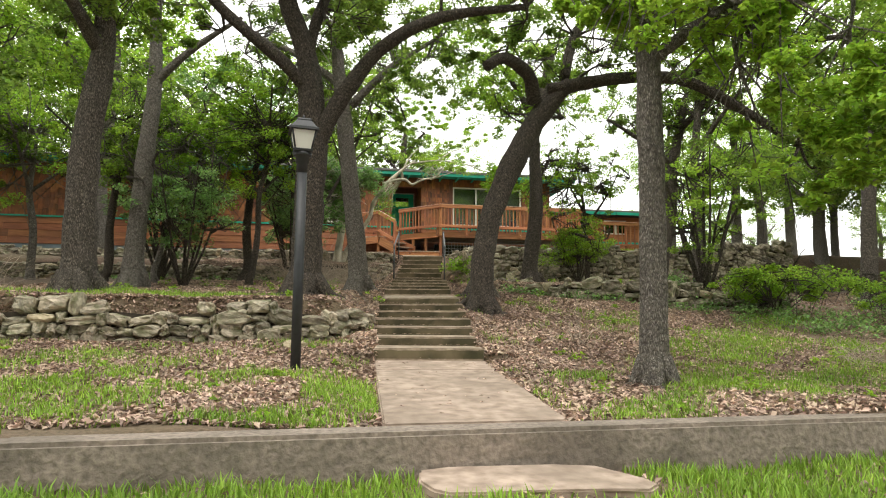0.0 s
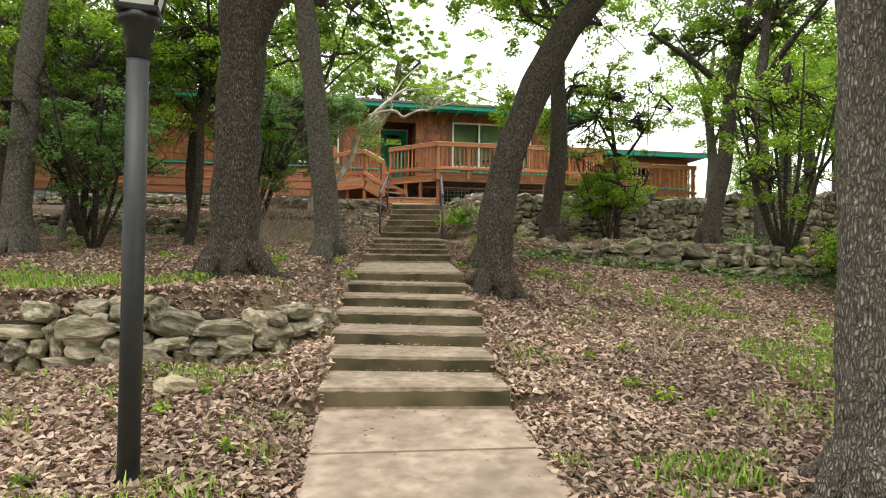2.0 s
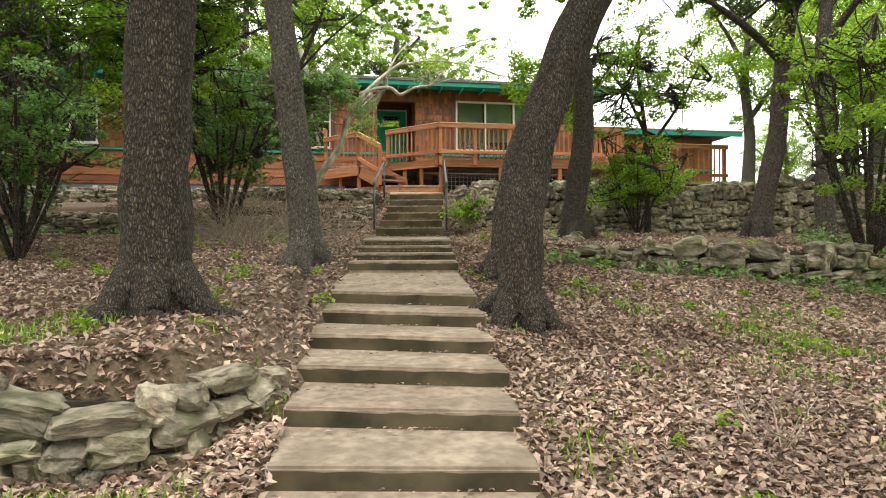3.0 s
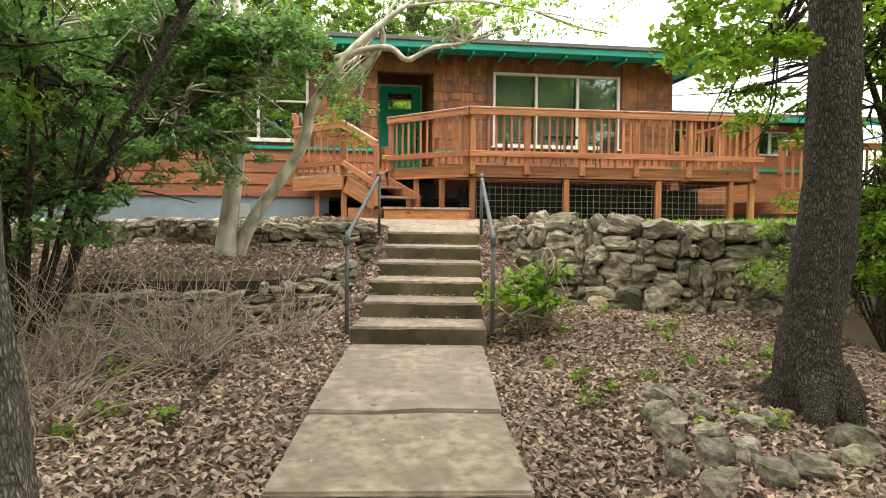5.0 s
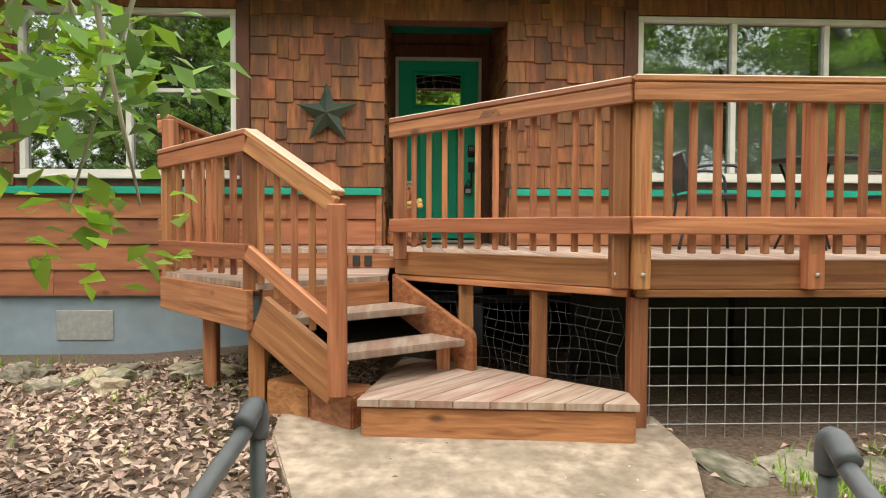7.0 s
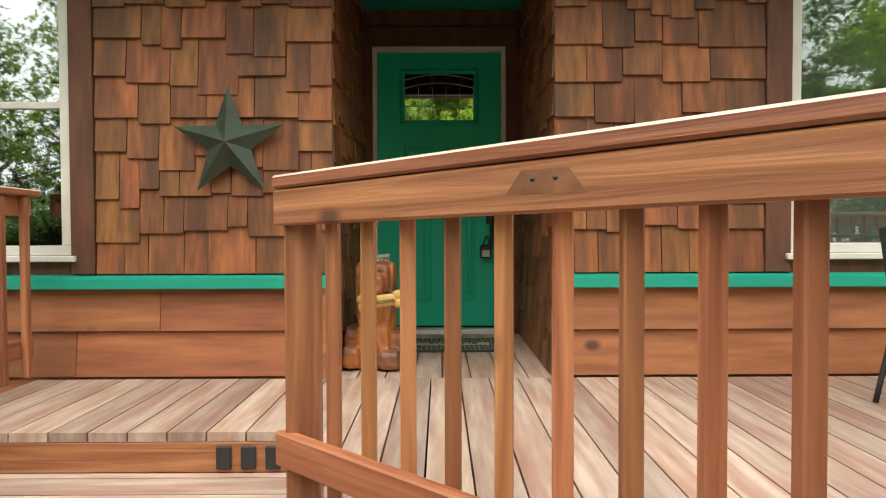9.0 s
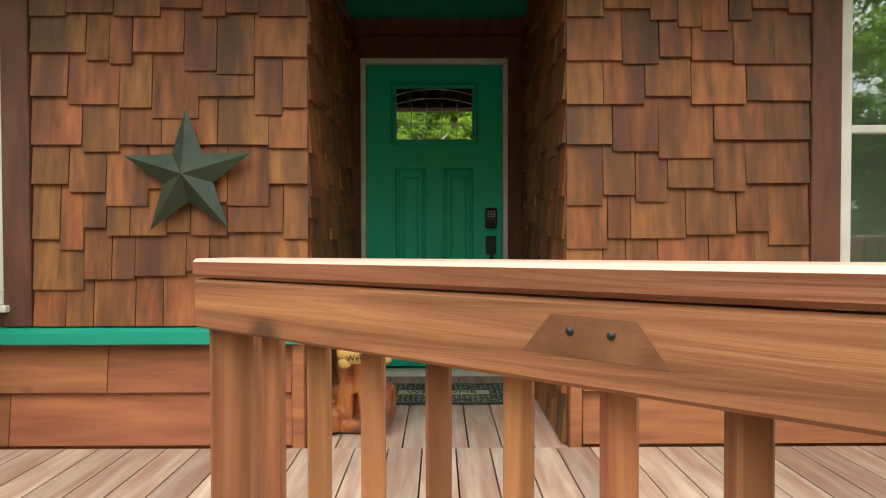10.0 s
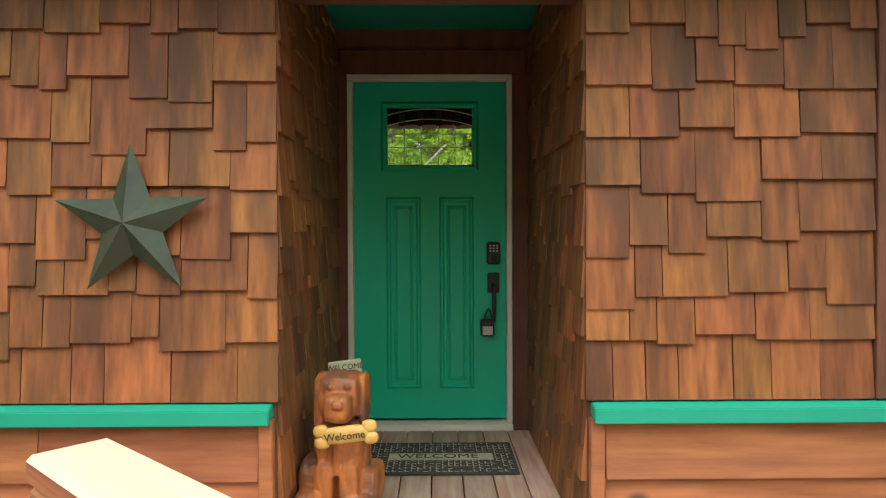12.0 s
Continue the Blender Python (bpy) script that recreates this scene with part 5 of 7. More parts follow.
# forked oak behind the lower wall
tp, tr = flare(1.0, 18.35, 2.76, 0.22, [(1.0, 18.35, 3.3), (1.02, 18.4, 4.3), (1.03, 18.4, 5.2), (0.9, 18.4, 6.4), (0.5, 18.4, 7.6), (0.2, 18.2, 9.0)], [0.225, 0.215, 0.22, 0.16, 0.13, 0.09])
tree("oak_tree", "large forked live oak with dark furrowed bark", (1.0, 18.35, 2.76), (tp, tr),
     [([(1.03, 18.4, 4.9), (1.35, 18.3, 5.6), (2.0, 18.1, 6.5), (2.9, 17.9, 7.0), (4.2, 17.7, 7.2)], [0.15, 0.13, 0.11, 0.09, 0.05]),
      ([(0.95, 18.4, 5.9), (0.5, 18.2, 6.3), (-0.3, 18.0, 6.9), (-1.2, 17.6, 7.8)], [0.11, 0.10, 0.08, 0.05]),
      ([(0.9, 18.4, 6.4), (1.1, 18.5, 7.3), (1.6, 18.6, 8.6)], [0.1, 0.08, 0.05])],
     crown_over(R, (1.8, 18.0, 7.9), (3.2, 2.6, 1.0), 34, 460) + crown_over(R, (-1.4, 17.8, 7.2), (1.8, 1.6, 1.1), 16, 420), M["dark_bark"], M["leaf_oak"], 0.085, 2, group="oak trees")
# grey oak beside the middle landing
tp, tr = flare(1.88, 21.45, 3.0, 0.17, [(1.86, 21.45, 3.5), (1.74, 21.5, 4.6), (1.6, 21.5, 5.8), (1.45, 21.5, 7.0), (1.25, 21.6, 8.6)], [0.19, 0.17, 0.16, 0.145, 0.10])
tree("oak_tree", "grey-barked oak leaning slightly beside the landing", (1.88, 21.45, 3.0), (tp, tr),
     [([(1.65, 21.5, 6.8), (2.4, 21.4, 7.6), (3.3, 21.2, 8.2)], [0.09, 0.07, 0.04]), ([(1.6, 21.5, 7.1), (0.6, 21.6, 7.8), (-0.4, 21.8, 8.3)], [0.09, 0.07, 0.04])],
     crown_over(R, (1.7, 22.3, 8.2), (3.0, 2.4, 1.7), 62, 280), M["grey_bark"], M["leaf_oak"], 0.085, 3, group="oak trees")
# leaning oak beside the lower steps
tp, tr = flare(3.72, 18.75, 2.50, 0.17, [(3.73, 18.75, 3.0), (3.84, 18.85, 3.8), (4.13, 18.95, 4.7), (4.53, 19.05, 5.5), (4.93, 19.1, 6.1), (5.4, 19.1, 6.6)], [0.185, 0.175, 0.18, 0.18, 0.17, 0.13])
tree("oak_tree", "leaning live oak with furrowed bark beside the lower steps", (3.72, 18.75, 2.5), (tp, tr),
     [([(4.75, 19.1, 6.2), (4.6, 18.9, 6.6), (4.1, 18.6, 6.75), (3.75, 18.5, 6.55)], [0.13, 0.12, 0.1, 0.09]),
      ([(5.0, 19.1, 6.45), (6.0, 18.8, 6.6), (7.0, 18.3, 6.5), (8.0, 18.0, 5.9), (8.8, 17.8, 5.3)], [0.12, 0.11, 0.10, 0.08, 0.05]),
      ([(7.0, 18.3, 6.5), (8.2, 17.8, 6.9), (9.6, 17.2, 7.0)], [0.08, 0.06, 0.04]),
      ([(5.3, 19.1, 6.7), (5.6, 19.3, 7.6), (6.2, 19.4, 8.6)], [0.1, 0.08, 0.05])],
     crown_over(R, (5.6, 18.6, 7.8), (3.0, 2.4, 1.0), 34, 460) + crown_over(R, (8.0, 17.6, 7.0), (1.8, 1.4, 0.7), 12, 400) + crown_over(R, (8.6, 17.2, 5.2), (1.2, 1.0, 0.7), 8, 350), M["dark_bark"], M["leaf_oak"], 0.085, 4, group="oak trees")
# its neighbour beside the middle steps
tp, tr = flare(4.1, 20.45, 2.88, 0.17, [(4.1, 20.45, 3.3), (4.23, 20.5, 4.1), (4.56, 20.6, 4.9), (4.98, 20.7, 5.7), (5.42, 20.8, 6.6), (5.7, 20.9, 8.0)], [0.19, 0.17, 0.165, 0.15, 0.13, 0.08])
tree("oak_tree", "leaning oak with rough grey bark beside the middle steps", (4.1, 20.45, 2.88), (tp, tr),
     [([(4.98, 20.7, 5.7), (5.3, 21.0, 6.4), (5.9, 21.4, 6.8)], [0.06, 0.05, 0.03])],
     crown_over(R, (4.6, 21.9, 8.0), (2.4, 1.8, 1.4), 32, 250) + crown_over(np.random.default_rng(52), (5.0, 21.0, 6.9), (1.3, 0.7, 0.5), 8, 200, (0.5, 0.5, 0.3)) + crown_over(R, (5.35, 23.1, 5.65), (0.45, 0.4, 0.55), 9, 170, (0.35, 0.35, 0.25)), M["bark"], M["leaf_light"], 0.08, 5, group="oak trees")


def plain_tree(label, x, y, z, r, lean, top, bark, leaf, seed, n=16, each=380, spread=(1.9, 1.9, 1.0), size=0.085, forks=2):
    rng = np.random.default_rng(seed)
    h = top - z
    lx, ly = lean
    pts = [(x + lx * f + 0.06 * math.sin(f * 9 + seed), y + ly * f, z + h * f) for f in (0.1, 0.35, 0.6, 0.8, 1.0)]
    tp, tr = flare(x, y, z, r, pts, [r * k for k in (1.0, 0.9, 0.75, 0.6, 0.35)])
    limbs = []
    for k in range(forks):
        a = seed * 1.7 + k * 2.4
        s = Vector(pts[2 + k % 2])
        limbs.append(([s, s + Vector((math.cos(a) * 0.7, math.sin(a) * 0.7, 0.6)), s + Vector((math.cos(a) * 1.7, math.sin(a) * 1.7, 1.2))], [r * 0.5, r * 0.38, r * 0.2]))
    cl = crown_over(rng, (x + lx, y + ly, top), spread, n, each)
    return tree("oak_tree", label, (x, y, z), (tp, tr), limbs, cl, bark, leaf, size, seed, group="oak trees")


plain_tree("stout dark oak behind the lower wall", -1.93, 17.9, 2.72, 0.205, (0.03, 0.2), 8.3, M["bark"], M["leaf_light"], 21, 26, 300, (1.7, 1.4, 2.2))
plain_tree("slim pale-barked oak above the lower wall", -2.2, 21.2, 3.0, 0.175, (0.12, 0.2), 9.6, M["grey_bark"], M["leaf_oak"], 22, 14, 300)
plain_tree("dark oak growing at the stacked stone wall", 5.97, 23.2, 3.28, 0.185, (0.3, 0.3), 8.4, M["dark_bark"], M["leaf_light"], 23, 22, 300, (2.0, 1.6, 1.2))
plain_tree("crooked dark oak on the terrace", 9.3, 23.4, 3.4, 0.17, (1.0, 0.2), 8.4, M["dark_bark"], M["leaf_oak"], 24, 34, 320, (2.2, 1.8, 1.4))
HB = np.random.default_rng(53)
tree("oak_tree", "airy young oak between the stone walls", (8.1, 25.0, 3.5), ([(8.1, 25.0, 3.3), (8.1, 25.0, 4.2), (8.0, 24.9, 5.4), (7.8, 24.8, 6.6)], [0.07, 0.06, 0.05, 0.025]),
     [([(8.0, 24.9, 5.4), (7.5, 24.7, 6.1), (6.9, 24.5, 6.7)], [0.035, 0.025, 0.012]), ([(8.05, 24.95, 5.0), (8.6, 24.7, 5.9), (8.9, 24.5, 6.6)], [0.035, 0.025, 0.012])],
     crown_over(HB, (7.7, 24.7, 6.3), (1.5, 0.9, 1.2), 46, 150, (0.55, 0.55, 0.35)), M["dark_bark"], M["leaf_light"], 0.08, 54, group="oak trees")
plain_tree("slim grey oak on the slope", 9.9, 22.7, 3.1, 0.14, (0.3, 0.2), 8.6, M["bark"], M["leaf_light"], 25, 14)
plain_tree("slim oak among the shrubs", -0.7, 24.2, 3.3, 0.10, (0.2, 0.2), 7.4, M["dark_bark"], M["leaf_dark"], 26, 16, 420, (1.5, 1.3, 1.5))
plain_tree("dark oak at the side of the slope", -4.6, 19.5, 2.9, 0.2, (-0.5, 0.3), 8.4, M["bark"], M["leaf_light"], 27, 22, 300, (2.2, 1.8, 2.0))
plain_tree("oak beyond the slope", 12.5, 20.5, 2.9, 0.16, (0.4, 0.1), 8.2, M["bark"], M["leaf_light"], 28, 22, 240, (2.2, 1.8, 1.8))
plain_tree("oak near the lawn", 8.6, 12.6, 1.75, 0.16, (-0.3, 0.2), 7.2, M["grey_bark"], M["leaf_light"], 29, 18, 190, (1.9, 1.6, 1.5))

plain_tree("light-leaved young oak in front of the long wall", -0.4, 22.9, 3.15, 0.07, (0.3, 0.3), 6.6, M["dark_bark"], M["leaf_light"], 31, 44, 300, (1.3, 0.9, 1.7), 0.075, 3)
plain_tree("young oak with airy leaves on the slope", -3.4, 23.2, 3.2, 0.09, (0.2, 0.2), 6.8, M["dark_bark"], M["leaf_oak"], 32, 24, 320, (1.6, 1.2, 1.7), 0.08, 3)
plain_tree("oak with airy high crown above the wall", 0.3, 25.1, 3.4, 0.05, (2.0, 0.0), 8.2, M["dark_bark"], M["leaf_light"], 33, 22, 190, (2.1, 1.3, 1.3), 0.075, 3)
plain_tree("young leafy oak below the long wall", -2.3, 22.9, 3.15, 0.06, (0.2, 0.1), 6.1, M["grey_bark"], M["leaf_light"], 36, 36, 240, (1.2, 0.9, 1.2), 0.075, 3)
plain_tree("slender oak with low light crown", -4.9, 23.4, 3.2, 0.08, (-0.2, 0.1), 6.4, M["grey_bark"], M["leaf_light"], 37, 30, 240, (1.7, 0.9, 1.6), 0.08, 3)
plain_tree("slender oak with low green crown", -6.9, 22.6, 3.1, 0.08, (0.1, 0.1), 6.2, M["grey_bark"], M["leaf_oak"], 38, 26, 240, (1.5, 0.9, 1.6), 0.08, 3)
plain_tree("tall oak behind the house", -2.0, 41.5, 4.6, 0.3, (0.5, 0.2), 13.5, M["dark_bark"], M["leaf_oak"], 34, 70, 420, (6.5, 2.2, 4.0), 0.13, 3)
plain_tree("tall airy oak behind the entrance", 4.5, 42.5, 4.6, 0.3, (0.5, 0.2), 13.0, M["dark_bark"], M["leaf_light"], 35, 60, 380, (5.0, 2.0, 3.8), 0.12, 3)
plain_tree("broad leafy oak close behind the roof", 4.0, 40.6, 4.6, 0.25, (0.3, 0.1), 10.4, M["dark_bark"], M["leaf_oak"], 39, 60, 330, (5.2, 1.2, 1.7), 0.1, 3)

# twin-stemmed crape myrtle by the house with its arching limb
RM = np.random.default_rng(15)
tree("crape_myrtle", "twin-stemmed smooth-barked tree arching towards the roof", (1.5, 27.28, 4.0),
     ([(1.43, 27.25, 3.8), (1.46, 27.25, 4.3), (1.54, 27.25, 5.0), (1.63, 27.25, 5.7), (1.66, 27.3, 6.6), (1.5, 27.3, 7.4)], [0.15, 0.115, 0.10, 0.09, 0.07, 0.05]),
     [([(1.55, 27.3, 4.0), (1.68, 27.3, 4.4), (1.95, 27.3, 4.86), (2.14, 27.32, 5.13), (2.36, 27.27, 5.5), (2.45, 27.3, 5.9), (2.66, 27.32, 6.25), (2.88, 27.3, 6.58), (3.27, 27.35, 6.95), (3.7, 27.4, 7.3)], [0.095, 0.082, 0.07, 0.072, 0.062, 0.066, 0.054, 0.05, 0.04, 0.025]),
      ([(2.72, 27.3, 6.5), (3.05, 27.3, 6.62), (3.38, 27.3, 6.66), (3.58, 27.3, 6.53), (3.75, 27.3, 6.6), (3.95, 27.3, 6.7), (4.3, 27.35, 6.78), (4.9, 27.4, 7.0)], [0.045, 0.04, 0.036, 0.034, 0.03, 0.026, 0.02, 0.008]),
      ([(1.54, 27.25, 5.0), (1.1, 27.1, 5.7), (0.7, 26.9, 6.5)], [0.045, 0.035, 0.015]),
      ([(1.64, 27.25, 6.2), (1.2, 27.2, 6.8), (0.5, 27.1, 7.3)], [0.045, 0.035, 0.015])],
     crown_over(RM, (0.8, 26.7, 6.2), (1.4, 0.5, 0.95), 60, 190, (0.5, 0.35, 0.3)) + crown_over(RM, (1.7, 26.8, 6.2), (0.7, 0.3, 0.6), 22, 170, (0.35, 0.3, 0.25)) + crown_over(RM, (0.3, 26.4, 5.3), (0.9, 0.4, 0.75), 26, 170, (0.42, 0.35, 0.28)) + crown_over(RM, (2.1, 27.0, 6.45), (0.6, 0.3, 0.4), 16, 200, (0.35, 0.3, 0.25)) + crown_over(RM, (1.4, 26.6, 5.3), (0.5, 0.3, 0.5), 9, 130, (0.35, 0.3, 0.25)) + crown_over(RM, (2.75, 27.5, 6.15), (0.2, 0.2, 0.3), 4, 110, (0.25, 0.25, 0.2)) + crown_over(RM, (4.3, 27.4, 6.95), (0.5, 0.2, 0.1), 4, 50, (0.3, 0.2, 0.1)),
     M["pale_bark"], M["leaf_dark"], 0.08, 7)
sprout = np.random.default_rng(91)
V, total = leaf_arrays(sprout, [(2.72, 27.85, 5.95), (2.85, 27.8, 6.1), (2.6, 27.8, 5.8), (2.95, 27.7, 6.0), (2.7, 27.8, 6.3), (3.0, 27.7, 5.6)], [(0.22, 0.2, 0.16)] * 6, [46] * 6, 0.07)
myrtle = bpy.data.objects["crape_myrtle"]
tagged(part("crown", quick_mesh("crown", V, total, 4, LEAF_FACES, M["leaf_light"]), myrtle, None, "spray of light green young leaves"), kind="stuff")
RS = np.random.default_rng(92)
CL = crown_over(RS, (4.9, 27.6, 7.55), (2.0, 0.5, 0.45), 30, 70, (0.34, 0.3, 0.16)) + crown_over(RS, (5.4, 27.5, 7.05), (1.1, 0.2, 0.06), 9, 26, (0.2, 0.15, 0.08))
V, total = leaf_arrays(RS, [c for c, q, n in CL], [q for c, q, n in CL], [n for c, q, n in CL], 0.06)
tagged(part("crown", quick_mesh("crown", V, total, 4, LEAF_FACES, M["leaf_light"]), myrtle, None, "airy yellow-green leaves over the eave"), kind="stuff")
for line in ([(3.6, 27.38, 7.2), (4.4, 27.5, 7.35), (5.3, 27.6, 7.3), (6.5, 27.6, 7.15)], [(4.4, 27.5, 7.35), (4.9, 27.6, 7.7), (5.8, 27.7, 8.0)], [(3.3, 27.35, 6.97), (3.6, 27.5, 7.5), (4.1, 27.6, 8.0)], [(5.3, 27.6, 7.3), (5.8, 27.5, 7.1), (6.2, 27.4, 7.0)]):
    pp, rr = smooth_line(line, [0.024, 0.018, 0.012, 0.005][:len(line)], 4)
    tube("limb", pp, rr, M["pale_bark"], myrtle, "", 6)
pp, rr = smooth_line([(2.2, 27.3, 5.5), (2.4, 27.55, 5.75), (2.7, 27.8, 5.95), (2.85, 27.85, 6.2)], [0.012, 0.01, 0.007, 0.003], 4)
tube("limb", pp, rr, M["pale_bark"], myrtle, "", 6)


# shrubs
def shrub(name, label, x, y, z, r, h, leaf_mat, n, each, leaf, seed, stems=7, bark="dark_bark"):
    rng = np.random.default_rng(seed)
    first = ([(x, y, z - 0.1), (x, y, z + h * 0.3), (x + 0.05, y, z + h * 0.8)], [0.013 * h, 0.010 * h, 0.004 * h])
    limbs = []
    for k in range(stems):
        a = k * 2.4 + seed
        q = rng.uniform(0.4, 0.9)
        limbs.append(([(x, y, z - 0.05), (x + math.cos(a) * r * 0.35, y + math.sin(a) * r * 0.35, z + h * 0.4), (x + math.cos(a) * r * q, y + math.sin(a) * r * q, z + h * rng.uniform(0.7, 1.0))], [0.009 * h, 0.007 * h, 0.003 * h]))
    cl = crown_over(rng, (x, y, z + h * 0.62), (r * 0.8, r * 0.8, h * 0.36), n, each, (r * 0.38, r * 0.38, h * 0.16))
    return tree(name, label, (x, y, z), first, limbs, cl, M[bark], leaf_mat, leaf, seed, "shrub", "shrubs")


shrub("shrub", "dark multi-stemmed holly with open branches", -1.5, 21.9, 3.0, 1.3, 2.9, M["leaf_dark"], 26, 260, 0.07, 41, 9)
shrub("shrub", "dark leafy holly against the stone wall", -2.6, 24.5, 3.3, 1.6, 3.6, M["leaf_dark"], 30, 300, 0.08, 42, 9)
shrub("shrub", "dense dark holly below the window", 0.3, 25.0, 3.4, 1.1, 3.2, M["leaf_dark"], 32, 280, 0.07, 43, 8)
shrub("shrub", "bright green leafy bush above the stone wall", 7.6, 24.4, 3.45, 0.95, 1.7, M["leaf_light"], 26, 300, 0.06, 44, 8)
shrub("shrub", "small bright green bush beside the steps", 4.6, 25.3, 3.47, 0.42, 0.72, M["leaf_light"], 15, 42, 0.1, 45, 7, "twig")
shrub("shrub", "small multi-stemmed tree with light leaves", 8.8, 20.6, 2.85, 1.3, 3.6, M["leaf_light"], 26, 240, 0.07, 46, 9)
shrub("shrub", "low green undergrowth at the foot of the wall", 9.5, 19.5, 2.7, 1.6, 0.8, M["leaf_light"], 30, 260, 0.07, 47, 6)
shrub("shrub", "low green undergrowth on the slope", 12, 18.3, 2.4, 1.9, 1.0, M["leaf_light"], 34, 260, 0.07, 48, 6)
shrub("shrub", "dark shrub beyond the slope", 13.5, 16.5, 2.0, 1.5, 1.3, M["leaf_dark"], 30, 260, 0.08, 49, 6)

# distant woods: three kinds, copied round the place
def far_tree(seed, leaf):
    rng = np.random.default_rng(seed)
    root = thing("far_tree", (0, 0, 0), "leafy tree in the woods round the house", "tree", "woods")
    V, F = [], []
    for pts, rad in [([(0, 0, -0.3), (0.1, 0, 2.5), (-0.1, 0.1, 5), (0.2, 0, 8)], [0.3, 0.24, 0.18, 0.08])] + [([(0, 0, 3 + k), (math.cos(k * 2.1), math.sin(k * 2.1), 4.4 + k), (2 * math.cos(k * 2.1), 2 * math.sin(k * 2.1), 5.3 + k)], [0.14, 0.1, 0.05]) for k in range(4)]:
        p, r = smooth_line(pts, rad, 4)
        v, f = tube_arrays(p, r, 8, 0.15, seed)
        F += [tuple(i + len(V) for i in q) for q in f]
        V += v
    part("trunk", mesh_of("trunk", V, F, M["grey_bark"], True), root)
    cs, ss, ns = [], [], []
    for i in range(105):
        d = rng.normal(size=3)
        d /= np.linalg.norm(d)
        cs.append(np.array((0, 0, 6.0)) + d * np.array((2.7, 2.7, 3.2)) * rng.random() ** 0.4)
        ss.append(np.array((0.6, 0.6, 0.35)) * (0.6 + 0.8 * rng.random()))
        ns.append(120)
    V, total = leaf_arrays(rng, cs, ss, ns, 0.135)
    tagged(part("crown", quick_mesh("crown", V, total, 4, LEAF_FACES, leaf), root), kind="stuff")
    return root


KINDS = [far_tree(61, M["leaf_oak"]), far_tree(62, M["leaf_light"]), far_tree(63, M["leaf_oak"])]
rngw = random.Random(8)
SPOTS = []
for x in range(-26, 36, 4):
    if not 5 < x < 35:
        SPOTS.append((x + rngw.uniform(-1.5, 1.5), rngw.uniform(44, 52)))
for y in range(10, 42, 5):
    SPOTS.append((-14 + rngw.uniform(-3, 2), y + rngw.uniform(-1, 1)))
    if y < 25:
        SPOTS.append((20 + rngw.uniform(-2, 4), y + rngw.uniform(-1, 1)))
for x in (-9, -3, 3.5, 10, 16):
    SPOTS.append((x + rngw.uniform(-1, 1), rngw.uniform(-9, -3)))
SPOTS += [(-7.5, 22.5), (-9, 19), (-5.5, 28.6), (-10, 29), (-6, 13.5), (15.5, 22), (17.5, 17), (16.5, 19.5)]
for i, (x, y) in enumerate(SPOTS):
    k = rngw.uniform(0.9, 1.3) * (1.4 if y > 41 else 1.0)
    m = pose(x, y, float(height(x, y)), 0, 0, rngw.uniform(0, 360)) @ Matrix.Scale(k, 4)
    src = KINDS[i % 3]
    if i < 3:
        src.matrix_basis = m
    else:
        copy_thing(src, m).matrix_basis = m
for x, y, k in ((13, 62, 0.75), (17, 66, 0.85), (21.5, 58, 0.8), (26, 60, 0.9), (10, 70, 0.8), (20.5, 50, 0.62), (22.0, 51.5, 0.66), (23.8, 50, 0.6), (15, 28.5, 0.7), (17, 30, 0.75), (19.5, 31.5, 0.8)):
    m = pose(x, y, float(height(x, y)), 0, 0, x * 40) @ Matrix.Scale(k, 4)
    copy_thing(KINDS[1], m).matrix_basis = m

for x, y, k in ((15, 38, 0.36), (19, 36, 0.42), (23, 38, 0.45), (27, 35, 0.5), (17.5, 27, 0.5), (20, 23, 0.5), (22, 29, 0.55), (24, 20, 0.6), (16.5, 32, 0.33)):
    m = pose(x, y, float(height(x, y)) - 0.6 * k, 0, 0, x * 33) @ Matrix.Scale(k, 4)
    copy_thing(KINDS[int(x) % 3], m).matrix_basis = m
for x, y, k in ((14.8, 24.4, 0.7), (11.9, 27.4, 0.55), (17, 22, 0.9), (15.5, 20.5, 0.8), (18.5, 25, 0.8)):
    m = pose(x, y, float(height(x, y)), 0, 0, x * 57) @ Matrix.Scale(k, 4)
    copy_thing(KINDS[1 if int(x) % 2 else 0], m).matrix_basis = m
for x, y, k in ((-12, -6, 2.5), (-5, -9, 2.8), (1, -6, 2.4), (7, -10, 2.8), (13, -6, 2.5), (19, -8, 2.7), (-16, -12, 3.0), (-8.5, -14, 3.2), (-2, -13, 3.0), (4, -14, 3.2), (10.5, -14, 3.1), (16, -13, 3.0)):
    m = pose(x, y, 1.4, 0, 0, x * 21) @ Matrix.Scale(k, 4)
    copy_thing(KINDS[int(x) % 3], m).matrix_basis = m

# ---- details ----
# carved statue, plain in one mesh
def blob(bm, mid, size, seed, cuts=3, power=3.5, rough=0.06):
    tmp = bmesh.new()
    bmesh.ops.create_cube(tmp, size=1)
    bmesh.ops.subdivide_edges(tmp, edges=tmp.edges[:], cuts=cuts, use_grid_fill=True)
    tmp.verts.index_update()
    made = []
    for q in tmp.verts:
        p = q.co * 2
        l = (abs(p.x) ** power + abs(p.y) ** power + abs(p.z) ** power) ** (1 / power)
        c = p / l * 0.5
        c *= 1 + rough * noise.noise(c * 5 + Vector((seed * 3.1, 0, 0)))
        made.append(bm.verts.new(Vector(mid) + Vector((c.x * size[0], c.y * size[1], c.z * size[2]))))
    for f in tmp.faces:
        bm.faces.new([made[q.index] for q in f.verts])
    tmp.free()


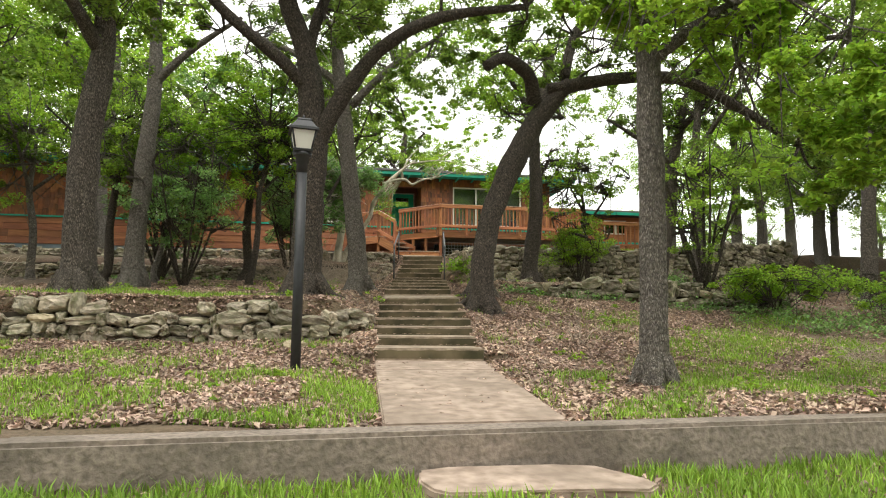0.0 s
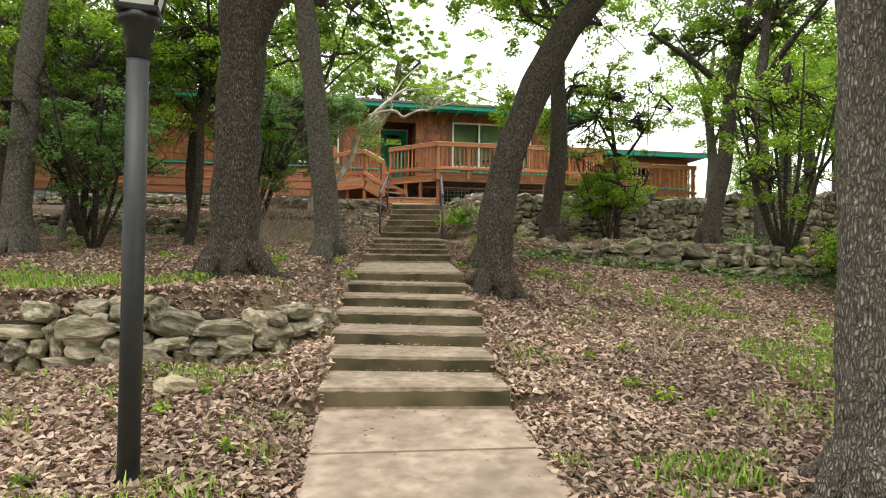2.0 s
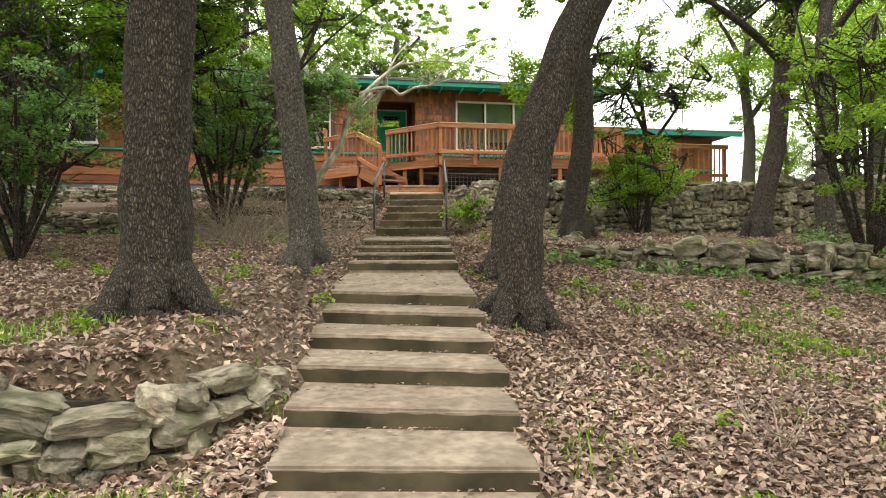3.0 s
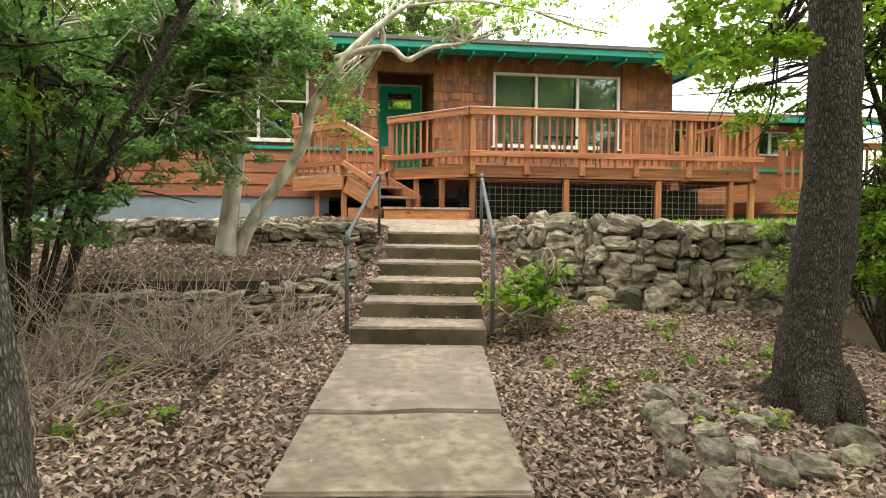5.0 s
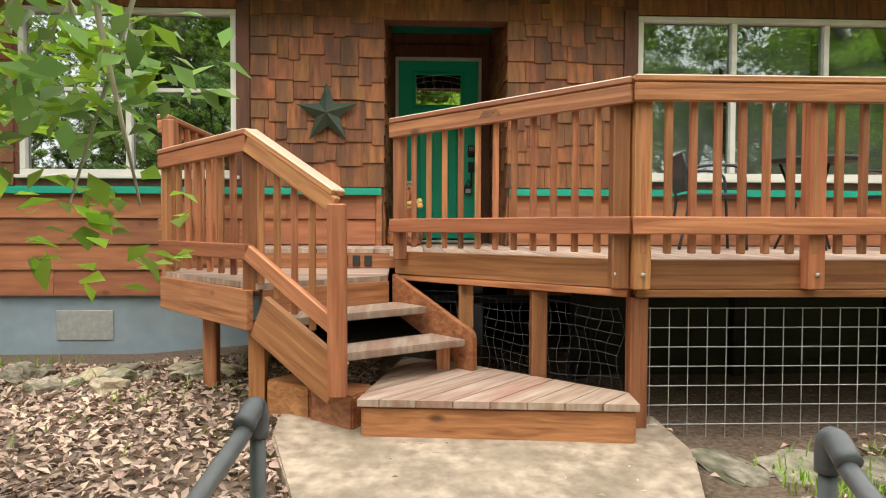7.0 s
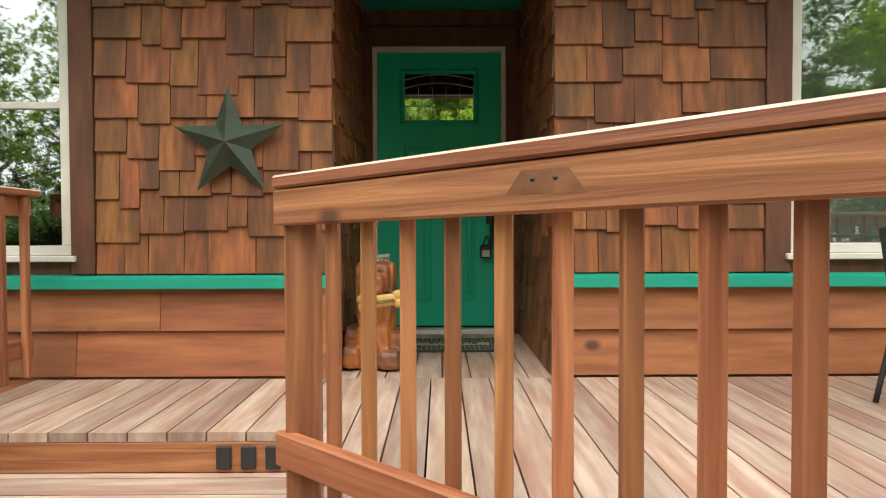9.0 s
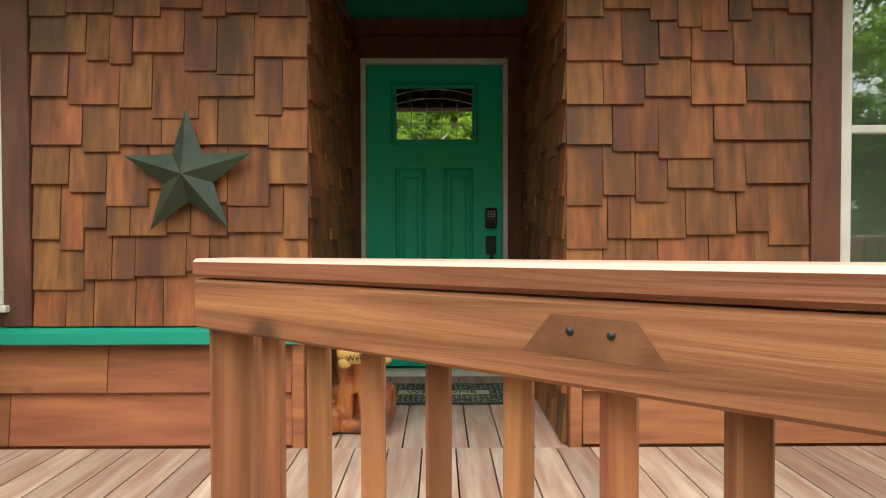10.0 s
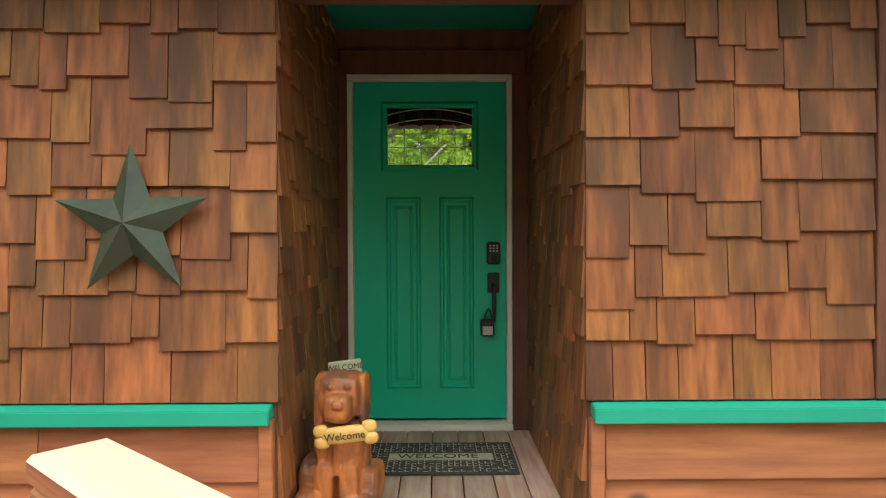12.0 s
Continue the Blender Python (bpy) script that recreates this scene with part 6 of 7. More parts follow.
bm = bmesh.new()
for i, (mid, size) in enumerate([
        ((0, 0, 0.03), (0.32, 0.30, 0.07)), ((0, 0.03, 0.22), (0.23, 0.20, 0.38)), ((0, -0.01, 0.29), (0.21, 0.2, 0.2)),
        ((-0.12, -0.11, 0.07), (0.11, 0.16, 0.13)), ((0.10, -0.11, 0.06), (0.13, 0.17, 0.11)), ((-0.055, -0.09, 0.15), (0.085, 0.09, 0.2)), ((0.055, -0.09, 0.15), (0.085, 0.09, 0.2)),
        ((0, 0, 0.51), (0.19, 0.19, 0.19)), ((0.01, -0.10, 0.475), (0.12, 0.12, 0.12)), ((0.02, -0.16, 0.50), (0.045, 0.03, 0.035)),
        ((-0.09, 0.0, 0.47), (0.055, 0.15, 0.27)), ((0.095, 0.02, 0.49), (0.035, 0.13, 0.22)), ((-0.03, -0.095, 0.56), (0.02, 0.02, 0.02)), ((0.045, -0.095, 0.56), (0.02, 0.02, 0.02)),
        ((-0.14, 0.02, 0.13), (0.10, 0.2, 0.2)), ((0.13, 0.02, 0.12), (0.09, 0.2, 0.17))] + [((0.031 * k, -0.105 + 0.012 * abs(k), 0.285 + 0.014 * abs(k)), (0.026, 0.045, 0.19 - 0.03 * abs(k))) for k in range(-3, 4)]):
    blob(bm, mid, size, i, 3, 4.5)
rough = new("rough", bm_mesh("rough", bm, M["carved"], False))
weld = rough.modifiers.new("weld", "REMESH")
weld.mode, weld.voxel_size = "VOXEL", 0.007
carving = bpy.data.meshes.new_from_object(rough.evaluated_get(bpy.context.evaluated_depsgraph_get()))
carving.name = "statue"
bpy.data.objects.remove(rough)
statue = new("statue", carving)
statue.matrix_basis = pose(3.57, 32.28, DECK, 0, 0, -6) @ Matrix.Diagonal((0.92, 0.95, 0.95, 1))
tagged(statue, "carved wooden animal statue sitting by the front door", "statue")


def words(text, size, mat, depth=0.001):
    cu = bpy.data.curves.new("words", "FONT")
    cu.body, cu.size, cu.extrude, cu.align_x, cu.align_y = text, size, depth, "CENTER", "CENTER"
    tmp = new("words_tmp", cu)
    me = bpy.data.meshes.new_from_object(tmp)
    bpy.data.objects.remove(tmp)
    me.materials.append(mat)
    return me


sign = thing("welcome_sign", (3.60, 32.10, DECK + 0.38), "yellow bone-shaped wooden welcome sign held by the statue", "sign")
bm = bmesh.new()
blob(bm, (0, 0, 0), (0.20, 0.03, 0.065), 3, 2, 5, 0.02)
for sx in (-1, 1):
    for sz in (-1, 1):
        blob(bm, (sx * 0.095, 0, sz * 0.022), (0.06, 0.032, 0.05), 4, 2, 2.5, 0.02)
part("board", bm_mesh("board", bm, M["yellow_wood"], True), sign, pose(3.61, 32.085, DECK + 0.375, 0, -8, -6))
part("lettering", words("Welcome", 0.04, M["ink"]), sign, pose(3.608, 32.066, DECK + 0.373, 90, -8, -6))
plaque = thing("welcome_plaque", (3.55, 32.34, DECK + 0.6), "small pale welcome plaque behind the statue", "sign")
part("plaque_board", box_mesh("plaque_board", (0.14, 0.014, 0.056), M["mat_pale"]), plaque, pose(3.57, 32.352, DECK + 0.578, 0, -7, 0))
part("lettering", words("WELCOME", 0.032, M["ink"]), plaque, pose(3.57, 32.343, DECK + 0.578, 90, -7, 0))
box("stake", (3.55, 32.361, DECK + 0.0), (3.57, 32.375, DECK + 0.57), M["carved"], plaque)

# door mat with a pale lattice and worn lettering
mat = thing("door_mat", (3.95, 32.9, DECK), "dark rubber door mat with a pale lattice border", "door mat")
mx0, mx1, my0, my1, mz = 3.57, 4.35, 32.66, 33.12, DECK
box("base", (mx0, my0, mz), (mx1, my1, mz + 0.008), M["mat"], mat, "", 0.002)
V, F = [], []


def strip(x0, x1, y0, y1):
    b = len(V)
    V.extend([(x0, y0, mz + 0.0105), (x1, y0, mz + 0.0105), (x1, y1, mz + 0.0105), (x0, y1, mz + 0.0105)])
    F.append((b, b + 1, b + 2, b + 3))


rq = random.Random(4)
for i in range(25):
    for j in range(12):
        x, y = mx0 + 0.02 + i * 0.030, my0 + 0.02 + j * 0.0355
        if 0.12 < x - mx0 < 0.68 and 0.17 < y - my0 < 0.29:
            continue
        if rq.random() < 0.75:
            strip(x, x + 0.022, y, y + 0.006)
        if rq.random() < 0.75:
            strip(x, x + 0.006, y + 0.007, y + 0.028)
strip(mx0 + 0.14, mx0 + 0.67, my0 + 0.18, my0 + 0.28)
tagged(part("lattice", mesh_of("lattice", V, F, M["mat_pale"]), mat), kind="stuff")
part("lettering", words("WELCOME", 0.085, M["ink"], 0.0005), mat, pose((mx0 + mx1) / 2, my0 + 0.23, mz + 0.0125))

# vent in the foundation
vent = thing("vent", (0.7, WALL_Y, 4.6), "bright sheet metal vent in the blue foundation", "vent")
box("vent_sheet", (0.46, WALL_Y + 0.008, 4.60), (0.96, WALL_Y + 0.0195, 4.87), M["wire"], vent, "", 0.003)


# café chairs and table on the deck
def chair(x, y, turn):
    root = thing("chair", (x, y, DECK, 0, 0, turn), "black metal patio chair on the deck", "chair", "patio chairs")
    B = root.matrix_basis
    w = lambda *p: tuple(B @ Vector(p))
    for sx in (-1, 1):
        pp, rr = smooth_line([w(sx * 0.23, -0.22, 0), w(sx * 0.24, -0.2, 0.42), w(sx * 0.25, -0.16, 0.62), w(sx * 0.25, 0.1, 0.64), w(sx * 0.24, 0.22, 0.6)], [0.012] * 5, 4)
        tube("leg_arm", pp, rr, M["black_metal"], root, "", 8)
        pp, rr = smooth_line([w(sx * 0.22, 0.27, 0), w(sx * 0.22, 0.2, 0.4), w(sx * 0.22, 0.25, 0.74)], [0.012] * 3, 4)
        tube("back_leg", pp, rr, M["black_metal"], root, "", 8)
    part("seat", box_mesh("seat", (0.44, 0.42, 0.03), M["black_metal"], 0.012), root, B @ pose(0, 0, 0.42))
    part("backrest", box_mesh("backrest", (0.45, 0.025, 0.3), M["black_metal"], 0.012), root, B @ pose(0, 0.235, 0.6, -8, 0, 0))


chair(6.0, 31.2, 80)
chair(7.55, 31.1, -75)
table = thing("table", (6.8, 31.15, DECK), "small round black metal table on the deck", "table")
tube("top", [(6.8, 31.15, DECK + 0.69), (6.8, 31.15, DECK + 0.712)], 0.36, M["black_metal"], table, "", 28)
for k in range(3):
    a = k * 2.1 + 0.4
    tube("leg", [(6.8 + 0.25 * math.cos(a), 31.15 + 0.25 * math.sin(a), DECK), (6.8 + 0.1 * math.cos(a), 31.15 + 0.1 * math.sin(a), DECK + 0.35), (6.8 + 0.22 * math.cos(a), 31.15 + 0.22 * math.sin(a), DECK + 0.69)], 0.011, M["black_metal"], table, "", 8)

# loose rocks
rr_ = random.Random(31)


def rock(x, y, w, h, pale=False, label="loose rough limestone rock on the ground", lift=0.0, z=None):
    ob = new("rock", rr_.choice(PALE if pale else STONES))
    zz = float(height(x, y)) if z is None else z
    ob.matrix_basis = Matrix.Translation((x, y, zz + h * 0.28 + lift)) @ Euler((rr_.uniform(-0.2, 0.2), rr_.uniform(-0.2, 0.2), rr_.uniform(0, 6))).to_matrix().to_4x4() @ Matrix.Diagonal((w, w * 0.75, h, 1))
    tagged(ob, label, "rock", "loose rocks")


rock(1.02, 16.0, 0.22, 0.12, True, "flat yellowish rock at the foot of the wall")
rock(5.72, 26.35, 0.28, 0.24, True, "orange-white rock on the leafy slope")
rock(4.95, 26.9, 0.3, 0.3)
rock(2.75, 26.6, 0.24, 0.2, True)
for i in range(26):
    x = -0.4 + i * 0.115 + rr_.uniform(-0.05, 0.05)
    rock(x, 30.9 + 0.25 * math.sin(i * 1.3) + rr_.uniform(-0.12, 0.12) - 0.1 * max(0, x - 1.5), rr_.uniform(0.12, 0.3), rr_.uniform(0.07, 0.14), i % 3 == 0, "flat rock edging the bed below the house")
for x, y, w, h in ((5.0, 27.75, 0.24, 0.17), (5.3, 27.35, 0.26, 0.2), (5.6, 27.15, 0.27, 0.2), (5.15, 28.1, 0.2, 0.13), (4.95, 28.5, 0.16, 0.1), (5.45, 27.6, 0.2, 0.14)):
    rock(x, y, w, h)
for x, y, w in ((4.95, 23.3, 0.3), (4.82, 23.1, 0.26), (4.78, 22.85, 0.32), (4.95, 22.75, 0.24), (4.66, 22.55, 0.22), (4.85, 22.5, 0.3), (5.05, 22.55, 0.24), (5.2, 23.35, 0.2), (5.3, 22.9, 0.2), (4.72, 22.25, 0.26), (5.0, 22.25, 0.3), (5.25, 22.3, 0.26), (5.72, 22.6, 0.36), (5.45, 22.95, 0.22), (5.55, 22.4, 0.24), (5.1, 23.05, 0.16), (5.42, 23.2, 0.17)):
    rock(x, y, w * 0.72, w * 0.5)
for i in range(14):
    rock(5.1 + i * 0.33, 28.95 + rr_.uniform(-0.08, 0.08), rr_.uniform(0.25, 0.42), 0.07, False, "flat mossy stone edging the grass by the deck", -0.02)


# brush piles of dry twigs
def brush(label, x, y, z, r, h, n, seed):
    rng = random.Random(seed)
    V, F = [], []
    for i in range(n):
        a = rng.uniform(0, 6.28)
        q = rng.uniform(0.2, 1.0) * r
        st = Vector((x + math.cos(a) * q * 0.5, y + math.sin(a) * q * 0.5, z - 0.05))
        b = rng.uniform(0, 6.28)
        pts = [st]
        d = Vector((math.cos(b) * 0.6, math.sin(b) * 0.6, rng.uniform(0.3, 1.2)))
        L = rng.uniform(0.5, 1.0) * h * 1.4
        for k in range(5):
            d += Vector((rng.uniform(-0.35, 0.35), rng.uniform(-0.35, 0.35), rng.uniform(-0.45, 0.25)))
            pts.append(pts[-1] + d.normalized() * L / 5)
        r0 = rng.uniform(0.0025, 0.007)
        v, f = tube_arrays(pts, [r0, r0, r0 * 0.8, r0 * 0.6, r0 * 0.5, r0 * 0.3], 4, 0, 0, False)
        F += [tuple(i + len(V) for i in g) for g in f]
        V += v
    ob = new("brush", mesh_of("brush", V, F, M["twig"], True))
    tagged(ob, label, "brush", kind="stuff")


brush("tangle of bare pale twigs beside the upper steps", 1.55, 25.0, 3.4, 0.9, 0.95, 220, 71)
brush("wide thicket of bare grey twigs below the house", 0.5, 24.7, 3.4, 1.1, 1.0, 260, 76)
brush("low heap of bare grey twigs on the leafy slope", 0.9, 23.7, 3.25, 0.9, 0.7, 130, 77)
brush("tangle of bare twigs against the wall", 2.3, 25.5, 3.5, 0.5, 0.8, 60, 72)
brush("dry brush heap on the grassy slope", 7.8, 15.6, 1.95, 0.8, 0.4, 110, 73)
brush("bare dry twigs on the leafy slope", 4.6, 16.8, 2.15, 0.3, 0.45, 18, 74)
brush("bare brown brush behind the lower wall", -3.6, 18.6, 2.75, 1.1, 0.8, 120, 75)

# ---- grass and fallen leaves ----
def field(x, y, f, s):
    return np.sin(x * f + s) * np.sin(y * f * 1.3 + 1.7 * s) + 0.6 * np.sin(x * f * 2.3 - y * f * 1.9 + s * 2.1) + 0.35 * np.sin(x * f * 4.7 + y * f * 5.3 + s)


def scatter(rng, n, x0, x1, y0, y1):
    return rng.uniform(x0, x1, n), rng.uniform(y0, y1, n)


def off_path(x, y, m=0.02):
    return ~((y > 12.55) & (y < 30.2) & (x > along(y, 1) - m) & (x < along(y, 2) + m))


def grass_patch(label, regions, seed, size=(0.03, 0.085)):
    rng = np.random.default_rng(seed)
    P = []
    for n, x0, x1, y0, y1, thr, f in regions:
        x, y = scatter(rng, n, x0, x1, y0, y1)
        keep = (field(x, y, f, seed) + rng.normal(size=n) * 0.35 > thr) & off_path(x, y) & ~((y > 25) & (x > 4.8) & (height(x, y) < 4.38)) & ~((np.abs(y - kerb_y(x) + 0.12) < 0.15)) & ~((x > 1.9) & (x < 3.15) & (y > 12.0) & (y < 12.6))
        P.append(np.stack([x[keep], y[keep], height(x[keep], y[keep])], 1))
    P = np.concatenate(P)
    n = len(P)
    a = rng.uniform(0, 2 * math.pi, n)
    h = rng.uniform(size[0], size[1], n) * (0.7 + 0.6 * rng.random(n))
    w = 0.0035 + 0.003 * rng.random(n)
    side = np.stack([np.cos(a), np.sin(a), 0 * a], 1)
    lean = np.stack([-np.sin(a), np.cos(a), 0 * a], 1) * (h * rng.uniform(0.1, 0.8, n))[:, None]
    up = np.array((0, 0, 1.0))
    v0 = P - side * w[:, None]
    v1 = P + side * w[:, None]
    m = P + lean * 0.3 + up * (h * 0.6)[:, None]
    v2, v3 = m + side * (w * 0.8)[:, None], m - side * (w * 0.8)[:, None]
    v4 = P + lean + up * h[:, None]
    V = np.stack([v0, v1, v2, v3, v4], 1).reshape(-1, 3)
    me = quick_mesh("grass", V, n, 5, [(0, 1, 2), (0, 2, 3), (3, 2, 4)], M["grass"])
    tagged(new("grass", me), label, "grass", kind="stuff")


grass_patch("fresh green grass blades of the lawn and its patches", [
    (70000, -5, 8.5, 10.2, 12.7, -0.9, 1.6),
    (34000, -4.5, 1.75, 12.85, 14.6, 0.15, 1.9),
    (22000, -4.5, 1.7, 14.4, 16.6, 0.5, 1.7),
    (6000, 1.2, 1.9, 12.85, 14.6, 0.2, 2.6),
    (1500, 1.3, 2.0, 14.6, 18, 1.0, 2.6),
    (26000, 2.9, 7.5, 12.85, 15, 0.4, 2.2),
    (44000, 4.8, 10, 13.2, 19.5, 0.45, 1.1),
    (26000, 5.4, 10.5, 14.2, 17.4, 0.15, 1.9),
    (9000, 3.3, 6, 15, 20, 1.1, 2.3),
    (15000, -7, 0.9, 17.0, 18.3, -0.1, 1.5),
    (30000, 6.2, 14, 25.4, 29.0, -0.7, 1.5), (2500, 5.2, 6.6, 27.0, 29.2, 0.5, 1.9),
    (5000, -4, 3.0, 29.0, 31.8, 0.9, 2.0)], 3)


def litter(label, regions, seed):
    rng = np.random.default_rng(seed)
    P = []
    for n, x0, x1, y0, y1, thr, on in regions:
        x, y = scatter(rng, n, x0, x1, y0, y1)
        keep = field(x, y, 1.3, seed) + rng.normal(size=n) * 0.6 > thr
        if not on:
            keep &= off_path(x, y, -0.05 * rng.random(n))
        z = height(x, y)
        if on:
            inside = ~off_path(x, y, 0)
            z = np.where(inside, along(y, 3) + 0.015, z)
        P.append(np.stack([x, y, z + 0.006 + 0.02 * rng.random(n)], 1)[keep])
    P = np.concatenate(P)
    n = len(P)
    a = rng.uniform(0, 2 * math.pi, n)
    t = rng.normal(size=n) * 0.45
    ax = np.stack([np.cos(a) * np.cos(t), np.sin(a) * np.cos(t), np.sin(t)], 1)
    r = rng.normal(size=n) * 0.5
    sd = np.stack([-np.sin(a) * np.cos(r), np.cos(a) * np.cos(r), np.sin(r)], 1)
    nor = np.cross(ax, sd)
    L = rng.uniform(0.018, 0.042, n)[:, None]
    w = L * rng.uniform(0.35, 0.55, n)[:, None]
    curl = nor * L * rng.uniform(0.1, 0.5, n)[:, None]
    V = np.stack([P - ax * L, P + sd * w + curl, P + ax * L, P - sd * w + curl], 1).reshape(-1, 3)
    tagged(new("leaf_litter", quick_mesh("leaf_litter", V, n, 4, LEAF_FACES, M["litter"])), label, "leaf litter", kind="stuff")


litter("brown fallen oak leaves covering the ground", [
    (64000, -4.5, 1.95, 12.85, 17.1, -1.4, False), (26000, -5, 2.6, 16.95, 22, -1.6, False), (36000, -3, 3.0, 22, 26.0, -2.0, False),
    (90000, 2.9, 8.5, 12.9, 21.8, -1.6, False), (42000, 3.6, 7.5, 21.8, 27.3, -2.0, False), (26000, -2, 3.4, 25.8, 31.5, -2.0, False), (12000, 4.4, 7.5, 25.5, 28.6, -1.6, False),
    (9000, 4.6, 10, 27.4, 29.4, 0.2, False), (12000, 8.5, 14, 13, 25, -0.8, False), (6000, -4, 7, 10.5, 12.5, 0.9, False)], 5)


def step_litter(seed):
    """A few leaves caught at the back of the treads and on the slabs."""
    rng = np.random.default_rng(seed)
    P = []
    for (y0, l0, r0, z0), (y1, l1, r1, z1), count in (((15.99, 1.9, 3.0, 2.12), (19.2, 2.2, 3.35, 2.815), 6), ((21.0, 2.4, 3.5, 3.065), (22.2, 2.6, 3.7, 3.335), 3), ((25.1, 3.0, 4.1, 3.6), (27.5, 3.4, 4.5, 4.415), 5)):
        for k in range(count):
            f = k / count
            n = 34
            xx = rng.uniform(l0 + (l1 - l0) * f, r0 + (r1 - r0) * f, n)
            yy = y0 + (y1 - y0) * (f + (0.55 + 0.4 * rng.random(n) ** 0.4) / count)
            P.append(np.stack([xx, yy, np.full(n, z0 + (z1 - z0) * f + 0.016)], 1))
    for n, y0, y1 in ((60, 12.9, 15.8), (40, 19.4, 20.7), (60, 22.5, 25.0), (50, 27.7, 29.8)):
        yy = rng.uniform(y0, y1, n)
        lx, rx = along(yy, 1), along(yy, 2)
        P.append(np.stack([lx + (rx - lx) * rng.random(n), yy, along(yy, 3) + 0.03], 1))
    P = np.concatenate(P)
    n = len(P)
    a = rng.uniform(0, 6.28, n)
    ax = np.stack([np.cos(a), np.sin(a), 0 * a], 1)
    sd = np.stack([-np.sin(a), np.cos(a), 0 * a], 1)
    L = rng.uniform(0.010, 0.028, n)[:, None]
    V = np.stack([P - ax * L, P + sd * L * 0.45 + np.array((0, 0, 0.006)), P + ax * L, P - sd * L * 0.45 + np.array((0, 0, 0.006))], 1).reshape(-1, 3)
    tagged(new("leaf_litter", quick_mesh("leaf_litter", V, n, 4, LEAF_FACES, M["litter"])), "dry leaves blown onto the steps and path", "leaf litter", kind="stuff")


step_litter(9)


def weeds(label, spots, leaf, mat_name, seed):
    rng = np.random.default_rng(seed)
    cs = [(x, y, float(height(x, y)) + 0.05 * k) for x, y, k in spots]
    V, total = leaf_arrays(rng, cs, [(0.10 * k, 0.10 * k, 0.07 * k) for x, y, k in spots], [int(26 * k) + 8 for x, y, k in spots], leaf)
    tagged(new("weeds", quick_mesh("weeds", V, total, 4, LEAF_FACES, M[mat_name])), label, "weeds", kind="stuff")


rwd = random.Random(77)
weeds("small green weeds and seedlings among the fallen leaves", [(rwd.uniform(3.6, 8), rwd.uniform(13.2, 21), rwd.uniform(0.4, 1.3)) for _ in range(70)] + [(rwd.uniform(-3, 1.6), rwd.uniform(13, 16.3), rwd.uniform(0.3, 0.8)) for _ in range(40)] + [(rwd.uniform(-2, 2.2), rwd.uniform(17.4, 25), rwd.uniform(0.4, 1.6)) for _ in range(50)] + [(rwd.uniform(4.4, 6.5), rwd.uniform(22.8, 26.5), rwd.uniform(0.4, 1.2)) for _ in range(30)], 0.05, "leaf_light", 12)
weeds("tiny green weeds in the joint of the path slabs", [(2.75 + 0.13 * i + rwd.uniform(-0.04, 0.04), 23.34 - 0.011 * i, rwd.uniform(0.25, 0.5)) for i in range(9)], 0.03, "leaf_light", 14)
weeds("dark ivy and seedlings at the foot of the stone walls", [(x / 10, float(line_y(LRW, x / 10)) - rwd.uniform(0.1, 0.5), rwd.uniform(0.8, 2.2)) for x in range(48, 96, 2)] + [(rwd.uniform(8, 13), rwd.uniform(17.5, 21.5), rwd.uniform(1.5, 3.5)) for _ in range(60)] + [(x / 10, float(line_y(LLW, x / 10)) - rwd.uniform(0.1, 0.6), rwd.uniform(0.8, 2.0)) for x in range(-40, 22, 4)], 0.06, "leaf_dark", 13)

# ---- cedar shingles ----
SH = {}


def shingle_mesh(w, h):
    key = (round(w, 2), round(h, 2))
    if key not in SH:
        w, h = key[0] - 0.004, key[1]
        V = [(-w / 2, -0.004, h), (w / 2, -0.004, h), (w / 2, -0.024, 0), (-w / 2, -0.024, 0), (-w / 2, 0, h), (w / 2, 0, h), (w / 2, -0.002, 0), (-w / 2, -0.002, 0)]
        SH[key] = mesh_of("shingle", V, [(3, 2, 1, 0), (7, 6, 2, 3), (0, 4, 7, 3), (1, 2, 6, 5), (0, 1, 5, 4)], M["shingle"])
    return SH[key]


def courses(x0, x1, z0, z1, seed, step=0.188):
    """Shingles as (x, z, w, h), each course staggered up or down."""
    rng = random.Random(seed)
    z = z0
    out = []
    row = 0
    while z < z1 - 0.03:
        x = x0
        while x < x1 - 0.01:
            w = rng.choice((0.10, 0.12, 0.14, 0.16, 0.18, 0.2, 0.22, 0.24))
            if x1 - (x + w) < 0.09:
                w = x1 - x
            lo = z if row == 0 else z + rng.choice((-0.045, -0.03, 0.0, 0.015, 0.03, 0.05))
            top = min(z + step + 0.07, z1)
            out.append((x + w / 2, lo, w, max(top - lo, 0.05)))
            x += w
        z += step
        row += 1
    return out


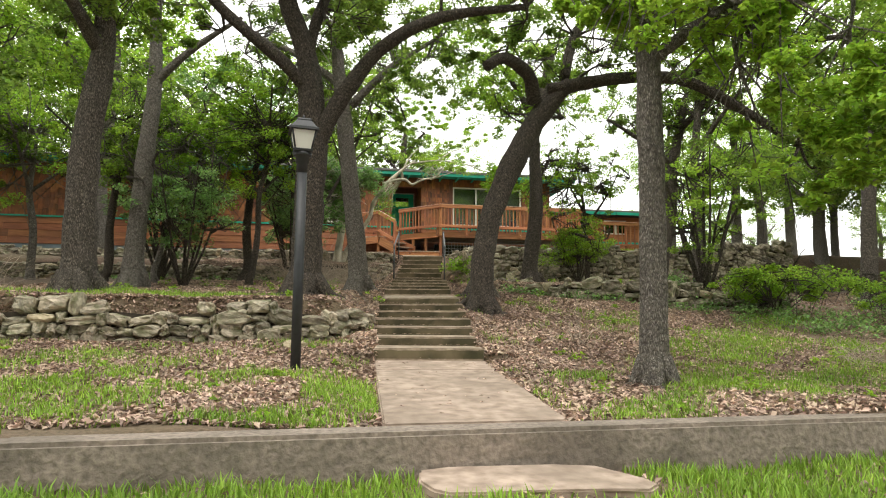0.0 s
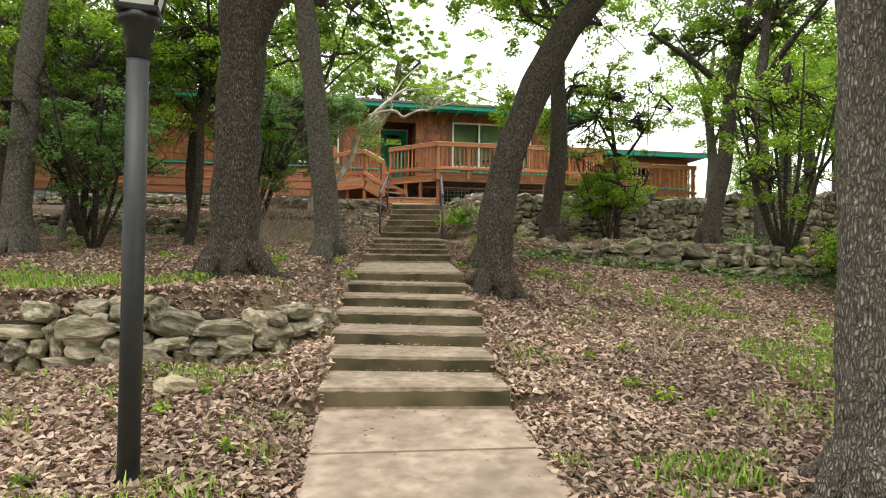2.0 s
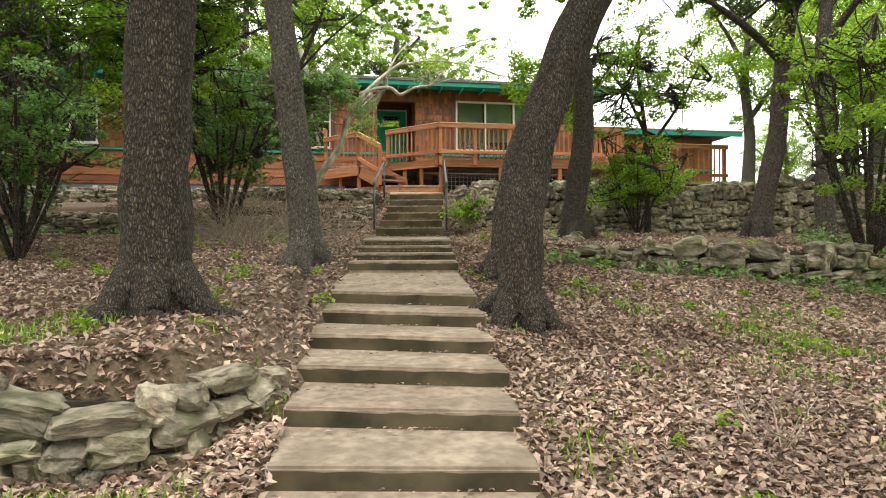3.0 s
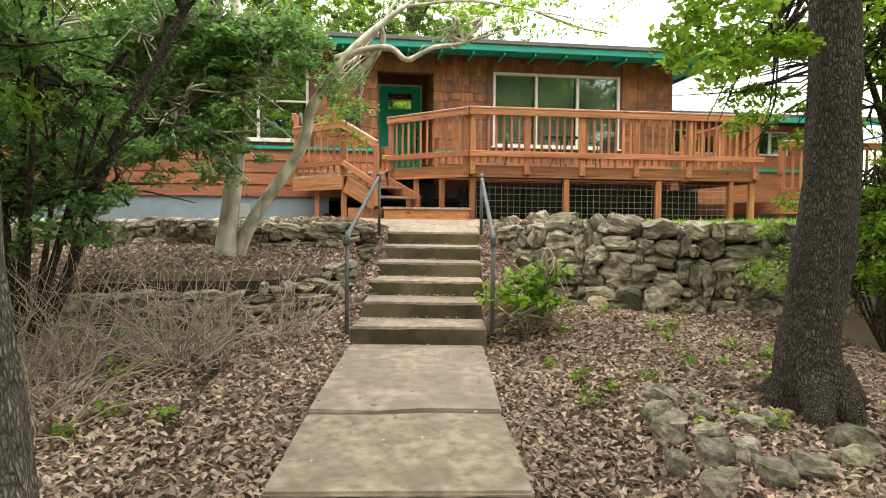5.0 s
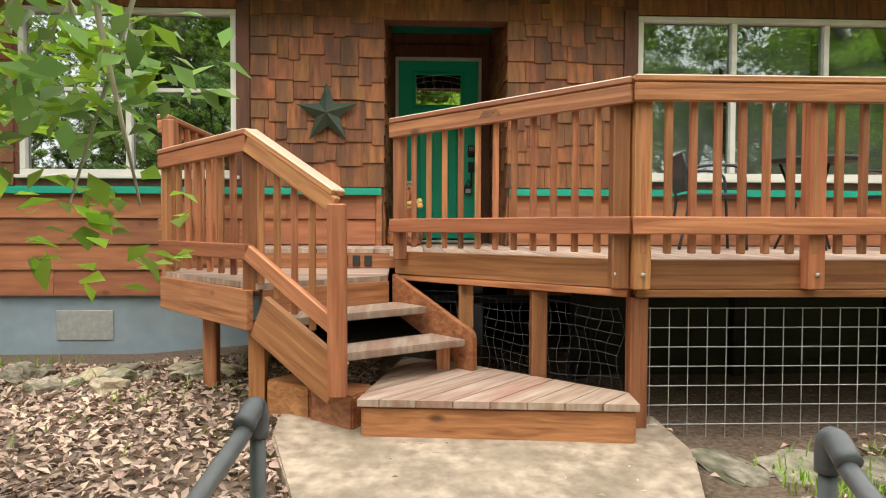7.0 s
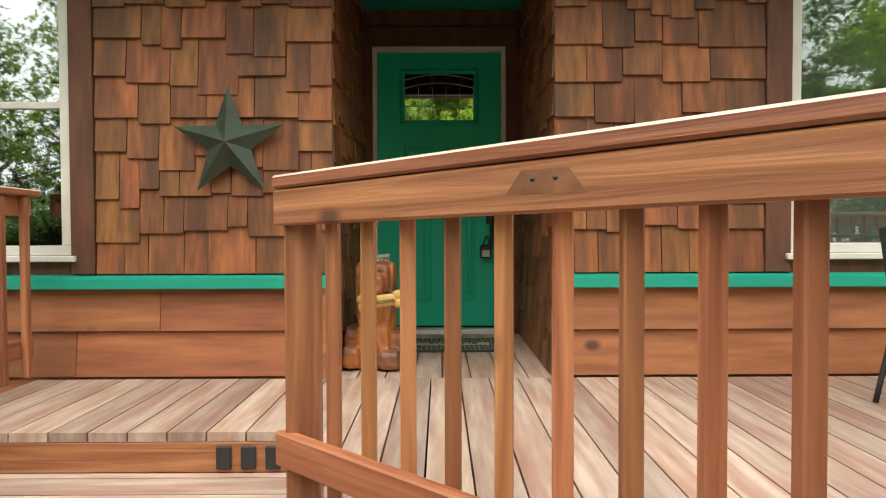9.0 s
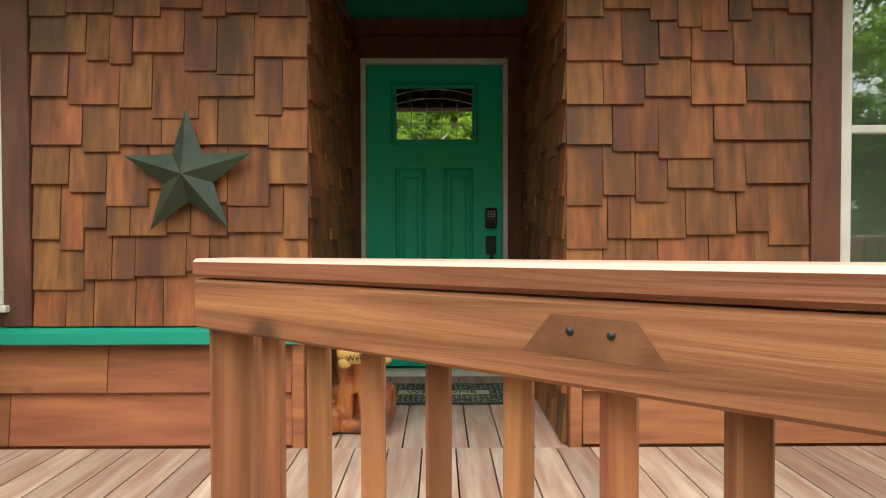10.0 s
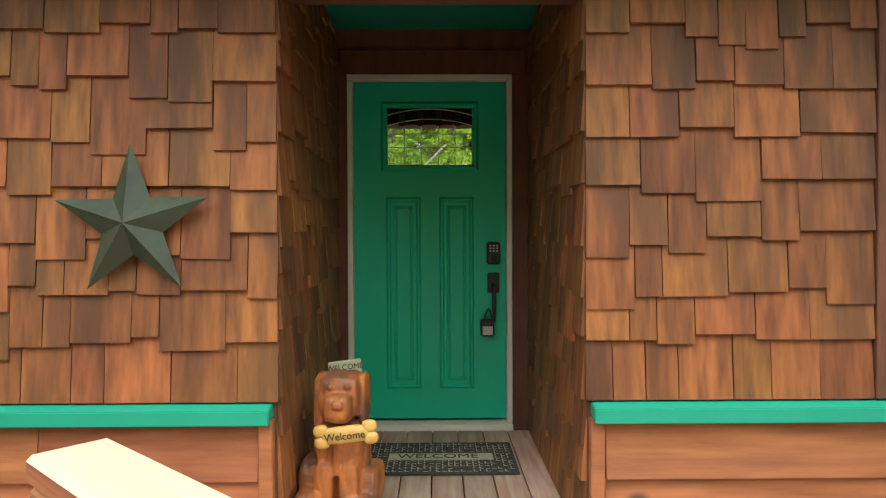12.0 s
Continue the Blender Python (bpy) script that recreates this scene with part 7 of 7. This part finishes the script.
def near_field(x0, x1, z0, z1, seed):
    for x, z, w, h in courses(x0, x1, z0, z1, seed):
        part("shingle", shingle_mesh(w, h), house, pose(x, WALL_Y - 0.002, z, 0, random.Random(int(x * 999 + z * 77)).uniform(-0.7, 0.7), 0))


near_field(2.195, NX0 + 0.012, LEDGE + 0.008, 7.84, 1)
near_field(NX1 - 0.012, 5.555, LEDGE + 0.008, 7.84, 2)
for side, x in ((1, NX0), (-1, NX1)):
    for y, z, w, h in courses(WALL_Y + 0.0, DOOR_Y - 0.03, 5.46, 7.79, 5 + side):
        m = Matrix.Translation((x + 0.001 * side, y, z)) @ pose(0, 0, 0, 0, 0, 90 * side)
        part("shingle", shingle_mesh(w, h), house, m)
V, F = [], []


def rest_field(x0, x1, z0, z1, seed):
    for x, z, w, h in courses(x0, x1, z0, z1, seed):
        b = len(V)
        w -= 0.004
        V.extend([(x - w / 2, WALL_Y - 0.006, z + h), (x + w / 2, WALL_Y - 0.006, z + h), (x + w / 2, WALL_Y - 0.026, z), (x - w / 2, WALL_Y - 0.026, z), (x - w / 2, WALL_Y - 0.001, z), (x + w / 2, WALL_Y - 0.001, z), (x - w / 2, WALL_Y - 0.001, z + h), (x + w / 2, WALL_Y - 0.001, z + h)])
        F.extend([(b + 3, b + 2, b + 1, b), (b + 4, b + 5, b + 2, b + 3), (b, b + 6, b + 4, b + 3), (b + 1, b + 2, b + 5, b + 7)])


zb, zt = LEDGE + 0.008, 7.84
rest_field(8.40, 9.5, zb, zt, 11)
rest_field(-4.05, 0.13, zb, zt, 12)
rest_field(-15.9, -5.55, zb, zt, 13)
rest_field(5.69, 8.35, 7.56, zt, 14)
rest_field(0.18, 2.07, 7.56, zt, 15)
rest_field(-5.5, -4.1, 7.66, zt, 16)
tagged(part("shingle_field", mesh_of("shingle_field", V, F, M["shingle_rest"]), house), kind="stuff")
V, F = [], []
rest_field(NX0 + 0.012, NX1 - 0.012, NTOP, zt, 17)
tagged(part("shingle_field", mesh_of("shingle_field", V, F, M["shingle_rest"]), house), kind="stuff")
